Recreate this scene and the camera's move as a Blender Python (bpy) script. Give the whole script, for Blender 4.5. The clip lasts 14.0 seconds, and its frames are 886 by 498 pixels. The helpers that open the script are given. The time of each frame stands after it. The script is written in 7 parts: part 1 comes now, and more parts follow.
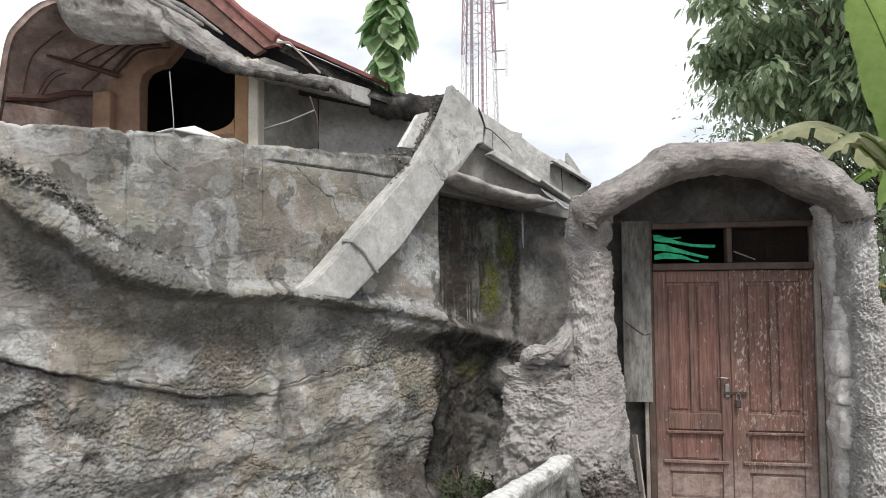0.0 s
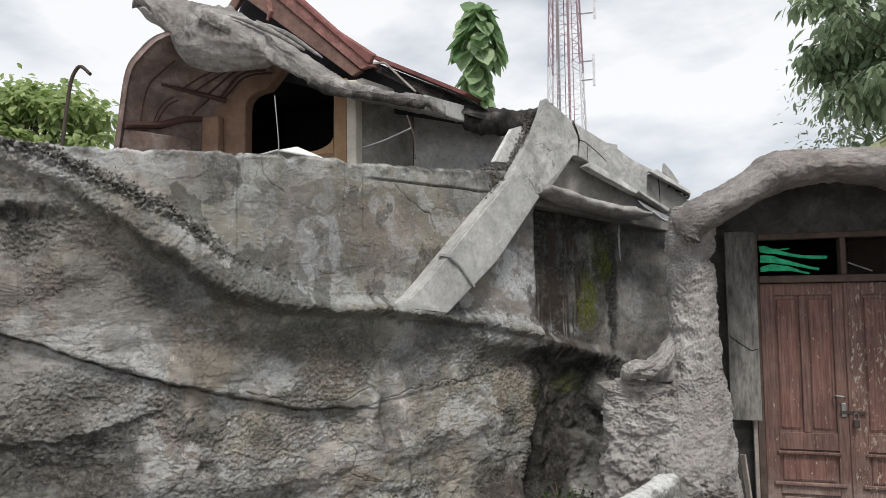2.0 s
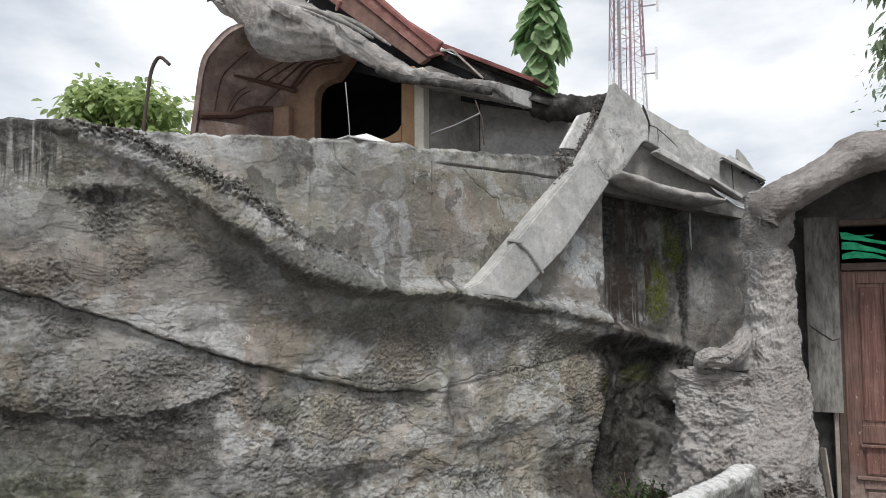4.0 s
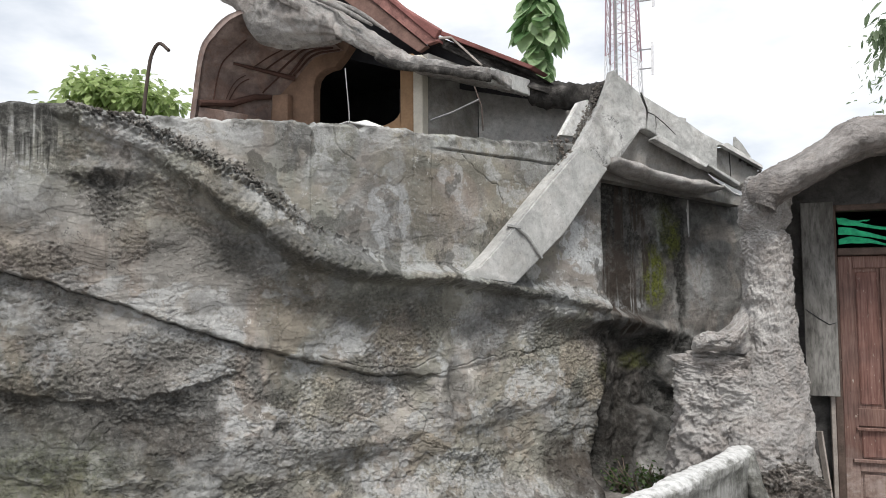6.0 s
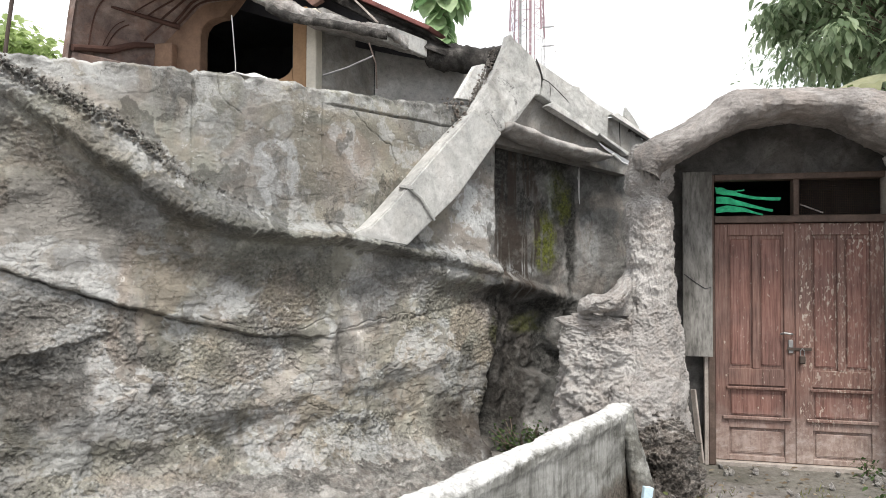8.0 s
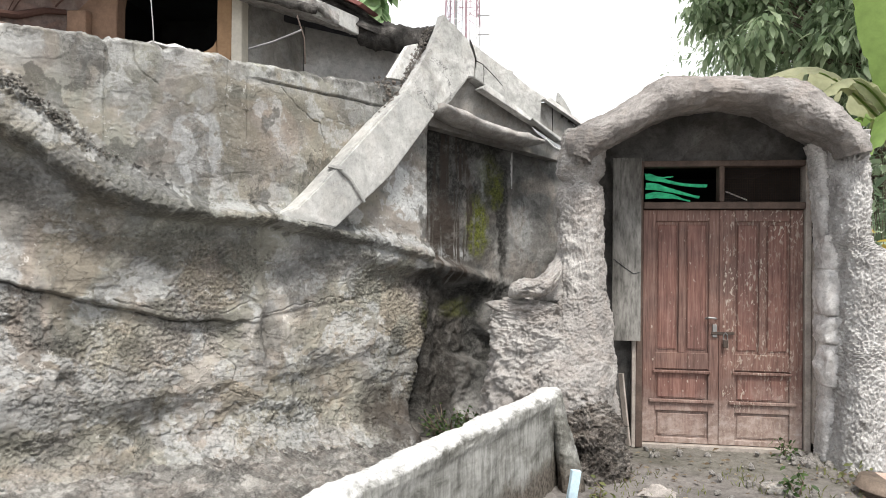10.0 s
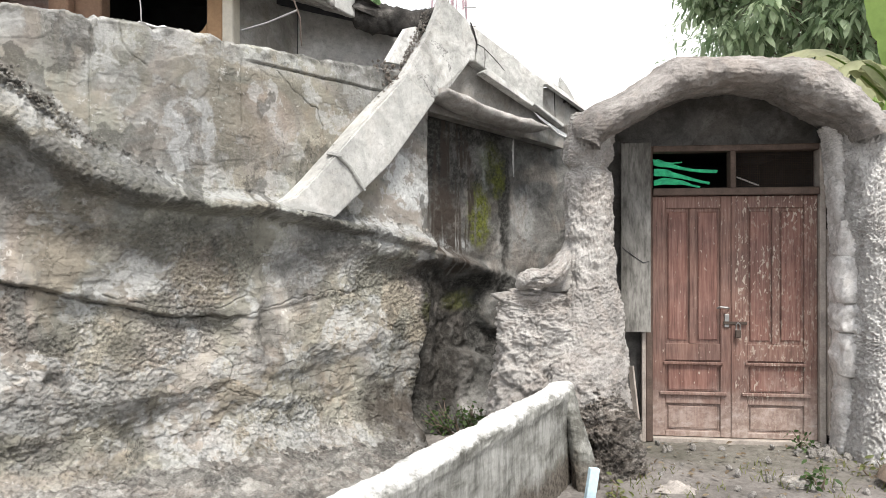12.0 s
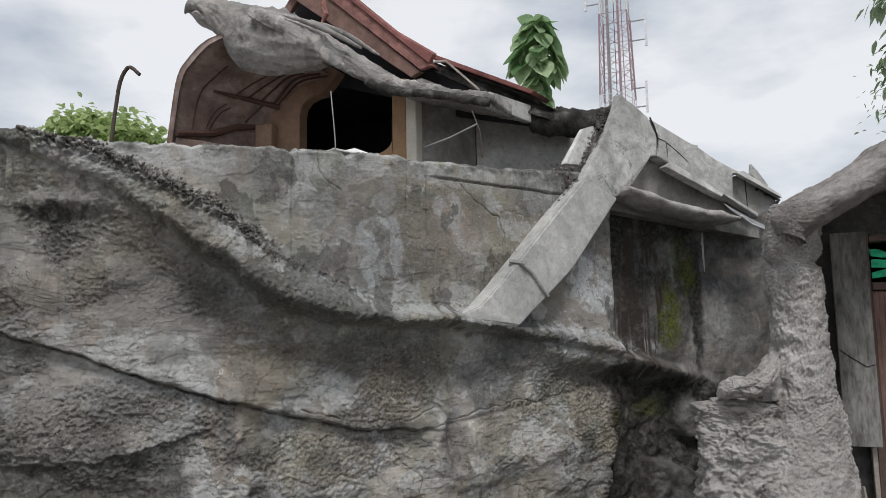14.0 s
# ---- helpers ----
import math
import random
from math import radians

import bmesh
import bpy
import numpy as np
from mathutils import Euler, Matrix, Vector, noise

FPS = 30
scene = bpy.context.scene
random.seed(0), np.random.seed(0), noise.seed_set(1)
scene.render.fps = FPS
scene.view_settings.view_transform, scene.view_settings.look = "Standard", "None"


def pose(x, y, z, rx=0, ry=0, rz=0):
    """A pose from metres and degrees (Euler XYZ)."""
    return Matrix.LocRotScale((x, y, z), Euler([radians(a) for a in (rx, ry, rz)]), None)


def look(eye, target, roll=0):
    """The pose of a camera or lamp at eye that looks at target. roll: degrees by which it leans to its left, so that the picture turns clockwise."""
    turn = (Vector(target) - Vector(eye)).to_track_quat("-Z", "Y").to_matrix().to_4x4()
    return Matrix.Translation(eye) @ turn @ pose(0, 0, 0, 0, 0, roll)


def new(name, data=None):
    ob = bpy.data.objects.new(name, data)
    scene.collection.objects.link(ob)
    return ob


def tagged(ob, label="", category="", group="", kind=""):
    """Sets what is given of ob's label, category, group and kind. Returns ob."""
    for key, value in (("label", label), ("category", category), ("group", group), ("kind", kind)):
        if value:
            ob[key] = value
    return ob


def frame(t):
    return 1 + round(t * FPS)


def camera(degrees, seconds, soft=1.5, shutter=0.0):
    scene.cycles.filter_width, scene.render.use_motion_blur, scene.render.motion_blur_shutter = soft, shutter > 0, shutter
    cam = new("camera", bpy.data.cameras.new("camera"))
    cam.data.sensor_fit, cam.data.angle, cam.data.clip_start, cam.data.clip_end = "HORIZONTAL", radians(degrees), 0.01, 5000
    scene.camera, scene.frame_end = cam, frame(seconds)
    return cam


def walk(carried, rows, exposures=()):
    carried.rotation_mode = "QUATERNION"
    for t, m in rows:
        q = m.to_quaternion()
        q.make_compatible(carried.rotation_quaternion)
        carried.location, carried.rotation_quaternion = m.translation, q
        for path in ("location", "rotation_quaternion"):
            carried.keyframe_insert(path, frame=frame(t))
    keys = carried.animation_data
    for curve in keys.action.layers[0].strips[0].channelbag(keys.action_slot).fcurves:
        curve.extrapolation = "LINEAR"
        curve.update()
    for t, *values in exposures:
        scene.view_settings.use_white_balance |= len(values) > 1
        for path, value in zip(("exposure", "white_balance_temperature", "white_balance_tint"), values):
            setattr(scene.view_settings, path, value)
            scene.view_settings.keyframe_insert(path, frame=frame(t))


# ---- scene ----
cam = camera(62.1, 14.0, soft=0.5)
PATH = [
    (0, (2.427, 0.127, 1.905), (2.072, 2.093, 2.009), -0.5),
    (0.5, (2.427, 0.121, 1.894), (2.046, 2.083, 1.974), -0.6),
    (1, (2.418, 0.117, 1.883), (1.986, 2.068, 1.962), -0.6),
    (1.5, (2.394, 0.106, 1.898), (1.885, 2.037, 2.004), -0.6),
    (2, (2.361, 0.087, 1.912), (1.777, 1.994, 2.055), -0.7),
    (2.5, (2.36, 0.085, 1.905), (1.717, 1.972, 2.066), -0.7),
    (3, (2.352, 0.083, 1.899), (1.658, 1.953, 2.055), -0.7),
    (3.2, (2.336, 0.087, 1.877), (1.624, 1.95, 2.031), -0.8),
    (5.5, (2.237, 0.016, 1.767), (1.496, 1.87, 1.888), -0.1),
    (6, (2.258, 0.038, 1.726), (1.535, 1.899, 1.854), -0.4),
    (6.5, (2.287, 0.067, 1.71), (1.622, 1.95, 1.825), -0.6),
    (7, (2.319, 0.096, 1.671), (1.742, 2.008, 1.768), -0.4),
    (7.5, (2.303, 0.128, 1.666), (1.796, 2.062, 1.736), 0.0),
    (8, (2.318, 0.144, 1.639), (1.845, 2.086, 1.692), 0.2),
    (8.5, (2.333, 0.166, 1.621), (1.895, 2.117, 1.667), 0.3),
    (9, (2.312, 0.182, 1.614), (1.928, 2.144, 1.653), 0.4),
    (9.2, (2.321, 0.194, 1.61), (1.956, 2.16, 1.647), 0.5),
    (11.3, (2.293, 0.432, 1.584), (2.058, 2.418, 1.583), 0.2),
    (11.5, (2.255, 0.457, 1.575), (2.019, 2.443, 1.577), 0.1),
    (12, (2.158, 0.48, 1.574), (1.895, 2.462, 1.579), 0.0),
    (12.5, (2.137, 0.49, 1.601), (1.788, 2.459, 1.63), 0.0),
    (13, (2.144, 0.478, 1.652), (1.669, 2.417, 1.76), -0.5),
    (13.5, (2.132, 0.448, 1.698), (1.538, 2.348, 1.886), -1.1),
    (14, (2.072, 0.541, 1.752), (1.36, 2.396, 1.987), -1.0),
]
EXPOSURES = [(0, 0.34, 6600, 10), (1.0, 0.4, 6600, 10), (1.5, 0.32, 6600, 10), (2.0, 0.0, 6550, 10), (2.5, -0.18, 6450, 10), (3, -0.12, 6450, 10), (5.5, 0.27, 6500, 10), (6.5, 0.3, 6550, 10), (7.5, 0.66, 6650, 10), (9, 0.74, 6700, 10), (11.5, 0.96, 6750, 10), (12.5, 0.98, 6700, 10), (13, 0.82, 6600, 10), (13.5, 0.18, 6550, 10), (14, -0.2, 6400, 10)]
walk(cam, [(t, look(eye, target, roll)) for t, eye, target, roll in PATH], EXPOSURES)

# ---------------------------------------------------------------- world and light
world = bpy.data.worlds.new("world")
scene.world = world
world.use_nodes = True
wt = world.node_tree
wt.nodes.clear()
w_out = wt.nodes.new("ShaderNodeOutputWorld")
w_bg = wt.nodes.new("ShaderNodeBackground")
w_sky = wt.nodes.new("ShaderNodeTexSky")
w_sky.sky_type, w_sky.sun_disc = "NISHITA", False
w_sky.sun_elevation, w_sky.sun_rotation = radians(58), radians(158)
w_scale = wt.nodes.new("ShaderNodeVectorMath")
w_scale.operation = "SCALE"
w_scale.inputs["Scale"].default_value = 0.13
w_co = wt.nodes.new("ShaderNodeTexCoord")
w_map = wt.nodes.new("ShaderNodeMapping")
w_map.inputs["Scale"].default_value = (1.0, 1.0, 2.4)
w_noise = wt.nodes.new("ShaderNodeTexNoise")
w_noise.inputs["Scale"].default_value = 2.6
w_noise.inputs["Detail"].default_value = 6.0
w_noise.inputs["Roughness"].default_value = 0.52
w_cloud = wt.nodes.new("ShaderNodeValToRGB")
w_cloud.color_ramp.elements[0].position, w_cloud.color_ramp.elements[0].color = 0.38, (0.56, 0.615, 0.69, 1)
w_cloud.color_ramp.elements[1].position, w_cloud.color_ramp.elements[1].color = 0.56, (1.03, 1.035, 1.045, 1)
w_mix = wt.nodes.new("ShaderNodeMix")
w_mix.data_type = "RGBA"
w_mix.inputs["Factor"].default_value = 0.9
wt.links.new(w_co.outputs["Generated"], w_map.inputs["Vector"])
wt.links.new(w_map.outputs["Vector"], w_noise.inputs["Vector"])
wt.links.new(w_noise.outputs["Fac"], w_cloud.inputs["Fac"])
wt.links.new(w_sky.outputs["Color"], w_scale.inputs[0])
wt.links.new(w_scale.outputs["Vector"], w_mix.inputs["A"])
wt.links.new(w_cloud.outputs["Color"], w_mix.inputs["B"])
wt.links.new(w_mix.outputs["Result"], w_bg.inputs["Color"])
w_bg.inputs["Strength"].default_value = 1.0
wt.links.new(w_bg.outputs["Background"], w_out.inputs["Surface"])

sun = new("sun", bpy.data.lights.new("sun", "SUN"))
sun.data.energy, sun.data.angle, sun.data.color = 2.4, radians(14), (1.0, 0.97, 0.92)
SUN_AZ, SUN_EL = radians(158), radians(58)
sun.matrix_world = look((0, 0, 0), (-math.sin(SUN_AZ) * math.cos(SUN_EL), -math.cos(SUN_AZ) * math.cos(SUN_EL), -math.sin(SUN_EL)))
sun.location = (3, -6, 20)


# ---------------------------------------------------------------- node helpers
class Mat:
    """A node material in the making."""

    def __init__(self, name, rough=0.9, metal=0.0):
        self.m = bpy.data.materials.new(name)
        self.m.use_nodes = True
        self.t = self.m.node_tree
        self.b = self.t.nodes["Principled BSDF"]
        self.b.inputs["Roughness"].default_value = rough
        self.b.inputs["Metallic"].default_value = metal
        self.b.inputs["Specular IOR Level"].default_value = 0.3
        self.co = self.t.nodes.new("ShaderNodeTexCoord").outputs["Object"]

    def put(self, socket, value):
        if isinstance(value, (int, float)):
            socket.default_value = value
        elif isinstance(value, tuple):
            socket.default_value = (*value, 1.0) if len(value) == 3 else value
        else:
            self.t.links.new(value, socket)

    def scaled(self, sx, sy, sz):
        n = self.t.nodes.new("ShaderNodeMapping")
        n.inputs["Scale"].default_value = (sx, sy, sz)
        self.t.links.new(self.co, n.inputs["Vector"])
        return n.outputs["Vector"]

    def noise(self, scale, detail=5.0, rough=0.6, vec=None, warp=0.0):
        n = self.t.nodes.new("ShaderNodeTexNoise")
        n.inputs["Scale"].default_value, n.inputs["Detail"].default_value = scale, detail
        n.inputs["Roughness"].default_value, n.inputs["Distortion"].default_value = rough, warp
        self.t.links.new(vec or self.co, n.inputs["Vector"])
        return n.outputs["Fac"]

    def cells(self, scale, feature="F1", vec=None):
        n = self.t.nodes.new("ShaderNodeTexVoronoi")
        n.feature = feature
        n.inputs["Scale"].default_value = scale
        self.t.links.new(vec or self.co, n.inputs["Vector"])
        return n.outputs["Distance"]

    def ramp(self, fac, *stops):
        n = self.t.nodes.new("ShaderNodeValToRGB")
        e = n.color_ramp.elements
        while len(e) < len(stops):
            e.new(0.5)
        for k, (p, c) in enumerate(stops):
            e[k].position = p
            e[k].color = (c, c, c, 1) if isinstance(c, (int, float)) else (*c, 1)
        self.t.links.new(fac, n.inputs["Fac"])
        return n.outputs["Color"]

    def mix(self, fac, a, b, how="MIX"):
        n = self.t.nodes.new("ShaderNodeMix")
        n.data_type, n.blend_type = "RGBA", how
        self.put(n.inputs["Factor"], fac)
        self.put(n.inputs["A"], a)
        self.put(n.inputs["B"], b)
        return n.outputs["Result"]

    def math(self, op, a, b=0.0):
        n = self.t.nodes.new("ShaderNodeMath")
        n.operation = op
        self.put(n.inputs[0], a)
        self.put(n.inputs[1], b)
        return n.outputs[0]

    def attr(self, name):
        n = self.t.nodes.new("ShaderNodeAttribute")
        n.attribute_name = name
        s = self.t.nodes.new("ShaderNodeSeparateColor")
        self.t.links.new(n.outputs["Color"], s.inputs["Color"])
        return s.outputs

    def chance(self):
        return self.t.nodes.new("ShaderNodeObjectInfo").outputs["Random"]

    def island(self):
        return self.t.nodes.new("ShaderNodeNewGeometry").outputs["Random Per Island"]

    def bump(self, height, strength=0.5, distance=0.01):
        n = self.t.nodes.new("ShaderNodeBump")
        n.inputs["Strength"].default_value, n.inputs["Distance"].default_value = strength, distance
        self.t.links.new(height, n.inputs["Height"])
        old = self.b.inputs["Normal"].links
        if old:
            self.t.links.new(old[0].from_socket, n.inputs["Normal"])
        self.t.links.new(n.outputs["Normal"], self.b.inputs["Normal"])

    def color(self, c):
        self.put(self.b.inputs["Base Color"], c)
        return self.m


def cement(name, dark, mid, light, scale=1.0, masks=False, grain=0.5, cracks=False, tint=(0.30, 0.255, 0.215), speck=0.35, blotch=0.7, plates=0.0, pits=0.0, grit=0.0, strokes=0.0, fleck=0.35):
    """Weathered cement plaster: cloudy greys, sharp-edged blotches, broken skins, grit, dirt and pits."""
    k = Mat(name, 0.93)
    c = k.ramp(k.noise(1.4 * scale, 6, 0.6, warp=1.0), (0.36, dark), (0.50, mid), (0.62, light))
    dirt = k.ramp(k.noise(2.1 * scale, 7, 0.6, warp=1.2), (0.50, 0.0), (0.56, 1.0))
    c = k.mix(k.math("MULTIPLY", dirt, 0.45), c, tint)
    c = k.mix(blotch, c, k.ramp(k.noise(3.6 * scale, 9, 0.62, warp=1.0), (0.42, 0.64), (0.490, 0.90), (0.508, 1.06), (0.58, 1.28)), "MULTIPLY")
    c = k.mix(fleck, c, k.ramp(k.noise(26, 8, 0.70, warp=0.3), (0.38, 0.52), (0.465, 0.98), (0.53, 1.03), (0.62, 1.32)), "MULTIPLY")
    c = k.mix(speck, c, k.ramp(k.noise(85, 3, 0.65), (0.38, 0.35), (0.46, 1.0), (0.56, 1.04), (0.66, 1.5)), "MULTIPLY")
    skin = 1.0
    if plates:
        if masks:
            skin = k.attr("mask_c")["Red"]
        for sc, w, lift in ((2.0, 0.9, 0.035), (5.0, 0.6, 0.020)):
            n = k.noise(sc, 9, 0.60, k.scaled(0.85, 0.85, 1.5), warp=0.35)
            # Dark edge lines paint in the contact shade of each skin.
            edge = k.ramp(k.math("ABSOLUTE", k.math("SUBTRACT", n, 0.49)), (0.0, 1.0), (0.007, 0.0))
            step = k.ramp(n, (0.484, 0.0), (0.50, 1.0))
            f = k.math("MULTIPLY", skin, plates * w)
            c = k.mix(k.math("MULTIPLY", f, step), c, k.mix(1.0, c, (1.10, 1.095, 1.085), "MULTIPLY"))
            c = k.mix(k.math("MULTIPLY", f, k.math("MULTIPLY", edge, 0.75)), c, (0.045, 0.043, 0.04))
            k.bump(k.math("MULTIPLY", step, skin), 0.9, lift)
    if grit:
        where = k.ramp(k.noise(1.9, 5, 0.6), (0.46, 0.0), (0.56, 1.0))
        g = k.ramp(k.noise(38, 5, 0.66, k.scaled(1.0, 1.0, 1.35)), (0.42, 0.0), (0.50, 0.6), (0.60, 1.0))
        gm = k.math("MULTIPLY", where, grit)
        c = k.mix(gm, c, k.mix(1.0, c, k.ramp(g, (0.0, 0.62), (0.5, 1.0), (1.0, 1.12)), "MULTIPLY"))
        k.bump(k.math("MULTIPLY", g, gm), 1.0, 0.022)
    if strokes:
        st = k.noise(3.2, 6, 0.70, k.scaled(1.6, 1.6, 11.0), warp=1.3)
        zone = k.math("MULTIPLY", k.ramp(k.noise(1.3, 3, 0.5), (0.40, 0.2), (0.55, 1.0)), skin)
        c = k.mix(k.math("MULTIPLY", zone, strokes), c, k.mix(1.0, c, k.ramp(st, (0.38, 0.55), (0.48, 0.97), (0.52, 1.03), (0.62, 1.3)), "MULTIPLY"))
        k.bump(k.math("MULTIPLY", st, zone), 0.9, 0.03)
    if pits:
        dots = k.math("MULTIPLY", k.ramp(k.cells(26), (0.05, 1.0), (0.11, 0.0)), k.ramp(k.noise(3.5, 3), (0.5, 0.0), (0.6, 1.0)))
        c = k.mix(k.math("MULTIPLY", dots, pits), c, (0.05, 0.048, 0.045))
    if cracks:
        web = k.math("ABSOLUTE", k.math("SUBTRACT", k.noise(1.6, 6, 0.6, warp=0.7), 0.5))
        where = k.ramp(k.noise(1.1, 2), (0.48, 0.0), (0.58, 1.0))
        c = k.mix(k.math("MULTIPLY", k.ramp(web, (0.0, 0.9), (0.005, 0.0)), where), c, (0.03, 0.03, 0.03))
    if masks:
        r = k.attr("mask")
        # Red mask carries wet stains together with painted recess shade.
        damp_shade = k.math("MULTIPLY", r["Red"], k.ramp(k.noise(7, 8, 0.68, warp=0.5), (0.36, 0.68), (0.48, 1.0)))
        c = k.mix(damp_shade, c, k.ramp(k.noise(30, 6, 0.70), (0.40, (0.018, 0.018, 0.0165)), (0.50, (0.038, 0.037, 0.034)), (0.60, (0.075, 0.073, 0.068))))
        lime = k.math("MULTIPLY", r["Green"], k.ramp(k.noise(10, 8, 0.68, warp=0.4), (0.44, 0.15), (0.50, 1.0)))
        c = k.mix(lime, c, k.ramp(k.noise(40, 5, 0.7), (0.38, (0.42, 0.435, 0.44)), (0.6, (0.64, 0.66, 0.67))))
        moss = k.math("MULTIPLY", r["Blue"], k.ramp(k.noise(14, 6, 0.7), (0.4, 0.35), (0.5, 1.0)))
        c = k.mix(moss, c, k.ramp(k.noise(45, 4, 0.7), (0.35, (0.045, 0.052, 0.012)), (0.65, (0.16, 0.175, 0.035))))
        q = k.attr("mask_b")
        c = k.mix(k.math("MULTIPLY", q["Red"], 0.7), c, k.mix(1.0, c, (1.07, 0.985, 0.925), "MULTIPLY"))
        c = k.mix(k.math("MULTIPLY", q["Blue"], 0.22), c, k.mix(1.0, c, (0.62, 0.63, 0.64), "MULTIPLY"))
        rust_shade = k.math("MULTIPLY", q["Green"], k.ramp(k.noise(8, 6, 0.7), (0.4, 0.4), (0.5, 1.0)))
        c = k.mix(rust_shade, c, (0.05, 0.039, 0.032))
    k.bump(k.noise(14, 6, 0.65), grain * 0.7, 0.03)
    k.bump(k.noise(60, 5, 0.70), grain, 0.014)
    k.bump(k.ramp(k.noise(110, 3, 0.6), (0.45, 0.0), (0.62, 1.0)), grain * 0.8, 0.006)
    return k.color(c)


def rock_material():
    """Trowelled cement with crusty patches, worn skins, lime, damp, moss and painted shade."""
    k = Mat("weathered_cement_rock", 0.93)
    crust = k.attr("mask_c")["Green"]
    skin = k.attr("mask_c")["Red"]
    c = k.ramp(k.noise(0.9, 7, 0.62, warp=0.8), (0.36, (0.20, 0.198, 0.188)), (0.50, (0.275, 0.269, 0.253)), (0.62, (0.37, 0.362, 0.341)))
    tan = k.ramp(k.noise(1.25, 8, 0.62, warp=1.0), (0.49, 0.0), (0.55, 1.0))
    c = k.mix(k.math("MULTIPLY", tan, 0.6), c, (0.325, 0.283, 0.248))
    olive = k.ramp(k.noise(0.8, 7, 0.6, warp=0.8), (0.47, 0.0), (0.56, 1.0))
    c = k.mix(k.math("MULTIPLY", olive, 0.6), c, k.mix(1.0, c, (0.93, 0.95, 0.83), "MULTIPLY"))
    cool = k.ramp(k.noise(1.7, 9, 0.64, k.scaled(0.8, 0.8, 1.3), warp=0.6), (0.50, 0.0), (0.535, 1.0))
    c = k.mix(k.math("MULTIPLY", cool, 0.38), c, k.mix(1.0, c, (0.70, 0.725, 0.74), "MULTIPLY"))
    # worn skins with crisp outlines; the dark edge lines paint contact shade
    for sc, amount in ((2.6, 0.5), (6.5, 0.4)):
        n = k.noise(sc, 10, 0.64, k.scaled(0.8, 0.8, 1.35), warp=0.5)
        c = k.mix(amount, c, k.ramp(n, (0.40, 0.76), (0.478, 0.94), (0.49, 1.05), (0.57, 1.04), (0.585, 1.20)), "MULTIPLY")
        edge = k.ramp(k.math("ABSOLUTE", k.math("SUBTRACT", n, 0.484)), (0.0, 1.0), (0.006, 0.0))
        c = k.mix(k.math("MULTIPLY", k.math("MULTIPLY", edge, skin), 0.55), c, (0.07, 0.067, 0.062))
        k.bump(k.math("MULTIPLY", k.ramp(n, (0.478, 0.0), (0.492, 1.0)), skin), 0.7, 0.012)
    # trowel strokes
    st = k.noise(3.4, 6, 0.68, k.scaled(1.5, 1.5, 13.0), warp=1.1)
    zone = k.math("MULTIPLY", k.ramp(k.noise(1.3, 3, 0.5), (0.44, 0.0), (0.54, 1.0)), skin)
    c = k.mix(k.math("MULTIPLY", zone, 0.22), c, k.mix(1.0, c, k.ramp(st, (0.36, 0.6), (0.47, 0.97), (0.53, 1.03), (0.64, 1.3)), "MULTIPLY"))
    k.bump(k.math("MULTIPLY", st, zone), 0.45, 0.012)
    # crusty grains: crests painted lighter and pockets darker, as relief shading
    g = k.noise(42, 6, 0.70, k.scaled(1.0, 1.0, 1.25))
    rough_skin = k.math("ADD", k.math("MULTIPLY", crust, 0.86), 0.14)
    c = k.mix(rough_skin, c, k.mix(1.0, c, k.ramp(g, (0.34, 0.42), (0.44, 0.90), (0.52, 1.03), (0.64, 1.42)), "MULTIPLY"))
    k.bump(k.math("MULTIPLY", g, rough_skin), 1.0, 0.020)
    specks = k.math("MULTIPLY", k.ramp(k.cells(21), (0.06, 1.0), (0.12, 0.0)), k.ramp(k.noise(2.6, 4), (0.51, 0.0), (0.56, 1.0)))
    c = k.mix(k.math("MULTIPLY", specks, 0.75), c, (0.055, 0.052, 0.048))
    k.bump(specks, -0.5, 0.01)
    chips = k.math("MULTIPLY", k.ramp(k.noise(19, 8, 0.72, warp=0.4), (0.60, 0.0), (0.615, 1.0)), k.ramp(k.noise(1.8, 4), (0.48, 0.0), (0.56, 1.0)))
    c = k.mix(k.math("MULTIPLY", chips, 0.6), c, (0.64, 0.635, 0.615))
    web = k.math("ABSOLUTE", k.math("SUBTRACT", k.noise(1.6, 6, 0.6, warp=0.7), 0.5))
    where = k.ramp(k.noise(1.1, 2), (0.50, 0.0), (0.58, 1.0))
    c = k.mix(k.math("MULTIPLY", k.ramp(web, (0.0, 0.85), (0.004, 0.0)), where), c, (0.03, 0.03, 0.03))
    run = k.math("MULTIPLY", k.ramp(k.noise(5, 8, 0.68, k.scaled(2.2, 2.2, 0.32), warp=0.3), (0.53, 0.0), (0.60, 1.0)), k.ramp(k.noise(1.1, 3), (0.44, 0.2), (0.56, 1.0)))
    c = k.mix(k.math("MULTIPLY", run, 0.42), c, k.mix(1.0, c, (0.50, 0.49, 0.475), "MULTIPLY"))
    # stains, with painted recess shade in the red and brown masks
    q = k.attr("mask_b")
    c = k.mix(k.math("MULTIPLY", q["Red"], 0.75), c, k.mix(1.0, c, (1.07, 0.985, 0.92), "MULTIPLY"))
    c = k.mix(k.math("MULTIPLY", q["Blue"], 0.22), c, k.mix(1.0, c, (0.66, 0.67, 0.68), "MULTIPLY"))
    r = k.attr("mask")
    lime = k.math("MULTIPLY", r["Green"], k.ramp(k.noise(10, 9, 0.70, warp=0.4), (0.43, 0.12), (0.49, 1.0)))
    c = k.mix(lime, c, k.ramp(k.noise(34, 6, 0.7), (0.38, (0.38, 0.39, 0.392)), (0.6, (0.58, 0.595, 0.60))))
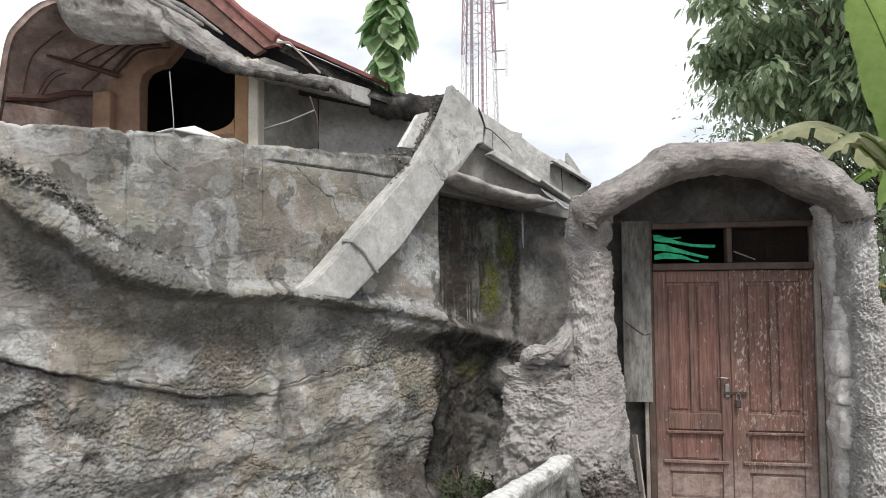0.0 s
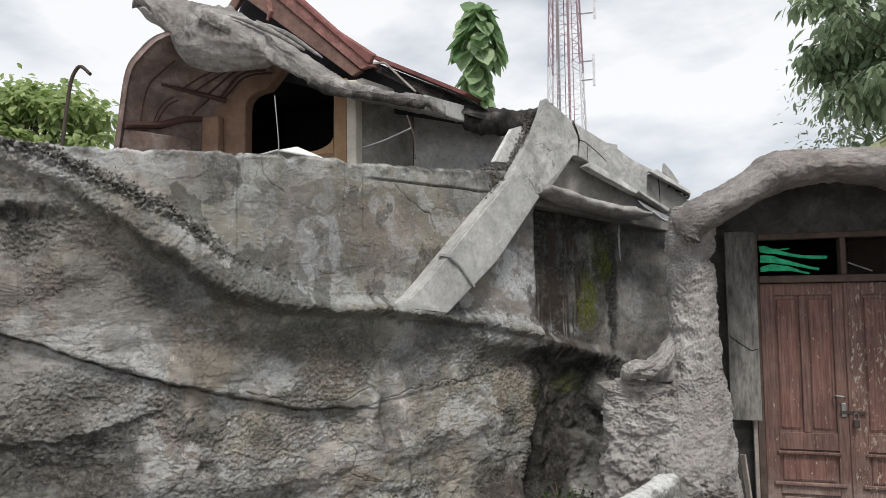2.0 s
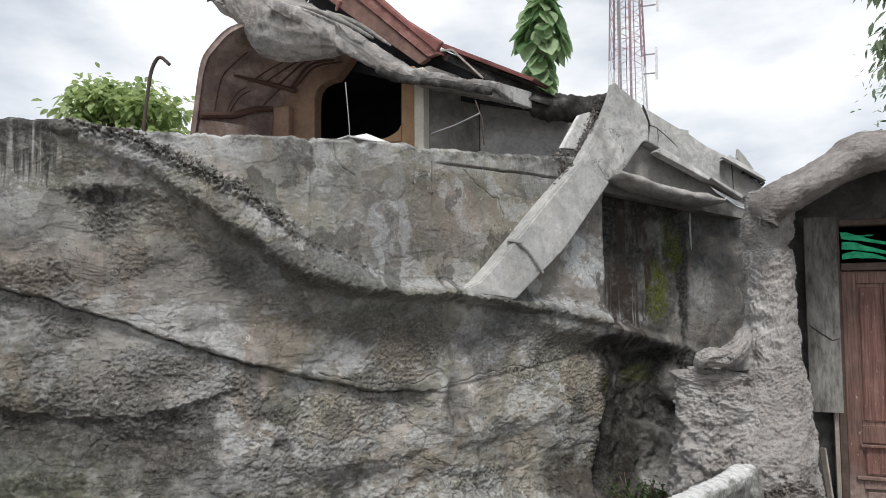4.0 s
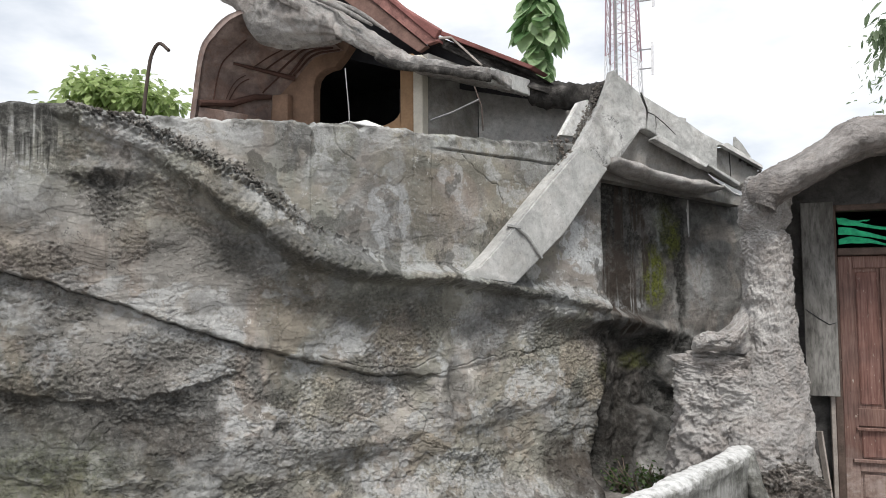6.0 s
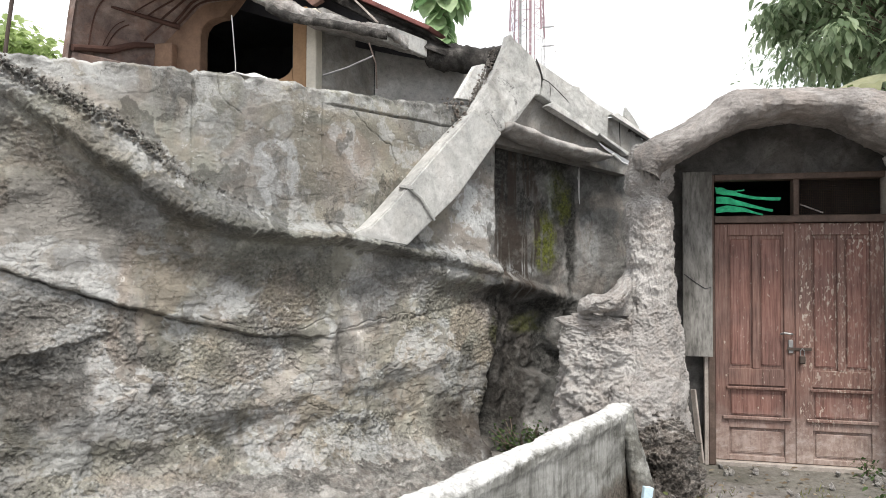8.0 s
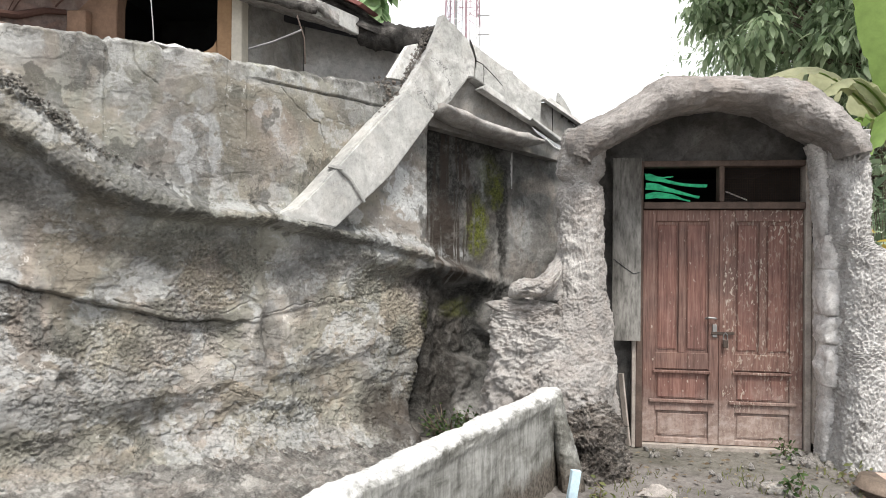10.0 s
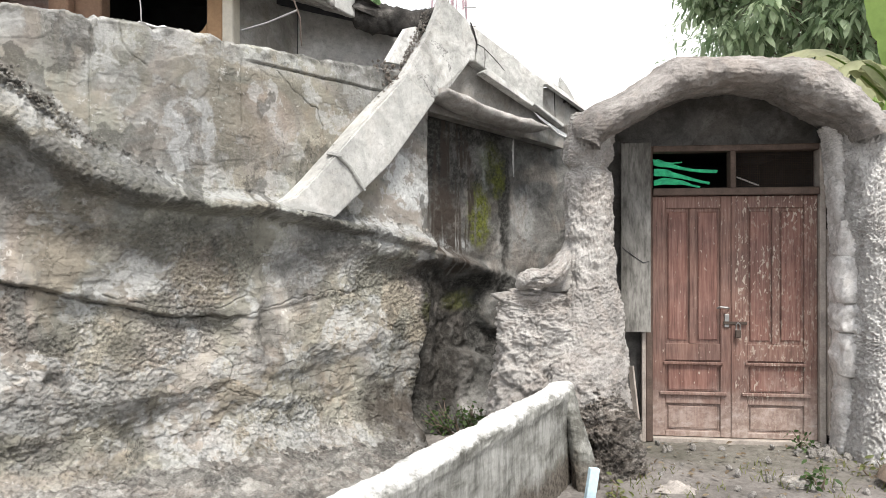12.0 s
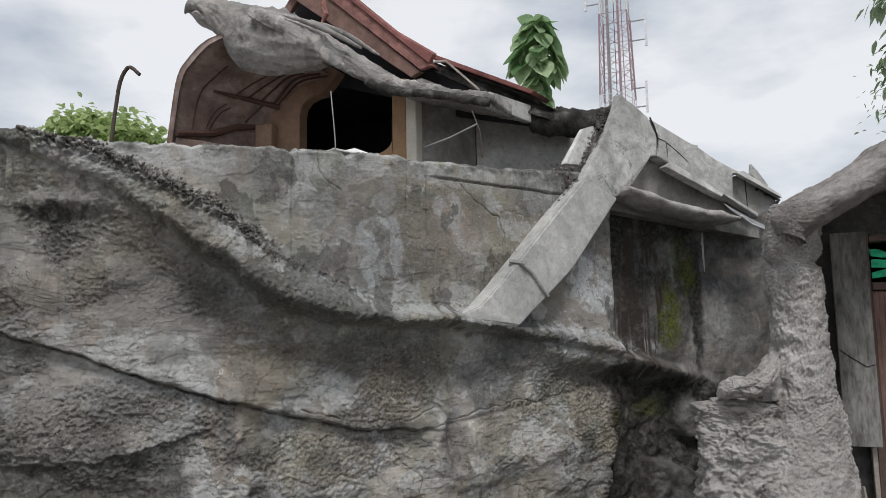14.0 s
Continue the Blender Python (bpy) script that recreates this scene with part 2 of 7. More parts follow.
    damp_shade = k.math("MULTIPLY", r["Red"], k.ramp(k.noise(6, 9, 0.70, warp=0.5), (0.38, 0.55), (0.47, 1.0)))
    c = k.mix(damp_shade, c, k.ramp(k.noise(30, 7, 0.72), (0.38, (0.020, 0.020, 0.0185)), (0.50, (0.045, 0.044, 0.041)), (0.62, (0.12, 0.118, 0.11))))
    moss = k.math("MULTIPLY", r["Blue"], k.ramp(k.noise(14, 6, 0.7), (0.4, 0.35), (0.5, 1.0)))
    c = k.mix(moss, c, k.ramp(k.noise(45, 4, 0.7), (0.35, (0.035, 0.042, 0.012)), (0.65, (0.12, 0.14, 0.03))))
    rust_shade = k.math("MULTIPLY", q["Green"], k.ramp(k.noise(8, 6, 0.7), (0.4, 0.4), (0.5, 1.0)))
    c = k.mix(rust_shade, c, (0.05, 0.039, 0.032))
    return k.color(c)


def plain(name, c, rough=0.8, metal=0.0, vary=0.25, scale=6.0, bump=0.15):
    k = Mat(name, rough, metal)
    n = k.noise(scale, 6, 0.65)
    f = k.noise(scale * 9, 4, 0.7)
    col = k.mix(1.0, c, k.ramp(n, (0.3, 1 - vary), (0.7, 1 + vary)), "MULTIPLY")
    col = k.mix(0.5, col, k.ramp(f, (0.3, 1 - vary), (0.7, 1 + vary)), "MULTIPLY")
    k.bump(f, bump, 0.004)
    return k.color(col)


# ---------------------------------------------------------------- materials
M_ROCK = rock_material()
M_MOSSY = cement("streaked_damp_cement", (0.16, 0.157, 0.15), (0.24, 0.236, 0.226), (0.34, 0.333, 0.32), masks=True, grain=0.55, tint=(0.30, 0.26, 0.23))
M_BEAM = cement("pale_smooth_cement", (0.38, 0.38, 0.37), (0.47, 0.47, 0.455), (0.55, 0.545, 0.53), 1.4, grain=0.2, tint=(0.48, 0.465, 0.44), speck=0.10, blotch=0.3, pits=0.9)
M_PORTAL = cement("rough_sculpted_cement", (0.29, 0.275, 0.263), (0.375, 0.358, 0.344), (0.46, 0.443, 0.428), 2.0, grain=0.6, tint=(0.34, 0.305, 0.28), speck=0.25, fleck=0.16, pits=0.8, blotch=0.3)
M_PORTAL_DARK = cement("dirty_sculpted_cement", (0.43, 0.418, 0.41), (0.54, 0.528, 0.52), (0.63, 0.618, 0.608), 2.0, grain=0.6, tint=(0.29, 0.275, 0.262), fleck=0.16, speck=0.25, pits=0.6, blotch=0.3)
M_REVEAL = cement("smooth_block_cement", (0.56, 0.545, 0.535), (0.66, 0.645, 0.635), (0.74, 0.725, 0.715), 2.0, grain=0.3, tint=(0.44, 0.41, 0.39), speck=0.2, blotch=0.4)
M_HOOD = cement("brown_grey_hood_cement", (0.20, 0.184, 0.174), (0.27, 0.25, 0.238), (0.34, 0.32, 0.306), 1.3, grain=0.55, tint=(0.30, 0.262, 0.236), speck=0.2, blotch=0.4, pits=0.7, strokes=0.3)
M_FASCIA = cement("stained_fascia_cement", (0.33, 0.33, 0.32), (0.44, 0.44, 0.425), (0.53, 0.525, 0.51), 1.8, grain=0.3, cracks=True, tint=(0.36, 0.345, 0.325), speck=0.2, blotch=0.4, pits=0.8)
M_EARTHY = cement("earth_stained_mortar", (0.13, 0.115, 0.102), (0.22, 0.197, 0.178), (0.35, 0.325, 0.30), 3.0, grain=0.9, tint=(0.15, 0.12, 0.10), speck=0.4, grit=1.0)
M_GRAVEL = cement("mixed_mortar_crumbs", (0.09, 0.084, 0.075), (0.20, 0.187, 0.172), (0.36, 0.345, 0.325), 9.0, grain=0.6, tint=(0.13, 0.11, 0.095), speck=0.4)
M_EARTHY_PALE = cement("pale_mortar_rubble", (0.20, 0.19, 0.178), (0.29, 0.279, 0.263), (0.41, 0.398, 0.378), 2.5, grain=0.9, tint=(0.30, 0.265, 0.24), speck=0.4, grit=1.0, plates=0.4)
M_LIME = cement("whitewashed_cement", (0.60, 0.60, 0.59), (0.74, 0.74, 0.73), (0.84, 0.84, 0.83), 2.4, grain=0.3, tint=(0.6, 0.58, 0.54), speck=0.15, blotch=0.25)
M_GREYWALL = cement("dull_grey_plaster", (0.22, 0.212, 0.20), (0.29, 0.282, 0.268), (0.36, 0.35, 0.335), 1.2, grain=0.2, tint=(0.25, 0.225, 0.20), speck=0.15, blotch=0.35)
M_PALEWALL = cement("pale_grey_plaster", (0.36, 0.355, 0.35), (0.45, 0.445, 0.435), (0.54, 0.535, 0.525), 1.2, grain=0.15, tint=(0.42, 0.40, 0.38), speck=0.12, blotch=0.3)
# Plaster colour lowered to carry the shade of the deep hood.
M_HOOD_SHADE = cement("hood_shaded_plaster", (0.075, 0.073, 0.071), (0.115, 0.111, 0.107), (0.16, 0.153, 0.148), 1.2, grain=0.25, tint=(0.07, 0.062, 0.055), speck=0.2, blotch=0.4)
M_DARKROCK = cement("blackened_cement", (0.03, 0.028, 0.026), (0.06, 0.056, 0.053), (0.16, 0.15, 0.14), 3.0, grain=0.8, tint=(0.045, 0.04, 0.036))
M_STATUE = cement("grey_statue_cement", (0.25, 0.24, 0.23), (0.33, 0.318, 0.305), (0.42, 0.40, 0.385), 1.6, grain=0.5, tint=(0.30, 0.262, 0.24), speck=0.2, grit=0.3, blotch=0.5)
M_SHELL = cement("brown_underside_cement", (0.125, 0.092, 0.083), (0.20, 0.152, 0.136), (0.28, 0.222, 0.20), 1.5, grain=0.2, tint=(0.19, 0.118, 0.092), speck=0.12, blotch=0.4)
M_RIB = plain("dark_red_brown_rib", (0.075, 0.040, 0.032), 0.9)
M_TAN = plain("tan_brown_plaster", (0.235, 0.15, 0.105), 0.9, vary=0.25, scale=5)
M_OCHRE = plain("ochre_painted_plaster", (0.36, 0.225, 0.13), 0.85, vary=0.2, scale=4)
M_CREAM = plain("cream_painted_post", (0.62, 0.58, 0.50), 0.8, vary=0.15, scale=5)
# Near-black colour stands for shade in unlit interiors; also the board's crack.
M_BLACK = plain("near_black_shade", (0.04, 0.04, 0.045), 0.95)
M_REDROOF = plain("faded_red_roof_sheet", (0.23, 0.095, 0.085), 0.75, vary=0.35, scale=5)
M_BARGE = plain("brown_barge_board", (0.19, 0.115, 0.095), 0.75, vary=0.35, scale=6)
M_VERGE = plain("split_weathered_timber", (0.27, 0.135, 0.118), 0.85, vary=0.5, scale=9, bump=0.5)
M_STEEL = plain("dull_steel", (0.30, 0.30, 0.30), 0.5, 0.7)
M_RUST = plain("rusted_iron", (0.09, 0.07, 0.06), 0.8, 0.3)
M_TIN = plain("grey_tin_flashing", (0.42, 0.43, 0.45), 0.45, 0.6)
M_SHEET = plain("white_sheet", (0.72, 0.72, 0.71), 0.7, vary=0.1)
M_DRUM = plain("maroon_drum_paint", (0.11, 0.028, 0.024), 0.4, vary=0.3)
M_BLUE = plain("pale_blue_paint", (0.45, 0.58, 0.66), 0.6)
M_BARK = plain("grey_brown_bark", (0.16, 0.125, 0.10), 0.95, vary=0.4, scale=9, bump=0.5)
M_STUMP = plain("cut_pinkish_wood", (0.50, 0.36, 0.30), 0.85, vary=0.2, scale=10)
M_TOWER_R = plain("faded_red_tower_paint", (0.36, 0.25, 0.28), 0.6)
M_TOWER_W = plain("white_tower_paint", (0.72, 0.72, 0.74), 0.6)


def leaf_material(name, a, b, rough=0.5):
    k = Mat(name, rough)
    k.b.inputs["Specular IOR Level"].default_value = 0.4
    c = k.ramp(k.island(), (0.0, a), (1.0, b))
    c = k.mix(0.5, c, k.ramp(k.noise(9, 4), (0.3, 0.7), (0.7, 1.3)), "MULTIPLY")
    k.b.inputs["Subsurface Weight"].default_value = 0.0
    k.b.inputs["Transmission Weight"].default_value = 0.0
    m = k.color(c)
    tr = k.t.nodes.new("ShaderNodeBsdfTranslucent")
    add = k.t.nodes.new("ShaderNodeMixShader")
    add.inputs["Fac"].default_value = 0.5
    k.t.links.new(c, tr.inputs["Color"])
    k.t.links.new(k.b.outputs["BSDF"], add.inputs[1])
    k.t.links.new(tr.outputs["BSDF"], add.inputs[2])
    k.t.links.new(add.outputs["Shader"], k.t.nodes["Material Output"].inputs["Surface"])
    return m


M_LEAF_DARK = leaf_material("dark_tree_leaf", (0.15, 0.22, 0.13), (0.50, 0.60, 0.42))
M_LEAF_BROAD = leaf_material("broad_tree_leaf", (0.14, 0.21, 0.11), (0.50, 0.60, 0.40))
M_LEAF_LIGHT = leaf_material("light_tree_leaf", (0.25, 0.34, 0.13), (0.50, 0.60, 0.28))
M_LEAF_TEAK = leaf_material("teak_leaf", (0.14, 0.26, 0.11), (0.52, 0.66, 0.40))
M_LEAF_BANANA = leaf_material("banana_leaf", (0.16, 0.28, 0.07), (0.32, 0.44, 0.14))
M_LEAF_BANANA_PALE = leaf_material("drying_banana_leaf", (0.36, 0.38, 0.22), (0.50, 0.50, 0.32))
M_LEAF_DRY = leaf_material("yellow_dry_leaf", (0.45, 0.36, 0.06), (0.55, 0.42, 0.10))
M_LEAF_WEED = leaf_material("weed_leaf", (0.04, 0.08, 0.025), (0.11, 0.17, 0.06))
M_GRASS = leaf_material("grass_blade", (0.12, 0.15, 0.05), (0.24, 0.25, 0.10))


def door_material(name, dusty, red=0.0):
    """Brown door paint, flaked to pale wood, with dust and scuffs towards the sill."""
    k = Mat(name, 0.6)
    grain = k.noise(7, 6, 0.7, k.scaled(9, 9, 0.5))
    r = 1.0 + 0.30 * red
    c = k.ramp(grain, (0.34, (0.125 * r, 0.068, 0.055)), (0.5, (0.20 * r, 0.114, 0.093)), (0.66, (0.27 * r, 0.172, 0.145)))
    c = k.mix(k.ramp(k.noise(2.2, 5, 0.6), (0.42, 0.0), (0.58, 0.7)), c, k.mix(1.0, c, (0.62, 0.66, 0.70), "MULTIPLY"))
    flake = k.ramp(k.noise(30, 6, 0.66, k.scaled(1.4, 1.4, 0.6), warp=0.4), (0.645 - 0.085 * dusty, 0.0), (0.665 - 0.09 * dusty, 1.0))
    where = k.ramp(k.noise(3.0, 4, 0.6), (0.40, 0.25), (0.56, 1.0))
    c = k.mix(k.math("MULTIPLY", k.math("MULTIPLY", flake, where), 0.85), c, (0.48, 0.42, 0.36))
    z = k.t.nodes.new("ShaderNodeSeparateXYZ")
    k.t.links.new(k.co, z.inputs["Vector"])
    low = k.ramp(k.math("ADD", z.outputs["Z"], k.math("MULTIPLY", k.noise(3, 6), 1.0)), (0.50, 1.0), (1.35, 0.0))
    c = k.mix(k.math("MULTIPLY", low, 0.75), c, k.ramp(k.noise(18, 6, 0.7), (0.4, (0.29, 0.225, 0.195)), (0.6, (0.50, 0.42, 0.38))))
    scuff = k.ramp(k.noise(9, 5, 0.7, k.scaled(1.0, 1.0, 2.2)), (0.56, 0.0), (0.66, 0.5))
    c = k.mix(k.math("MULTIPLY", scuff, low), c, (0.52, 0.46, 0.43))
    k.bump(grain, 0.35, 0.005)
    k.bump(flake, 0.3, 0.003)
    return k.color(c)


M_DOOR_A = door_material("brown_door_paint", 0.0)
M_DOOR_B = door_material("flaking_brown_door_paint", 1.0)
M_PANEL_A = door_material("red_brown_panel_paint", 0.1, 0.35)
M_PANEL_B = door_material("flaking_red_brown_panel_paint", 0.9, 0.3)
M_FRAME = plain("greyed_frame_wood", (0.105, 0.075, 0.062), 0.8, vary=0.35, scale=8)
M_FRAME_PALE = plain("pale_worn_frame_wood", (0.36, 0.32, 0.29), 0.85, vary=0.3, scale=8)


def board_material():
    """Weathered fibre board: grey, streaked downwards, dirty."""
    k = Mat("weathered_fibre_board", 0.92)
    c = k.ramp(k.noise(5, 7, 0.65, k.scaled(1.0, 1.0, 0.25), warp=0.5), (0.36, (0.10, 0.096, 0.088)), (0.5, (0.18, 0.174, 0.163)), (0.62, (0.27, 0.262, 0.247)))
    c = k.mix(0.8, c, k.ramp(k.noise(24, 6, 0.7, k.scaled(1.6, 1.6, 0.4)), (0.38, 0.55), (0.5, 1.0), (0.64, 1.3)), "MULTIPLY")
    k.bump(k.noise(40, 5, 0.7), 0.3, 0.004)
    return k.color(c)


M_BOARD = board_material()
M_NET = plain("green_net", (0.05, 0.66, 0.32), 0.7, vary=0.3, scale=20)


def ground_material():
    k = Mat("trodden_earth", 0.97)
    c = k.ramp(k.noise(1.3, 6, 0.65), (0.35, (0.125, 0.115, 0.107)), (0.65, (0.255, 0.236, 0.222)))
    c = k.mix(0.8, c, k.ramp(k.noise(22, 7, 0.75), (0.3, 0.5), (0.6, 1.1), (0.8, 1.7)), "MULTIPLY")
    green = k.ramp(k.noise(0.35, 4), (0.5, 0.0), (0.62, 1.0))
    c = k.mix(k.math("MULTIPLY", green, 0.2), c, (0.10, 0.12, 0.05))
    k.bump(k.noise(30, 6, 0.75), 0.6, 0.02)
    return k.color(c)


M_GROUND = ground_material()

# ---------------------------------------------------------------- mesh helpers
def link_mesh(name, verts, faces, material, parent=None, smooth=True, label=""):
    me = bpy.data.meshes.new(name)
    me.from_pydata([tuple(v) for v in verts], [], [tuple(f) for f in faces])
    me.materials.append(material)
    me.polygons.foreach_set("use_smooth", [smooth] * len(me.polygons))
    me.update()
    ob = new(name, me)
    if parent:
        ob.parent = parent
    if label:
        ob["label"] = label
    return ob


def part(name, bm, material, parent=None, label="", smooth=False):
    """Links a bmesh as one mesh object under a thing or a part."""
    me = bpy.data.meshes.new(name)
    bmesh.ops.recalc_face_normals(bm, faces=bm.faces)
    bm.to_mesh(me)
    bm.free()
    me.materials.append(material)
    if smooth:
        me.polygons.foreach_set("use_smooth", [True] * len(me.polygons))
    ob = new(name, me)
    if parent:
        ob.parent = parent
    if label:
        ob["label"] = label
    return ob


def thing(name, label, category, group="", at=(0, 0, 0), kind=""):
    ob = new(name)
    ob.location = at
    ob.empty_display_size = 0.1
    return tagged(ob, label, category, group, kind)


def box(x0, x1, y0, y1, z0, z1, bevel=0.004, bm=None):
    bm = bm or bmesh.new()
    made = bmesh.ops.create_cube(bm, size=1.0, matrix=Matrix.LocRotScale(((x0 + x1) / 2, (y0 + y1) / 2, (z0 + z1) / 2), None, (x1 - x0, y1 - y0, z1 - z0)))
    if bevel:
        edges = {e for v in made["verts"] for e in v.link_edges}
        bmesh.ops.bevel(bm, geom=list(edges), offset=bevel, segments=1, affect="EDGES")
    return bm


def bar(a, b, w, h, up=(0, 0, 1), bevel=0.003, bm=None):
    """A squared bar from a to b, w wide and h high."""
    bm = bm or bmesh.new()
    a, b = Vector(a), Vector(b)
    d = b - a
    q = d.to_track_quat("X", "Z") if abs(d.normalized().z) < 0.98 else d.to_track_quat("X", "Y")
    made = bmesh.ops.create_cube(bm, size=1.0, matrix=Matrix.LocRotScale((a + b) / 2, q, (d.length, w, h)))
    if bevel:
        edges = {e for v in made["verts"] for e in v.link_edges}
        bmesh.ops.bevel(bm, geom=list(edges), offset=bevel, segments=1, affect="EDGES")
    return bm


def prism(points, depth, bevel=0.006):
    """A slab: a flat outline of 3D points pushed along depth."""
    bm = bmesh.new()
    front = [bm.verts.new(p) for p in points]
    back = [bm.verts.new(Vector(p) + Vector(depth)) for p in points]
    n = len(front)
    bm.faces.new(front)
    bm.faces.new(back[::-1])
    for k in range(n):
        bm.faces.new((front[k], back[k], back[(k + 1) % n], front[(k + 1) % n]))
    bmesh.ops.recalc_face_normals(bm, faces=bm.faces)
    if bevel:
        bmesh.ops.bevel(bm, geom=list(bm.edges), offset=bevel, segments=2, affect="EDGES")
    return bm


def smoothstep(a, b, x):
    t = np.clip((x - a) / (b - a), 0.0, 1.0)
    return t * t * (3 - 2 * t)


def corner_turn(ix, iy, iz):
    """Three numbers from -1 to 1 for a corner of the lattice."""
    h = (ix * np.uint32(73856093)) ^ (iy * np.uint32(19349663)) ^ (iz * np.uint32(83492791))
    h = (h ^ (h >> np.uint32(13))) * np.uint32(1274126177)
    h = h ^ (h >> np.uint32(16))
    k = np.uint32(0x3FF)
    unit = np.float32(1 / 511.5)
    return tuple((v & k).astype(np.float32) * unit - np.float32(1) for v in (h, h >> np.uint32(10), h >> np.uint32(20)))


def perlin_run(x, y, z):
    x0, y0, z0 = np.floor(x), np.floor(y), np.floor(z)
    f = [(v - v0).astype(np.float32) for v, v0 in ((x, x0), (y, y0), (z, z0))]
    i0, j0, k0 = (v0.astype(np.int32).astype(np.uint32) for v0 in (x0, y0, z0))
    u, v, w = (q * q * q * (q * (q * 6 - 15) + 10) for q in f)
    total = np.zeros(len(x), np.float32)
    for a in (0, 1):
        for b in (0, 1):
            for c in (0, 1):
                gx, gy, gz = corner_turn(i0 + np.uint32(a), j0 + np.uint32(b), k0 + np.uint32(c))
                total += (gx * (f[0] - a) + gy * (f[1] - b) + gz * (f[2] - c)) * ((u if a else 1 - u) * (v if b else 1 - v) * (w if c else 1 - w))
    return total * np.float32(1.25)


def perlin(x, y, z):
    """Gradient noise on arrays, about -0.8 to 0.8."""
    x, y, z = np.broadcast_arrays(np.asarray(x, float), np.asarray(y, float), np.asarray(z, float))
    X, Y, Z = x.ravel(), y.ravel(), z.ravel()
    out = np.empty(X.size)
    for k in range(0, X.size, 16384):
        cut = slice(k, k + 16384)
        out[cut] = perlin_run(X[cut], Y[cut], Z[cut])
    return out.reshape(x.shape)


def rough(p, scale, octaves=5, lac=2.03):
    """Fractal noise at a point or at arrays of coordinates."""
    x, y, z = p[0], p[1], p[2]
    if np.ndim(x) + np.ndim(y) + np.ndim(z) == 0:
        return noise.fractal(Vector((x, y, z)) * scale, 0.9, 2.0, octaves)
    total, amp, f = 0.0, 1.0, scale
    for k in range(octaves):
        total = total + amp * perlin(x * f + 17.3 * k, y * f - 9.1 * k, z * f + 4.7 * k)
        amp *= 0.52
        f *= lac
    return total if np.ndim(total) else float(total)


def creased(p, scale, octaves=4):
    """Sharp-crested fractal noise on arrays, 0 to about 1."""
    x, y, z = p[0], p[1], p[2]
    total, amp, f = 0.0, 0.55, scale
    for k in range(octaves):
        total = total + amp * (1 - np.abs(perlin(x * f + 3.1 * k, y * f + 8.7 * k, z * f - 2.2 * k)) * 1.8)
        amp *= 0.5
        f *= 2.1
    return total


def grid_mesh(name, co, material, parent=None, label="", wrap=False, caps=False):
    """A mesh over an (n, m, 3) array of points; wrap closes it across the second way."""
    n, m = co.shape[:2]
    idx = np.arange(n * m).reshape(n, m)
    nxt = np.roll(idx, -1, axis=1) if wrap else idx[:, 1:]
    cur = idx if wrap else idx[:, :-1]
    quads = np.stack([cur[:-1], cur[1:], nxt[1:], nxt[:-1]], axis=-1).reshape(-1, 4)
    me = bpy.data.meshes.new(name)
    extra = [list(idx[0]), list(idx[-1][::-1])] if caps else []
    me.vertices.add(n * m)
    me.vertices.foreach_set("co", co.astype(np.float32).ravel())
    loops = np.concatenate([quads.ravel()] + [np.array(e) for e in extra])
    starts = np.concatenate([np.arange(len(quads)) * 4] + ([len(quads) * 4 + np.cumsum([0] + [len(e) for e in extra[:-1]])] if extra else []))
    me.loops.add(len(loops))
    me.loops.foreach_set("vertex_index", loops.astype(np.int32))
    me.polygons.add(len(starts))
    me.polygons.foreach_set("loop_start", starts.astype(np.int32))
    me.polygons.foreach_set("use_smooth", [True] * len(starts))
    me.update(calc_edges=True)
    me.validate()
    me.materials.append(material)
    ob = new(name, me)
    if parent:
        ob.parent = parent
    if label:
        ob["label"] = label
    return ob


def spline(ctrl, n):
    """Catmull-Rom through the control points, n steps a span."""
    P = [np.array(c, float) for c in ctrl]
    P = [2 * P[0] - P[1]] + P + [2 * P[-1] - P[-2]]
    out = []
    for k in range(1, len(P) - 2):
        a, b, c, d = P[k - 1:k + 3]
        for u in np.linspace(0, 1, n, endpoint=False):
            out.append(0.5 * (2 * b + (c - a) * u + (2 * a - 5 * b + 4 * c - d) * u * u + (3 * b - a - 3 * c + d) * u ** 3))
    out.append(P[-2])
    return np.array(out)


def loft(rings, closed_ends=True):
    """Verts and faces of a skin over rings of equal count."""
    n = len(rings[0])
    verts = [p for r in rings for p in r]
    faces = []
    for k in range(len(rings) - 1):
        for i in range(n):
            j = (i + 1) % n
            faces.append((k * n + i, k * n + j, (k + 1) * n + j, (k + 1) * n + i))
    if closed_ends:
        for k, flip in ((0, True), (len(rings) - 1, False)):
            c = np.mean(np.array(rings[k]), axis=0)
            verts.append(tuple(c))
            m = len(verts) - 1
            for i in range(n):
                j = (i + 1) % n
                faces.append((k * n + j, k * n + i, m) if flip else (k * n + i, k * n + j, m))
    return verts, faces


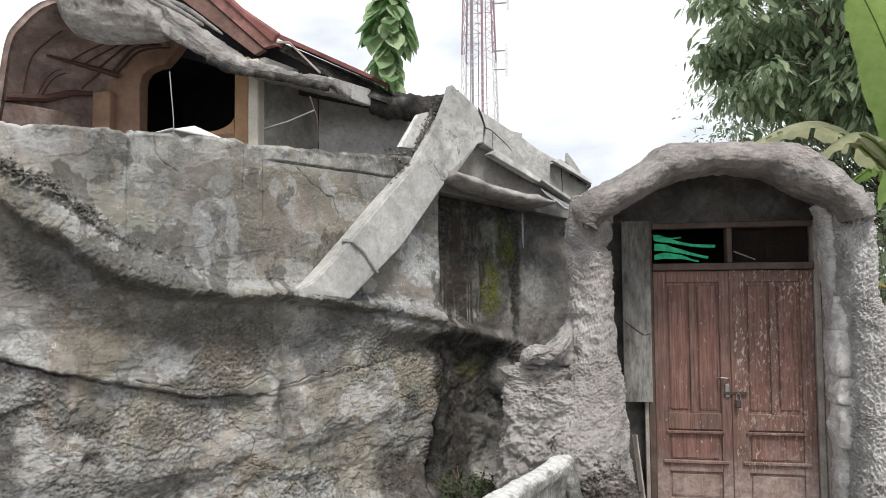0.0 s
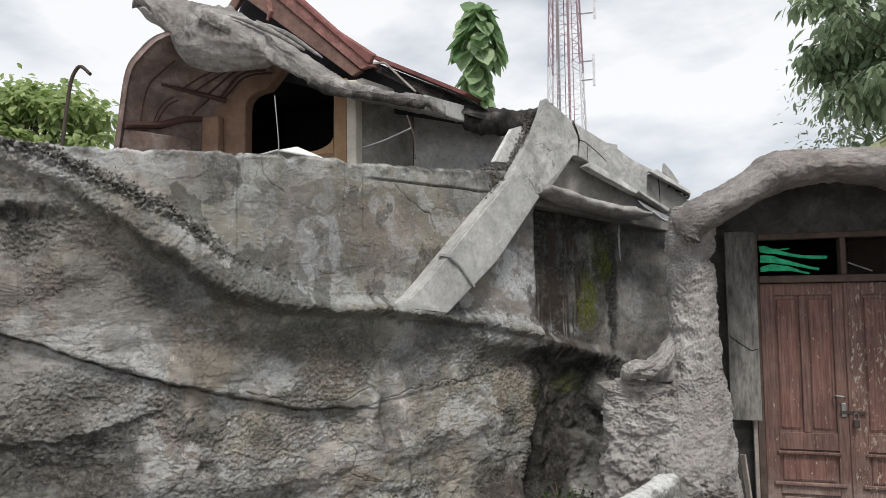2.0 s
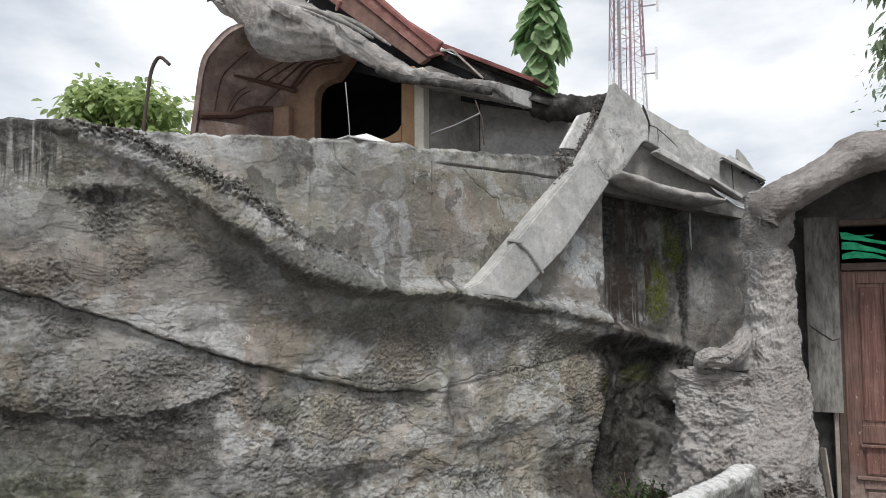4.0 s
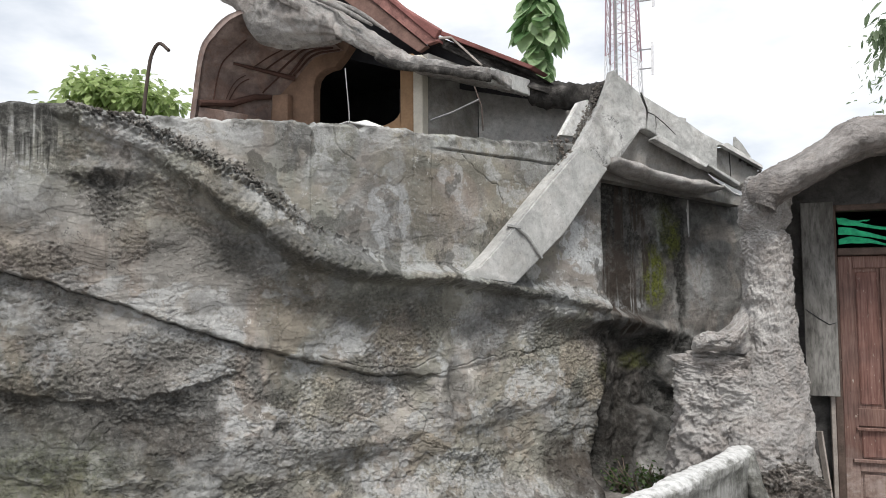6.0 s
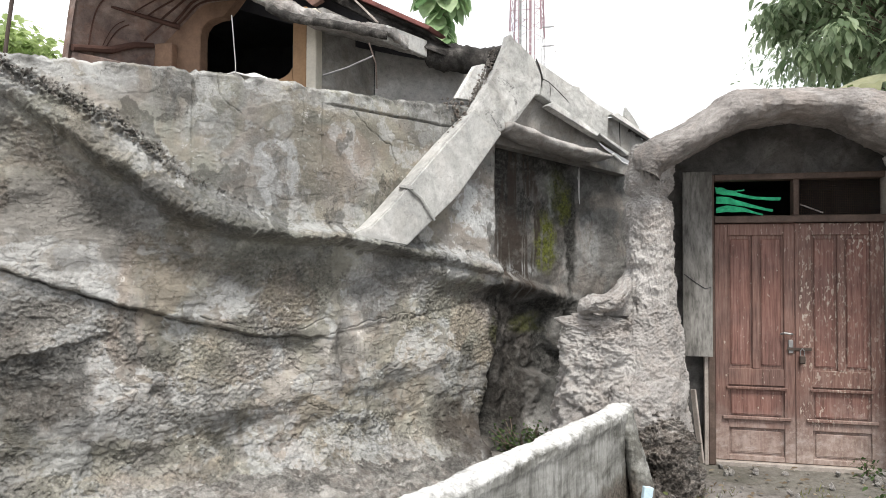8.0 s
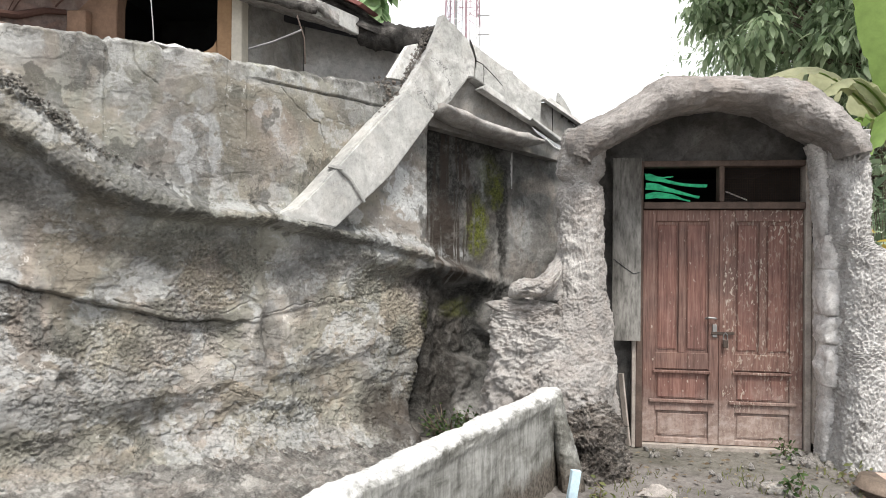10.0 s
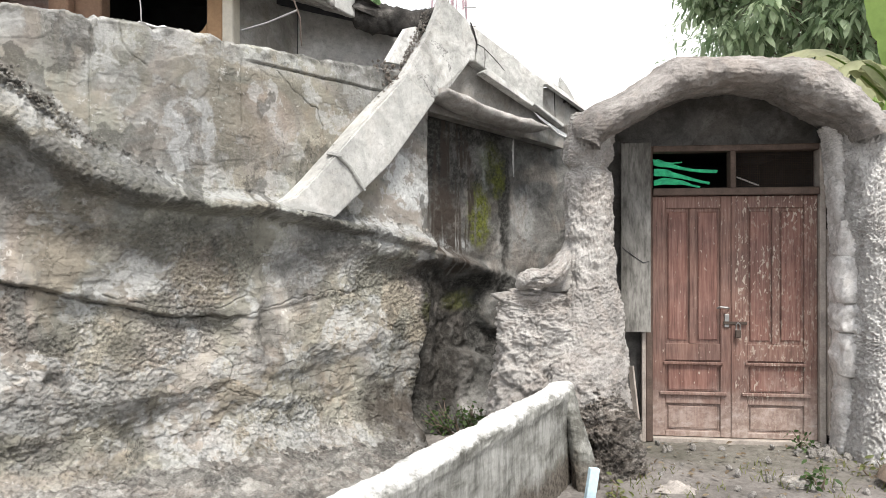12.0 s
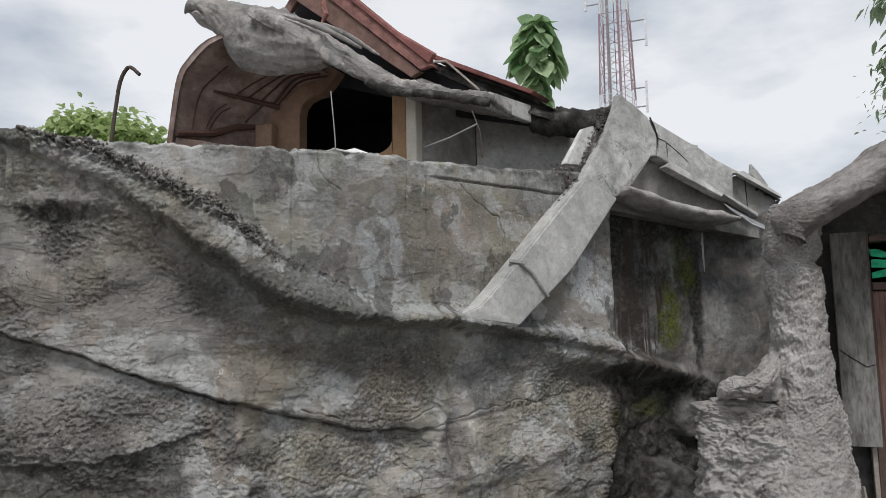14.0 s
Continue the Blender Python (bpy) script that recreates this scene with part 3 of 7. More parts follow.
def lump_column(name, levels, material, parent=None, label="", n=120, step=0.011, amp=0.035, crag=0.03, fine=0.014, seed=0.0, power=2.4):
    """A rough upright mass. levels: (z, x, y, rx, ry)."""
    lv = spline(levels, max(2, int((levels[-1][0] - levels[0][0]) / step / (len(levels) - 1))))
    a = np.linspace(0, 2 * np.pi, n, endpoint=False)[None, :]
    c, s = np.cos(a), np.sin(a)
    k = (np.abs(c) ** power + np.abs(s) ** power) ** (-1 / power)
    z, x, y, rx, ry = (lv[:, i][:, None] for i in range(5))
    X, Y, Z = x + rx * k * c, y + ry * k * s, z + 0 * a
    q = (X + seed, Y + seed * 1.7, Z)
    d = amp * rough(q, 2.6, 3) + crag * (creased(q, 6.5, 3) - 0.55) + fine * 1.1 * (creased((q[0], q[1], q[2] * 1.25), 34, 2) - 0.5) + fine * 1.3 * rough(q, 58, 2)
    co = np.stack([X + c * d, Y + s * d, Z + 0.25 * d], axis=-1)
    top = co[-1:].mean(axis=1, keepdims=True)
    bot = co[:1].mean(axis=1, keepdims=True)
    co = np.concatenate([bot + (co[:1] - bot) * 0.02, co, top + (co[-1:] - top) * 0.55 + np.array([0, 0, 0.012]), top + (co[-1:] - top) * 0.02 + np.array([0, 0, 0.015])])
    return grid_mesh(name, co, material, parent, label, wrap=True)


def tube(path, radius, n=8, bm=None):
    """A round rod along a path; radius may be one number or a list."""
    bm = bm or bmesh.new()
    pts = [Vector(p) for p in path]
    last = None
    for k, p in enumerate(pts):
        d = (pts[min(k + 1, len(pts) - 1)] - pts[max(k - 1, 0)]).normalized()
        side = d.cross(Vector((0, 0, 1)))
        side = side.normalized() if side.length > 1e-3 else Vector((1, 0, 0))
        up = side.cross(d)
        r = radius[k] if isinstance(radius, (list, tuple)) else radius
        ring = [bm.verts.new(p + r * (math.cos(2 * math.pi * i / n) * side + math.sin(2 * math.pi * i / n) * up)) for i in range(n)]
        if last:
            for i in range(n):
                bm.faces.new((last[i], last[(i + 1) % n], ring[(i + 1) % n], ring[i]))
        else:
            bm.faces.new(ring[::-1])
        last = ring
    bm.faces.new(last)
    return bm

# ---------------------------------------------------------------- the ground
def build_ground():
    xs = np.concatenate([[-2500, -400, -80, -30, -14], np.linspace(-8, 1, 70)[:-1], np.linspace(1, 5.6, 260), np.linspace(5.6, 9, 40)[1:], [14, 30, 80, 400, 2500]])
    ys = np.concatenate([[-2500, -400, -80, -30, -12], np.linspace(-4, 4.4, 50)[:-1], np.linspace(4.4, 7, 170), [8, 9, 12, 16, 30, 80, 400, 2500]])
    X, Y = np.meshgrid(xs, ys)
    Z = 0.035 * rough((X, Y, 0 * X), 1.2, 3) + 0.014 * rough((X, Y, 0 * X + 3), 7, 3) + 0.010 * rough((X, Y, 0 * X + 6), 26, 3) - 0.012
    Z = np.where((X < -8) | (X > 9) | (Y < -4) | (Y > 9), 0.0, Z)
    ob = grid_mesh("ground", np.stack([X, Y, Z], axis=-1)[:, ::-1], M_GROUND)
    return tagged(ob, "trodden grey-brown earth with grit and sparse weeds", "ground", kind="structure")


build_ground()

# ---------------------------------------------------------------- the sculpted wall
WALL_LINE = spline([(-4.2, 2.45), (-2.6, 3.08), (-1.65, 3.56), (-0.95, 3.95), (-0.35, 4.52), (0.15, 5.17), (0.6, 5.87), (1.2, 6.75), (1.5, 7.2)], 40)
WALL_S = np.concatenate([[0.0], np.cumsum(np.linalg.norm(np.diff(WALL_LINE, axis=0), axis=1))])
WALL_T = np.gradient(WALL_LINE, axis=0)
WALL_T /= np.linalg.norm(WALL_T, axis=1)[:, None]


def on_wall(s, z, out=0.0):
    """A point of the wall: metres along its line, height, and how far it stands proud."""
    x, y = np.interp(s, WALL_S, WALL_LINE[:, 0]), np.interp(s, WALL_S, WALL_LINE[:, 1])
    tx, ty = np.interp(s, WALL_S, WALL_T[:, 0]), np.interp(s, WALL_S, WALL_T[:, 1])
    return Vector((x + out * ty, y - out * tx, z))


def line(s, *knots):
    return np.interp(s, [k[0] for k in knots], [k[1] for k in knots])


def wall_top(s):
    return line(s, (0, 2.98), (2.2, 2.995), (2.74, 3.0), (3.0, 2.935), (3.4, 2.925), (4.0, 2.94), (4.4, 2.957), (5.1, 2.99), (5.13, 2.995), (5.16, 2.965), (5.3, 2.975), (6.1, 3.02), (6.9, 3.08))


def ridge_up(s):
    return line(s, (2.6, 3.0), (2.746, 2.983), (3.068, 2.897), (3.394, 2.735), (3.83, 2.527), (4.255, 2.237), (4.587, 2.088), (4.95, 1.974), (5.349, 1.939), (5.6, 1.943), (6.1, 1.86), (7.2, 1.72))


def ridge_low(s):
    return line(s, (2.6, 2.95), (2.783, 2.891), (3.252, 2.657), (3.55, 2.46), (3.76, 2.27), (4.1, 2.038), (4.42, 1.886), (4.856, 1.849), (5.457, 1.83), (6.1, 1.755), (6.54, 1.70), (7.09, 1.60))


def seam(s):
    return line(s, (1.0, 2.2), (2.26, 1.922), (2.67, 1.807), (3.06, 1.679), (3.52, 1.505), (3.95, 1.383), (4.26, 1.295), (4.86, 1.152), (5.4, 1.12))


def flake_edge(s):
    return line(s, (1.0, 1.35), (2.285, 1.168), (2.694, 1.072), (3.145, 1.065), (3.668, 1.179), (4.0, 1.27))


def edge_end(z):
    """Where the wall ends at the corner."""
    return np.interp(z, [-0.1, 0.1, 0.4, 0.75, 1.1, 1.5, 1.65, 2.7, 3.2], [6.84, 6.92, 7.06, 7.23, 7.33, 7.33, 7.16, 7.14, 7.2])


def bell(x, w):
    return np.exp(-(x / w) ** 2)


def wall_forms(s, z):
    """The fields that relief and stains share."""
    f = {}
    wob = 0.028 * rough((s, z * 0.3, 7.0), 4, 3) + 0.009 * rough((s, z * 0.5, 17.0), 15, 2)
    f["up"], f["lo"] = ridge_up(s) + wob, ridge_low(s) + wob
    f["join"] = smoothstep(2.35, 2.95, s)
    f["rock"] = f["join"] * smoothstep(f["lo"] + 0.02, f["lo"] - 0.3, z) + (1 - f["join"]) * smoothstep(2.6, 2.0, z)
    # sheets of plaster, their edges broken off
    f["coat"] = smoothstep(-0.012, 0.012, rough((s * 0.8, z * 1.3, 21.0), 1.9, 5) + 0.04)
    f["coat2"] = smoothstep(-0.012, 0.012, rough((s * 0.7, z * 1.4, 27.0), 3.3, 5) - 0.14)
    # where the finish is crusty rather than trowelled
    f["crust"] = np.clip(smoothstep(-0.02, 0.16, rough((s * 0.75, z * 1.2, 111.0), 1.5, 5)) * (0.25 + 0.75 * f["rock"]) + 0.75 * f["join"] * bell(z - f["lo"] + 0.2, 0.2) * smoothstep(-0.2, 0.1, rough((s, z, 119.0), 2.4, 4)) + 0.8 * smoothstep(0.55, 0.15, z) + 0.8 * f["join"] * smoothstep(f["lo"] - 0.05, f["lo"] + 0.02, z) * (1 - smoothstep(f["up"], f["up"] + 0.06, z)), 0, 1)
    f["cracks"] = wall_cracks(s, z)
    f["seam"] = seam(s) + 0.022 * rough((s, 0 * z, 4.0), 6, 5)
    f["flake"] = flake_edge(s) + 0.035 * rough((s, 0 * z, 9.0), 6, 4)
    return f


def crack_line(s, z, width, *knots):
    """1 on a wandering crack through the knots, 0 beside it."""
    near = 9.0
    ds, dz = 0.02 * rough((s, z, 121.0), 9, 3), 0.02 * rough((s, z, 123.0), 9, 3)
    for (s0, z0), (s1, z1) in zip(knots, knots[1:]):
        u = np.clip(((s + ds - s0) * (s1 - s0) + (z + dz - z0) * (z1 - z0)) / ((s1 - s0) ** 2 + (z1 - z0) ** 2), 0, 1)
        near = np.minimum(near, np.hypot(s + ds - s0 - u * (s1 - s0), z + dz - z0 - u * (z1 - z0)))
    return bell(near, width)


def wall_cracks(s, z):
    return most(crack_line(s, z, 0.0035, (5.55, 2.84), (5.72, 2.72), (5.92, 2.62), (5.98, 2.5), (5.96, 2.42)),
                crack_line(s, z, 0.0035, (4.4, 1.31), (4.75, 1.22), (5.15, 1.20), (5.35, 1.27)),
                crack_line(s, z, 0.0035, (4.75, 1.10), (5.1, 1.08), (5.4, 1.14), (5.62, 1.20), (6.1, 1.28), (6.5, 1.20)),
                crack_line(s, z, 0.0035, (6.55, 1.02), (6.72, 0.95), (6.80, 0.80)),
                crack_line(s, z, 0.0035, (4.45, 2.92), (4.50, 2.78), (4.62, 2.70)),
                crack_line(s, z, 0.0035, (5.05, 0.98), (5.25, 0.80), (5.2, 0.66), (5.4, 0.55)),
                crack_line(s, z, 0.0035, (5.75, 0.95), (5.85, 0.75), (5.80, 0.5)))


def wall_relief(s, z, f):
    """How far the plaster stands proud at (s, z)."""
    up, lo, rock = f["up"], f["lo"], f["rock"]
    body = smoothstep(3.25, 3.85, s)
    height = (0.05 + 0.11 * body) * (1 - 0.5 * smoothstep(5.6, 6.4, s))
    lip = lo + 0.22 * (up - lo)
    above = height * (1 - smoothstep(lip, up + 0.015, z)) ** 0.9
    below = height * smoothstep(lo - 0.035, lip - 0.005, z) ** 0.5
    o = smoothstep(2.5, 2.8, s) * np.where(z > lip, above, below)
    band = np.where((z > lo - 0.02) & (z < up + 0.03) & (s > 2.7), 1.0, 0.0)
    o = o + band * (0.035 * (creased((s, z, 2.0), 7, 4) - 0.5) + 0.012 * rough((s, z, 6.0), 40, 2))
    under = f["join"] * smoothstep(lo + 0.02, lo - 0.35, z) + (1 - f["join"]) * smoothstep(2.3, 1.7, z)
    deep = (0.10 + 0.03 * np.sin(s * 1.9 + 1.0)) * (1 - 0.8 * smoothstep(5.2, 6.3, s))
    w = smoothstep(2.1, 1.5, z)
    o = o - deep * under * (w + (1 - w) * (0.5 + 0.5 * smoothstep(2.9, 3.9, s)))
    crumb = smoothstep(2.6, 2.9, s) * (1 - smoothstep(3.95, 4.4, s)) * bell(z - up - 0.005, 0.06)
    o = o + crumb * (0.02 + 0.10 * np.abs(rough((s, z, 2.0), 15, 3)) + 0.03 * rough((s, z, 12.0), 50, 2))
    fade = 1 - smoothstep(5.1, 5.5, s)
    sm = f["seam"]
    o = o - 0.05 * fade * smoothstep(sm + 0.010, sm - 0.010, z) * (1 - smoothstep(0.03, 0.6, sm - z))
    o = o + 0.010 * fade * bell(z - sm - 0.03, 0.035) - 0.03 * fade * bell(z - sm + 0.004, 0.008)
    fe = f["flake"]
    o = o - 0.026 * (1 - smoothstep(3.75, 3.95, s)) * smoothstep(fe + 0.007, fe - 0.007, z) * (1 - smoothstep(0.1, 0.5, fe - z))
    calm = 0.55 + 0.45 * smoothstep(sm + 0.05, sm - 0.35, z)
    o = o + rock * calm * (0.085 * rough((s * 0.9, z * 1.6, 1.0), 1.6, 2) + 0.022 * (creased((s * 0.75, z * 1.35, 5.0), 2.2, 3) - 0.5))
    o = o + rock * calm * (0.009 * f["coat"] + 0.007 * f["coat2"] + 0.008 * rough((s * 0.8, z * 1.2, 8.0), 13, 4) + 0.003 * rough((s, z, 18.0), 60, 2))
    o = o + (0.04 + 0.96 * rock) * f["crust"] * (0.010 * (creased((s * 0.9, z * 1.15, 113.0), 24, 3) - 0.55) + 0.014 * rough((s, z, 117.0), 42, 2))
    o = o - 0.010 * f["cracks"]
    o = o + smoothstep(2.6, 2.9, s) * bell(z - lo + 0.08, 0.14) * (0.035 * (creased((s * 0.9, z, 71.0), 6, 4) - 0.5) + 0.010 * rough((s, z, 73.0), 30, 3))
    smear = smoothstep(-0.1, 0.25, rough((s, z, 33.0), 1.4, 2))
    o = o + rock * smear * 0.0025 * rough((s * 3 + z, z * 34, 31.0), 1.0, 3)
    flat = 1 - rock
    o = o + flat * (0.012 * rough((s, z, 3.0), 2.2, 3) + 0.002 * rough((s, z, 6.0), 12, 4) + 0.0035 * f["coat2"] + 0.0015 * rough((s, z, 19.0), 55, 2))
    # top course of blocks, upright scores
    course = 2.862 + 0.01 * rough((s, 0 * z, 81.0), 3, 3)
    o = o + 0.012 * smoothstep(5.25, 5.35, s) * smoothstep(course - 0.006, course + 0.006, z) - 0.03 * smoothstep(5.3, 5.4, s) * (1 - smoothstep(6.5, 6.6, s)) * bell(z - course, 0.006)
    for s0, z0, z1 in ((4.30, 2.25, 2.86), (5.27, 2.43, 2.84), (5.11, 2.60, 3.0), (5.75, 2.87, 3.1), (6.0, 2.87, 3.1), (6.43, 2.87, 3.1)):
        o = o - 0.012 * bell(s - s0 - 0.01 * rough((0 * s, z, s0), 4, 3), 0.006) * smoothstep(z0 - 0.03, z0, z) * (1 - smoothstep(z1, z1 + 0.03, z))
    o = o + 0.06 * smoothstep(5.9, 6.6, s) * bell(z - (1.62 - 0.12 * (s - 6.4)), 0.08) + 0.05 * smoothstep(5.9, 6.5, s) * bell(z - 1.0, 0.3)
    o = o - 0.05 * smoothstep(6.2, 6.7, s) * smoothstep(1.52, 1.40, z) * smoothstep(0.9, 1.25, z)
    o = o + 0.45 * smoothstep(0.5, -0.1, z) ** 1.6 + 0.05 * smoothstep(0.6, 0.1, z) * (creased((s, z, 44.0), 7, 3) - 0.5)
    o = o - 0.07 * bell(s - 4.11, 0.03) * bell(z - 0.82, 0.045)
    o = o + 0.06 * bell(s - 2.95, 0.25) * bell(z - 2.56, 0.05)
    # rust-stained hollow and long horizontal groove towards the corner
    o = o - 0.05 * bell(s - 5.5, 0.05) * bell(z - 1.0, 0.2)
    o = o - 0.012 * smoothstep(5.3, 5.6, s) * bell(z - (1.14 + 0.14 * (s - 5.5)), 0.02)
    under_ledge = smoothstep(1.68, 1.5, z)
    end = edge_end(z) + (0.015 + 0.085 * under_ledge) * rough((s * 0, z, 63.0), 3.2, 4)
    wide = 0.03 + 0.20 * under_ledge
    o = o - 0.85 * smoothstep(end - wide, end + 0.14, s) ** (1.3 + 0.7 * under_ledge)
    return o


def soft_spot(s, z, s0, z0, rs, rz, hard=0.5):
    return 1 - smoothstep(hard, 1.0, np.hypot((s - s0) / rs, (z - z0) / rz))


def most(*values):
    out = values[0]
    for v in values[1:]:
        out = np.maximum(out, v)
    return out


def wall_masks(s, z, f):
    """Damp black with painted shade, lime and moss; then tan dust, rust with corner shade, and bare older coat."""
    n1, n2 = rough((s, z, 20.0), 3.2, 5), rough((s, z, 25.0), 9, 4)
    S, Z = s + 0.14 * n1, z + 0.12 * n2
    top = wall_top(s)
    streak = 0.5 + 0.5 * rough((s * 16, z * 0.5, 30.0), 1.5, 5)
    low = smoothstep(2.1, 1.3, z)
    damp_shade = most(0.78 * smoothstep(f["flake"] + 0.012, f["flake"] - 0.02, z) * (1 - smoothstep(3.66, 3.78, s + 0.08 * n2)) * smoothstep(0.42, 0.66, z + 0.16 * n1), 0.5 * (1 - smoothstep(3.3, 3.7, S)) * smoothstep(0.62, 0.5, z), 0.30 * (1 - smoothstep(3.2, 3.8, S)) * smoothstep(0.0, 0.1, f["seam"] - z), 0.9 * soft_spot(S, Z, 2.92, 2.47, 0.24, 0.075, 0.7),
                # Spots under the ridge paint in the overhang's shade.
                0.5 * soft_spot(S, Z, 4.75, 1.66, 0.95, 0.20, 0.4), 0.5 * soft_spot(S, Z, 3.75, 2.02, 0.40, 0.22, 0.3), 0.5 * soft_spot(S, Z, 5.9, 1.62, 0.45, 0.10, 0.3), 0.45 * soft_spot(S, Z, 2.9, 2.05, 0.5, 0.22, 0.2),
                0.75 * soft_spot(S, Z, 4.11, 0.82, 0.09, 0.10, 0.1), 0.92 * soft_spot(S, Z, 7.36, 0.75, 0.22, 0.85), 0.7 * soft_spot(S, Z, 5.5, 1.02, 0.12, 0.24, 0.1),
                # Corner and ledge spots add the recess's shade to real wet stains.
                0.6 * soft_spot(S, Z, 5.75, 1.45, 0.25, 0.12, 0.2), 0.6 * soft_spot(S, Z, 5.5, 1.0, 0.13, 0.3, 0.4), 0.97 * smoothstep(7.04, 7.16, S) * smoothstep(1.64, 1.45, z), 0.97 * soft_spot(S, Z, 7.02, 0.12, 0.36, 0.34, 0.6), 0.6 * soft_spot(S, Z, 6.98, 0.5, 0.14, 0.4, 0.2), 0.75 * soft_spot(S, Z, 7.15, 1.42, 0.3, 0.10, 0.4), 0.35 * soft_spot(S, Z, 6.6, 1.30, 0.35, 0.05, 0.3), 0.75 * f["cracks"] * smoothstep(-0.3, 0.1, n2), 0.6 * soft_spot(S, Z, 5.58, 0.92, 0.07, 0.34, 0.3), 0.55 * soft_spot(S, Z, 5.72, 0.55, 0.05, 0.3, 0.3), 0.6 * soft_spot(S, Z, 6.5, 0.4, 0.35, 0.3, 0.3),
                0.95 * smoothstep(0.68 - 0.5 * smoothstep(2.3, 2.98, z), 0.92 - 0.5 * smoothstep(2.3, 2.98, z), streak) * (1 - smoothstep(2.6, 2.85, s)) * smoothstep(2.25, 2.5, z),
                0.8 * smoothstep(top - 0.12, top - 0.02, z + 0.06 * n2) * smoothstep(-0.15, 0.35, n1),
                0.40 * smoothstep(0.18, 0.30, n1) * low, 0.16 * (1 - f["rock"]) * (1 - smoothstep(6.3, 6.8, s)) + 0 * s, 0.42 * smoothstep(0.02, 0.10, rough((s * 0.8, z, 91.0), 1.7, 5)) * (1 - low), 0.55 * soft_spot(S, Z, 5.28, 2.24, 0.20, 0.14, 0.7), 0.35 * soft_spot(S, Z, 4.6, 2.6, 0.25, 0.2, 0.7),
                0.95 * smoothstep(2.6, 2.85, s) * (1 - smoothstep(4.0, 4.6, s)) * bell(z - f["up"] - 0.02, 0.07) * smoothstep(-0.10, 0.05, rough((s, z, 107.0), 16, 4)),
                # Ridge lip: drip stain plus the underside's shade, both as colour.
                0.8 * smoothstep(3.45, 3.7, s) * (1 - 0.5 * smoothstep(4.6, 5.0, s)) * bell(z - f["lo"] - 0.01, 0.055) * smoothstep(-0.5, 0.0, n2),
                0.7 * smoothstep(5.3, 5.5, s) * bell(z - 2.862, 0.007) * smoothstep(-0.1, 0.2, n2),
                0.85 * soft_spot(S, Z, 6.72, 2.62, 0.16, 0.35, 0.2), 0.75 * soft_spot(S, Z, 3.45, 2.35, 0.14, 0.07, 0.2),
                # Turned-back wall end painted dark to read as shaded recess.
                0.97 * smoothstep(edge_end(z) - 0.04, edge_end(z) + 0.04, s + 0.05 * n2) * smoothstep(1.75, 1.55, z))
    fade = (1 - smoothstep(5.1, 5.5, s)) * smoothstep(-0.35, 0.0, n2)
    # Thin shade under seam and flake steps painted as dark lines.
    damp_shade = most(damp_shade, 0.8 * fade * bell(z - f["seam"] + 0.008, 0.008), 0.7 * (1 - smoothstep(3.75, 3.95, s)) * bell(z - f["flake"] + 0.008, 0.012))
    lime = most(1.0 * soft_spot(s + 0.05 * n1 + 0.02 * n2, z + 0.05 * n2, 4.90, 2.33, 0.19, 0.27, 0.86) * (1 - 0.5 * soft_spot(S, Z, 4.92, 2.37, 0.06, 0.06, 0.4)), 0.8 * soft_spot(s + 0.03 * n1, z + 0.03 * n2, 6.92, 2.15, 0.30, 0.26, 0.9) * smoothstep(1.86, 1.94, z), 0.45 * soft_spot(S, Z, 4.3, 2.62, 0.18, 0.25, 0.2), 0.4 * soft_spot(S, Z, 5.6, 2.3, 0.2, 0.3, 0.1),
                # Ridge crest: pale lime, with its top-lit tone painted in too.
                np.where(s > 3.7, 0.75 * smoothstep(f["lo"] + 0.03, f["up"] - 0.04, z) * (1 - smoothstep(f["up"] - 0.01, f["up"] + 0.05, z)), 0.0),
                0.55 * smoothstep(0.12, 0.42, rough((s, z, 40.0), 3.6, 5)) * smoothstep(2.3, 1.2, z), 0.5 * smoothstep(0.4, 0.0, z) * (1 - smoothstep(6.4, 6.7, s)), 0.5 * soft_spot(S, Z, 6.5, 1.7, 0.5, 0.08, 0.2),
                0.4 * soft_spot(S, Z, 2.3, 2.35, 0.3, 0.3, 0.1))
    # peeled skins with sharp outlines
    flat = 1 - f["rock"]
    lime = most(lime, 0.5 * flat * smoothstep(0.13, 0.155, rough((s, z, 95.0), 2.6, 6)), 0.5 * (1 - flat) * smoothstep(0.10, 0.125, rough((s * 0.7, z * 1.2, 99.0), 1.7, 6)), 0.55 * flat * smoothstep(top - 0.22, top - 0.12, z) * smoothstep(0.0, 0.03, rough((s, z, 103.0), 4.0, 5)))
    damp_shade = most(damp_shade, 0.65 * flat * smoothstep(0.12, 0.145, rough((s, z * 0.7, 97.0), 2.1, 6)), 0.3 * (1 - flat) * smoothstep(0.10, 0.125, rough((s * 0.7, z * 1.3, 101.0), 1.9, 6)))
    lime = lime * (1 - 0.5 * damp_shade)
    moss = most(0.6 * soft_spot(S, Z, 7.2, 1.05, 0.14, 0.14), 0.3 * soft_spot(S, Z, 2.6, 0.55, 0.9, 0.4, 0.1))
    dust = most(0.55 * f["rock"], 0.95 * soft_spot(S, Z, 4.6, 0.75, 1.0, 0.45, 0.6), 0.6 * soft_spot(S, Z, 3.6, 1.65, 0.5, 0.25, 0.5), 0.75 * soft_spot(S, Z, 6.1, 0.75, 0.75, 0.55, 0.3), 0.95 * soft_spot(S, Z, 5.85, 2.5, 0.75, 0.5, 0.6), 0.4 * soft_spot(S, Z, 3.2, 2.25, 0.7, 0.35, 0.2))
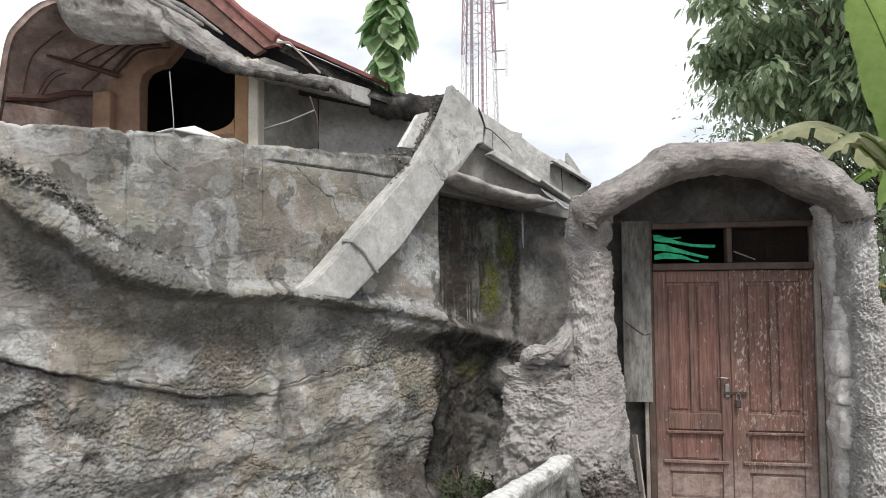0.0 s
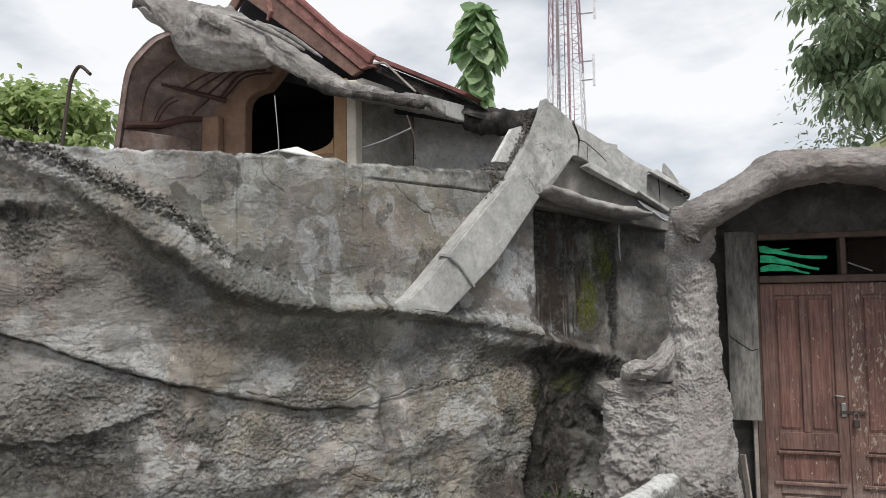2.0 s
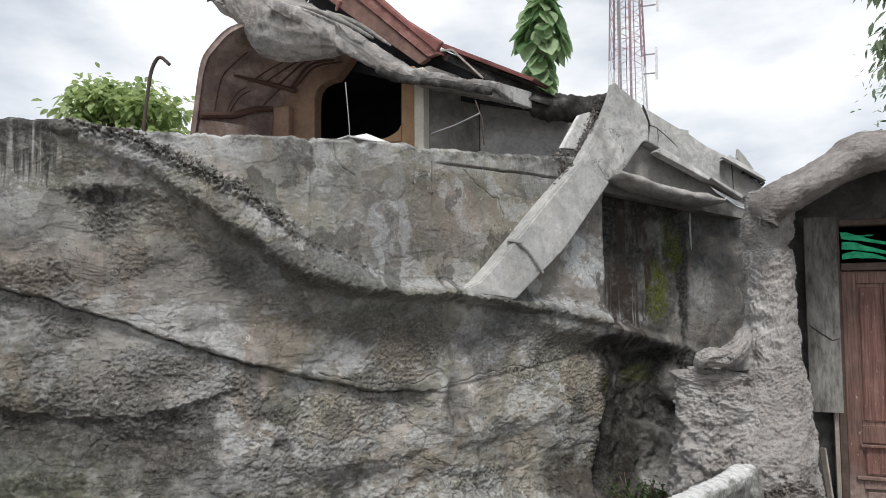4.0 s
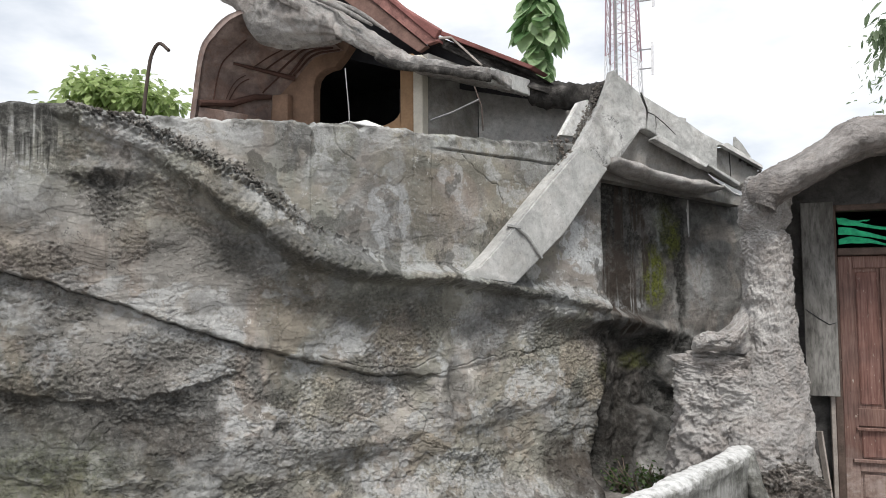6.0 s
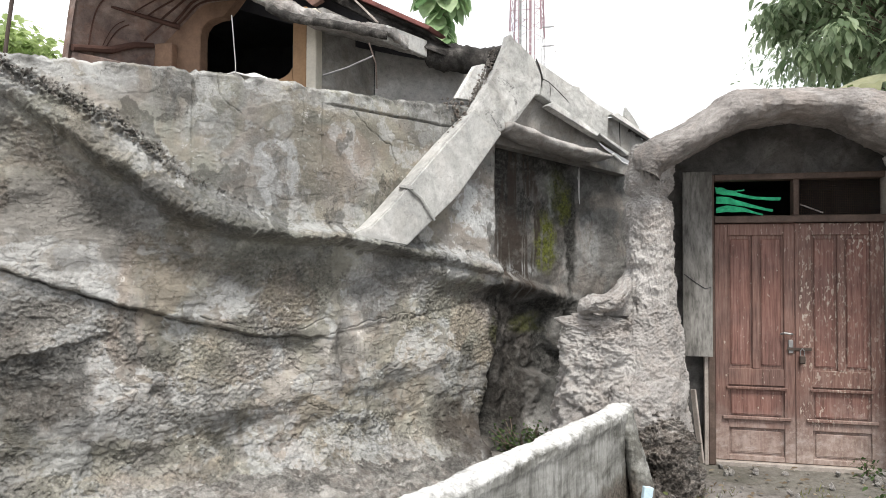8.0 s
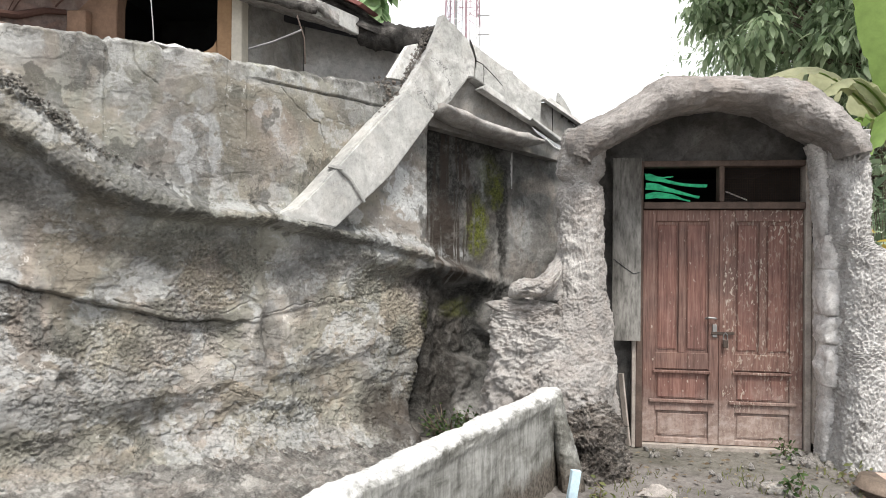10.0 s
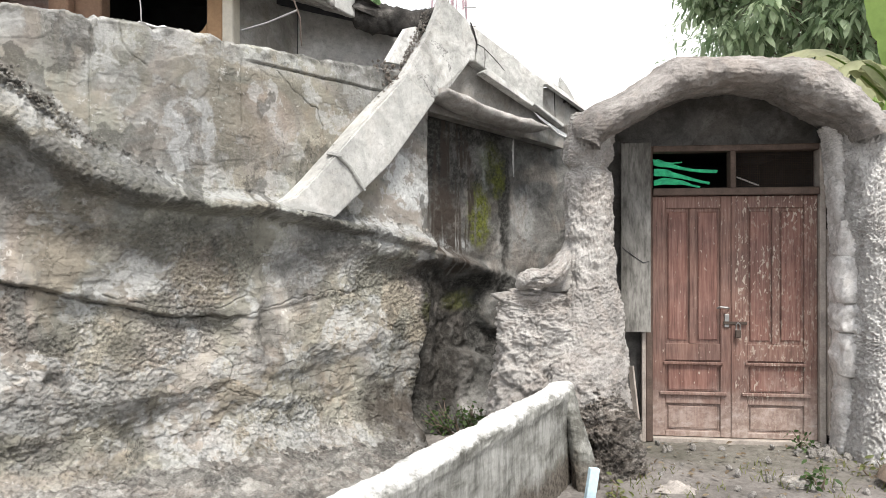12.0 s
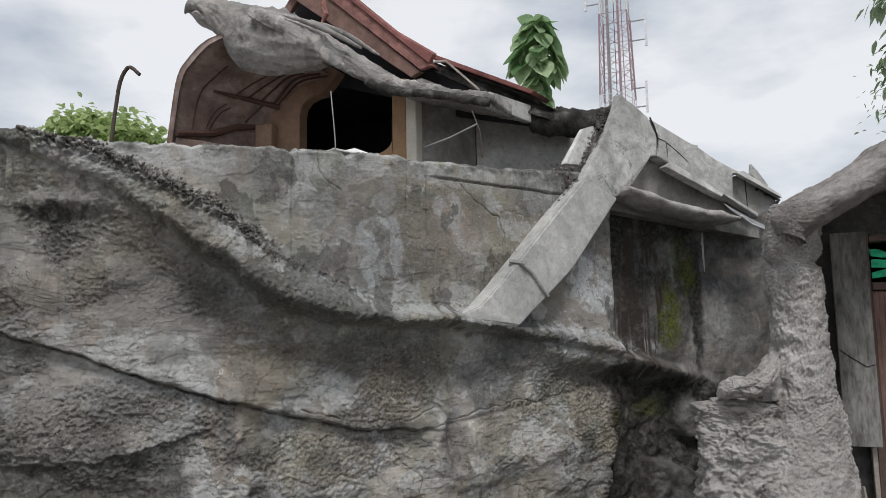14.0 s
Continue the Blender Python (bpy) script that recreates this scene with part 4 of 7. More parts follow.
    # Corner terms deepen the painted recess shade over the brown stain.
    rust_shade = most(0.4 * smoothstep(7.0, 7.15, S) * smoothstep(1.6, 1.45, z), 0.6 * soft_spot(S, Z, 6.95, 0.1, 0.3, 0.3, 0.6), 0.5 * soft_spot(S, Z, 6.0, 0.6, 0.12, 0.4, 0.1), 0.75 * soft_spot(S, Z, 6.6, 0.28, 0.5, 0.36, 0.3), 0.5 * soft_spot(S, Z, 7.2, 1.0, 0.15, 0.4, 0.2), 0.95 * smoothstep(edge_end(z) - 0.05, edge_end(z) + 0.01, s + 0.04 * n2) * smoothstep(1.55, 1.75, z))
    bare = f["rock"] * (1 - f["coat"])
    return (damp_shade, lime, moss), (dust, rust_shade, bare)


def mask_mesh(ob, a, b, c=None):
    for key, rows in (("mask", a), ("mask_b", b)) + ((("mask_c", c),) if c else ()):
        full = np.stack([np.asarray(r, float) + 0 * np.asarray(rows[0]) for r in rows] + [np.ones_like(rows[0])], axis=-1)
        layer = ob.data.color_attributes.new(key, "FLOAT_COLOR", "POINT")
        layer.data.foreach_set("color", full.astype(np.float32).ravel())


def sweep(line_x, line_y, tan_x, tan_y, out, z):
    return np.stack([line_x + out * tan_y, line_y - out * tan_x, z], axis=-1)


def build_wall():
    ss = np.concatenate([np.linspace(0.0, 1.9, 40)[:-1], np.linspace(1.9, 7.60, 960)])
    nz = 520
    top = wall_top(ss) + 0.014 * rough((ss, 0 * ss, 11.0), 9, 4) - 0.05 * np.maximum(0.0, rough((ss, 0 * ss, 15.0), 5, 3) - 0.2)
    for s0, w, h in ((5.14, .02, .035), (5.75, .015, .03), (5.99, .045, .05), (6.43, .02, .04), (4.67, .03, .03), (4.29, .02, .025), (3.7, .05, .02)):
        top = top - h * bell(ss - s0, w)
    top = top + 0.008 * rough((ss, 0 * ss, 16.0), 38, 2)
    k = np.linspace(0, 1, nz)[None, :]
    s = ss[:, None] + 0 * k
    z = -0.12 + (top[:, None] + 0.12) * k
    f = wall_forms(s, z)
    o = wall_relief(s, z, f) - 0.04 * smoothstep(top[:, None] - 0.035, top[:, None], z) ** 2
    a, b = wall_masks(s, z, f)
    # cap and back
    for out, dz in ((-0.07, 0.010), (-0.12, 0.012), (-0.17, 0.0), (-0.22, -0.03), (-0.24, -1.5), (-0.30, -3.1)):
        rim = o[:, -1] if out > -0.2 else np.minimum(o[:, -1], 0)
        o = np.concatenate([o, (rim + out)[:, None]], axis=1)
        z = np.concatenate([z, (top + dz + (0.012 * rough((ss, 0 * ss + out, 1.0), 12, 3) if dz > -0.1 else 0))[:, None]], axis=1)
    extra = 6
    pad = lambda m, v: np.concatenate([m, np.full((len(ss), extra), v)], axis=1)
    a, b = (pad(a[0], 0.85), pad(a[1], 0.0), pad(a[2], 0.0)), tuple(pad(m, 0.0) for m in b)
    lx, ly = (np.interp(ss, WALL_S, WALL_LINE[:, i])[:, None] for i in (0, 1))
    tx, ty = (np.interp(ss, WALL_S, WALL_T[:, i])[:, None] for i in (0, 1))
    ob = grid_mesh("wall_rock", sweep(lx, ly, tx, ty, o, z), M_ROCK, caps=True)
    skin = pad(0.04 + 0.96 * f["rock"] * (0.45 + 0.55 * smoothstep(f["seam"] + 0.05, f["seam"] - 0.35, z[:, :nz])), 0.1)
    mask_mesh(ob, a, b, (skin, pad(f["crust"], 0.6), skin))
    return tagged(ob, "sculpted grey cement rock wall with ridge, seams and damp stains", "wall", kind="structure")


build_wall()


def build_ridge_gravel():
    """Loose dark mortar crumbs along the broken upper edge of the ridge."""
    rng = random.Random(61)
    bm = bmesh.new()
    for k in range(1500):
        s0 = 2.74 + 1.67 * rng.random() ** 1.1
        near = 1 - 0.55 * smoothstep(3.5, 4.4, s0)
        r = rng.choice((.004, .006, .008, .011, .015)) * float(near)
        spot = on_wall(s0, min(float(ridge_up(s0)) + rng.gauss(0.005, 0.038), float(wall_top(s0)) - 0.01), rng.uniform(0.0, 0.06))
        made = bmesh.ops.create_icosphere(bm, subdivisions=1, radius=r, matrix=Matrix.LocRotScale(spot, Euler((rng.random() * 6, rng.random() * 6, 0)), (1, rng.uniform(.5, 1), rng.uniform(.5, 1))))
        for v in made["verts"]:
            v.co += Vector((rng.uniform(-.35, .35), rng.uniform(-.35, .35), rng.uniform(-.35, .35))) * r
    tagged(part("ridge_gravel", bm, M_GRAVEL), "dark mortar crumbs along the broken ridge", "gravel", kind="stuff")


build_ridge_gravel()

# ---------------------------------------------------------------- the mossy wall round the corner
SIDE_A, SIDE_B = Vector((0.78, 6.60, 0)), Vector((3.03, 8.93, 0))
SIDE_D = (SIDE_B - SIDE_A).normalized()
SIDE_N = Vector((SIDE_D.y, -SIDE_D.x, 0))
SIDE_LEN = (SIDE_B - SIDE_A).length


def side_relief(u, z):
    ledge = 1.63 - 0.26 * (u - 0.45) + 0.03 * rough((u, 0 * u, 2.0), 5, 3)
    o = 0.010 * rough((u, z, 50.0), 3, 4) + 0.006 * rough((u, z, 52.0), 18, 4)
    near = (1 - smoothstep(1.05, 1.45, u)) * smoothstep(0.5, 0.75, u)
    below = smoothstep(ledge + 0.05, ledge - 0.04, z)
    o = o + near * below * (0.12 * (1 - smoothstep(0.02, 0.22, ledge - z)) - 0.10 * smoothstep(0.05, 0.3, ledge - z) + 0.07 * (creased((u, z, 54.0), 4, 4) - 0.5))
    o = o + (1 - near) * 0.05 * below * rough((u, z, 60.0), 4, 4)
    o = o + 0.16 * smoothstep(0.66, 0.60, z + 0.25 * (u - 1.0)) * smoothstep(0.62 + 0.2 * z, 0.70 + 0.2 * z, u) * (1 - smoothstep(1.20 + 0.12 * z, 1.26 + 0.12 * z, u))
    o = o + 0.10 * (1 - smoothstep(0.55, 1.0, np.hypot((u - 1.32) / 0.20, (z - 0.98) / 0.22)))
    o = o + 0.35 * smoothstep(0.3, -0.1, z) ** 1.5
    o = o - 0.45 * smoothstep(0.62, 0.05, u)
    return o


def side_masks(u, z):
    n1, n2 = rough((u, z, 70.0), 4, 5), rough((u, z, 72.0), 10, 4)
    streak = 0.5 + 0.5 * rough((u * 5 + 0.3 * n2, z * 0.8, 74.0), 1.4, 5)
    streak2 = 0.5 + 0.5 * rough((u * 14, z * 0.8, 76.0), 1.4, 4)
    U, Z = u + 0.06 * n2, z + 0.06 * n1
    # Besides real streaks, the recess below the ledge is painted with shade.
    damp_shade = most(0.66 * soft_spot(U, Z, 1.0, 2.2, 0.52, 0.9, 0.85), 0.85 * soft_spot(u + 0.05 * n1, Z, 0.74, 2.3, 0.13, 0.75, 0.6), 0.9 * soft_spot(u + 0.06 * n1, Z, 1.47, 2.1, 0.12, 0.8, 0.5), 0.97 * smoothstep(0.38, 0.50, streak) * smoothstep(1.5, 2.3, z) * (1 - smoothstep(1.45, 1.55, u)), 0.97 * soft_spot(u + 0.10 * n1 + 0.05 * (z - 2), Z, 1.44, 2.0, 0.085, 0.95, 0.5),
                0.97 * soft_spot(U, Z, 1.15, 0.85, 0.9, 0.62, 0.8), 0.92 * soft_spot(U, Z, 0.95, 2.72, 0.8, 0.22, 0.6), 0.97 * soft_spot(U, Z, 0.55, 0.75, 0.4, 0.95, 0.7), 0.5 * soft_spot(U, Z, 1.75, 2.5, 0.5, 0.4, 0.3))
    damp_shade = damp_shade * (1 - 0.9 * most(0.45 * soft_spot(u + 0.03 * n2, z, 1.02, 0.42, 0.24, 0.30, 0.75), 0.55 * soft_spot(u + 0.03 * n2, z, 1.34, 0.98, 0.20, 0.20, 0.7), 0.5 * soft_spot(u, z, 1.05, 1.15, 0.16, 0.12, 0.3)))
    lime = most(0.6 * soft_spot(U, Z, 1.22, 2.35, 0.07, 0.3, 0.2) * streak2, 0.6 * soft_spot(U, Z, 0.85, 1.62, 0.3, 0.10, 0.2), 0.35 * soft_spot(U, Z, 1.75, 1.9, 0.22, 0.5, 0.3))
    moss = most(1.0 * soft_spot(U, Z, 1.15, 1.90, 0.19, 0.36, 0.6) * (0.35 + 0.65 * smoothstep(0.3, 0.55, streak2)), 0.8 * soft_spot(U, Z, 1.40, 2.28, 0.11, 0.24, 0.5), 0.6 * soft_spot(U, Z, 0.95, 1.12, 0.25, 0.13, 0.3), 0.4 * soft_spot(U, Z, 1.3, 2.4, 0.2, 0.3, 0.3))
    # First term deepens the corner's painted shade; the second is brown streaks.
    rust_shade = most(0.3 * soft_spot(U, Z, 0.75, 0.75, 0.35, 0.75, 0.7), 0.95 * smoothstep(0.40, 0.50, streak2) * soft_spot(U, Z, 0.80, 2.1, 0.30, 0.80, 0.85))
    return (damp_shade, lime, moss), (0 * u, rust_shade, 0 * u)


def build_side_wall():
    us, nz = np.linspace(0.05, SIDE_LEN, 330), 300
    u = us[:, None] + np.zeros((1, nz))
    z = -0.12 + 3.1 * np.linspace(0, 1, nz)[None, :] + 0 * u
    o = side_relief(u, z)
    a, b = side_masks(u, z)
    for out, zz in ((-0.35, 2.99), (-0.75, -0.12)):
        o = np.concatenate([o, np.full((len(us), 1), out)], axis=1)
        z = np.concatenate([z, np.full((len(us), 1), zz)], axis=1)
    pad = lambda m: np.concatenate([m, np.zeros((len(us), 2))], axis=1)
    a, b = tuple(pad(m) for m in a), tuple(pad(m) for m in b)
    lx, ly = SIDE_A.x + SIDE_D.x * us[:, None], SIDE_A.y + SIDE_D.y * us[:, None]
    ob = grid_mesh("wall_mossy", sweep(lx, ly, SIDE_D.x, SIDE_D.y, o, z), M_MOSSY, caps=True)
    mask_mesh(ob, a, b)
    return tagged(ob, "damp grey cement wall streaked black with a green moss patch", "wall", kind="structure")


build_side_wall()


# ---------------------------------------------------------------- sloping beam, gable fascia and eave
def build_beam():
    t = thing("sloping_beam", "pale smooth cement beam leaning across the rock wall", "beam")
    out = 0.15
    face = [on_wall(s, z, out) for s, z in ((5.42, 1.885), (5.67, 1.845), (5.97, 1.815), (6.16, 1.96), (6.53, 2.25), (6.81, 2.56), (7.07, 2.85), (6.71, 2.985), (6.39, 2.69), (5.79, 2.11), (5.61, 1.96))]
    n = on_wall(6.5, 0, 1) - on_wall(6.5, 0, 0)
    part("beam", prism(face, -n * 0.17, 0.012), M_BEAM, t)
    lip = [on_wall(s, z, 0.165) for s, z in ((5.98, 2.27), (6.10, 2.20), (6.19, 2.10), (6.25, 2.03))]
    part("collar", tube(lip, [0.012, 0.018, 0.018, 0.01]), M_BEAM, t, "raised cement joint band")
    tab = [on_wall(5.93, 2.29, 0.10), on_wall(6.02, 2.27, 0.17)]
    part("tab", bar(tab[0], tab[1], 0.06, 0.025), M_BEAM, t)
    # crumbled concrete along the upper edge
    rng = random.Random(4)
    bm = bmesh.new()

    def crumb(p, r):
        made = bmesh.ops.create_icosphere(bm, subdivisions=1, radius=r, matrix=Matrix.LocRotScale(p, Euler((rng.random() * 6, rng.random() * 6, 0)), (1, rng.uniform(.5, 1), rng.uniform(.5, 1))))
        for v in made["verts"]:
            v.co += Vector((rng.uniform(-.3, .3), rng.uniform(-.3, .3), rng.uniform(-.3, .3))) * r

    for k in range(900):
        f = 0.12 + 0.88 * rng.random() ** 0.7
        crumb(on_wall(5.765 + 0.97 * f + rng.uniform(-.035, .02), 2.035 + 0.94 * f + rng.uniform(-.02, .012), rng.uniform(-0.04, 0.07)), rng.choice((.005, .008, .012, .017)) * (0.6 + 0.6 * f))
    for k in range(260):
        f = rng.random()
        crumb(on_wall(6.765 + 0.38 * f + rng.uniform(-.02, .02), 2.98 + 0.68 * f + rng.uniform(-.02, .02), rng.uniform(-0.06, 0.04)), rng.choice((.006, .009, .014)))
    for k in range(60):
        crumb(on_wall(6.62 + rng.gauss(0, .06), 3.02 + rng.gauss(0, .035), rng.uniform(-0.06, 0.05)), rng.choice((.008, .014, .02)))
    part("rubble_edge", bm, M_EARTHY, t, "crumbling dark mortar")
    return t


build_beam()

GABLE_A, GABLE_B = Vector((1.25, 6.75, 0)), Vector((2.6, 8.15, 0))
GABLE_D = (GABLE_B - GABLE_A).normalized()
GABLE_N = Vector((GABLE_D.y, -GABLE_D.x, 0))


def on_gable(u, z, out=0.0):
    p = GABLE_A + GABLE_D * u + GABLE_N * out
    return Vector((p.x, p.y, z))


def build_gable():
    t = thing("gable_parapet", "pale cement gable parapet with sloping fascia and recessed panel", "parapet")
    n = GABLE_N
    head = [on_wall(6.70, 2.97, 0.12), on_wall(7.07, 2.86, 0.12), on_gable(0.06, 2.93, 0.06), on_gable(0.15, 3.005, 0.06), on_gable(0.21, 3.08, 0.05), on_gable(0.29, 3.17, 0.05), on_gable(0.37, 3.265, 0.04), on_gable(0.44, 3.275, 0.03),
            on_gable(0.455, 3.45, 0.03), on_gable(0.375, 3.615, 0.02), on_gable(0.19, 3.72, 0.03), on_gable(0.13, 3.735, 0.04), on_gable(0.07, 3.785, 0.05), on_gable(0.03, 3.66, 0.05), on_wall(7.08, 3.46, 0.09), on_wall(6.88, 3.21, 0.11)]
    part("apex_block", prism(head, -n * 0.11, 0.008), M_FASCIA, t)
    band = [on_gable(0.452, 3.27, 0.03), on_gable(0.56, 3.225, 0.03), on_gable(1.16, 2.975, 0.03), on_gable(1.31, 2.93, 0.03), on_gable(1.32, 3.17, 0.03), on_gable(1.45, 3.20, 0.02), on_gable(1.15, 3.296, 0.02), on_gable(0.96, 3.385, 0.02), on_gable(0.767, 3.455, 0.02), on_gable(0.40, 3.60, 0.02), on_gable(0.468, 3.45, 0.03)]
    part("fascia", prism(band, -n * 0.12, 0.006), M_FASCIA, t)
    tail = [on_gable(1.325, 2.92, -0.03), on_gable(1.62, 2.80, -0.03), on_gable(1.95, 2.95, -0.03), on_gable(1.80, 3.05, -0.03), on_gable(1.46, 3.19, -0.03), on_gable(1.33, 3.165, -0.03)]
    part("fascia_tail", prism(tail, -n * 0.10, 0.006), M_GREYWALL, t, "stained recessed end of the fascia")
    strip = [on_gable(0.47, 3.165, 0.10), on_gable(0.58, 3.225, 0.06), on_gable(1.17, 2.985, 0.06), on_gable(1.10, 2.94, 0.10)]
    part("ledge_strip", prism(strip, -n * 0.10, 0.006), M_FASCIA, t)
    strip = [on_gable(1.17, 2.965, 0.07), on_gable(1.18, 2.99, 0.06), on_gable(1.58, 2.83, 0.06), on_gable(1.56, 2.79, 0.07)]
    part("ledge_strip", prism(strip, -n * 0.08, 0.006), M_FASCIA, t)
    panel = [on_gable(-0.05, 2.80, -0.10), on_gable(1.75, 2.62, -0.10), on_gable(1.75, 2.9, -0.10), on_gable(0.3, 3.42, -0.10), on_gable(-0.05, 3.3, -0.10)]
    part("recessed_panel", prism(panel, -n * 0.14, 0.0), M_GREYWALL, t)
    slab = [on_gable(1.31, 3.185, 0.08), on_gable(1.46, 3.225, 0.03), on_gable(1.92, 3.03, 0.03), on_gable(1.88, 2.985, 0.08)]
    part("broken_slab", prism(slab, -n * 0.05, 0.004), M_BEAM, t, "tilted pale slab on the fascia end")
    flap = [on_gable(1.56, 3.20, 0.02), on_gable(1.575, 3.30, 0.02), on_gable(1.66, 3.235, 0.02), on_gable(1.78, 3.11, 0.02), on_gable(1.72, 3.10, 0.02)]
    part("broken_slab", prism(flap, -n * 0.03, 0.003), M_BEAM, t)
    rng = random.Random(29)
    bm = bmesh.new()
    for k in range(70):
        f = rng.random()
        p = on_gable(1.66 + 0.3 * f + rng.gauss(0, .02), 3.10 - 0.10 * f + rng.gauss(0, .02), -0.06 + rng.uniform(-.05, .05))
        made = bmesh.ops.create_icosphere(bm, subdivisions=1, radius=rng.choice((.01, .016, .024)), matrix=Matrix.Translation(p))
        for v in made["verts"]:
            v.co += Vector((rng.uniform(-.008, .008), rng.uniform(-.008, .008), rng.uniform(-.008, .008)))
    part("rubble", bm, M_DARKROCK, t, "dark mortar crumbs on the fascia end")
    # rough eave roll
    rings = []
    for k in range(70):
        f = k / 69
        c = on_gable(-0.02 + 1.25 * f, 2.915 - 0.17 * f - 0.035 * math.sin(f * 3.1), 0.06)
        ry, rz = 0.17 - 0.05 * f, (0.068 - 0.018 * f) * (0.6 + 0.4 * math.sin(min(1, f * 6) * 1.57)) * (1 - 0.6 * max(0, f - 0.9) / 0.1)
        ring = []
        for i in range(28):
            a = 2 * math.pi * i / 28
            d = GABLE_N * math.cos(a) * ry + Vector((0, 0, math.sin(a) * rz))
            p = c + d
            ring.append(p + d.normalized() * (0.018 * rough(p, 6, 4) + 0.008 * rough(p, 25, 3)))
        rings.append(ring)
    ob = link_mesh("eave_roll", *loft(rings), M_PORTAL, t, True, "rough cement eave roll")
    # tin flashing at the end of the eave
    tin = [on_gable(1.06, 2.87, 0.16), on_gable(1.09, 2.81, 0.2), on_gable(1.30, 2.745, 0.16), on_gable(1.62, 2.665, 0.12), on_gable(1.66, 2.72, 0.05), on_gable(1.30, 2.82, 0.08)]
    part("tin_flashing", prism(tin, (0, 0, -0.006), 0.0), M_TIN, t, "bent grey tin flashing")
    part("tin_lip", tube([on_gable(1.22, 2.765, 0.19), on_gable(1.36, 2.70, 0.17), on_gable(1.50, 2.675, 0.15), on_gable(1.64, 2.65, 0.12)], .010, 6), M_SHEET, t, "pale turned edge of the flashing")
    for knots, w in (([(0.385, 3.61), (0.43, 3.53), (0.46, 3.43), (0.455, 3.36)], .007), ([(0.46, 3.43), (0.55, 3.41), (0.56, 3.32), (0.55, 3.23)], .005), ([(0.56, 3.40), (0.66, 3.34), (0.72, 3.30), (0.80, 3.24)], .005), ([(1.53, 3.16), (1.54, 3.0), (1.545, 2.85)], .006)):
        pts = [tuple(on_gable(u, z, 0.03 if u < 1.3 else -0.028)) for u, z in knots]
        part("crack", tube(pts, [w] * (len(pts) - 1) + [w * .4], 5), M_DARKROCK, t)
    return t


build_gable()


def build_upright_slab():
    t = [on_wall(6.925, 3.215, -0.3), on_wall(7.10, 3.222, -0.3), on_wall(7.42, 3.65, -0.3), on_wall(7.175, 3.565, -0.3)]
    n = on_wall(6.8, 0, 1) - on_wall(6.8, 0, 0)
    ob = part("leaning_slab", prism(t, -n * 0.06, 0.004), M_LIME)
    return tagged(ob, "white smooth slab leaning behind the cement beam", "slab")


build_upright_slab()


# ---------------------------------------------------------------- the low white wall
def build_low_wall():
    a, b = Vector((2.31, 5.66, 0)), Vector((1.31, 2.75, 0))
    d = (b - a).normalized()
    n = Vector((-d.y, d.x, 0))
    if n.x < 0:
        n = -n
    length, half = (b - a).length, 0.07
    prof = [(half + 0.02, -0.1), (half + 0.01, 0.15), (half, 0.35), (half, 0.54), (half + 0.012, 0.585), (half + 0.01, 0.63), (half - 0.02, 0.66), (0.03, 0.668), (-0.03, 0.668), (-half + 0.02, 0.66), (-half, 0.63), (-half, 0.5), (-half - 0.02, -0.1)]
    verts, faces, rows = [], [], 260
    fine = []
    for k in range(len(prof) - 1):
        for u in np.linspace(0, 1, 6, endpoint=False):
            fine.append((prof[k][0] * (1 - u) + prof[k + 1][0] * u, prof[k][1] * (1 - u) + prof[k + 1][1] * u))
    fine.append(prof[-1])
    m = len(fine)
    for i in range(rows + 1):
        c = a + d * (length * i / rows)
        for o, z in fine:
            p = c + n * o + Vector((0, 0, z))
            verts.append(p)
    P = np.array(verts)
    high = P[:, 2] > 0.56
    k = 0.010 * rough(P.T, 3, 3) + 0.005 * (creased(P.T, 9, 3) - 0.5) + 0.005 * rough(P.T, 35, 3)
    side = np.sign((P[:, 0] - a.x) * n.x + (P[:, 1] - a.y) * n.y)
    P[:, :2] += (k * side)[:, None] * np.array([n.x, n.y])
    P[:, 2] += np.where(P[:, 2] > 0.6, k, 0)
    verts = [tuple(p) for p in P]
    for i in range(rows):
        for k in range(m - 1):
            faces.append((i * m + k, i * m + k + 1, (i + 1) * m + k + 1, (i + 1) * m + k))
    faces += [list(range(m))[::-1], [rows * m + k for k in range(m)]]
    return link_mesh("low_wall", verts, faces, M_LOW)


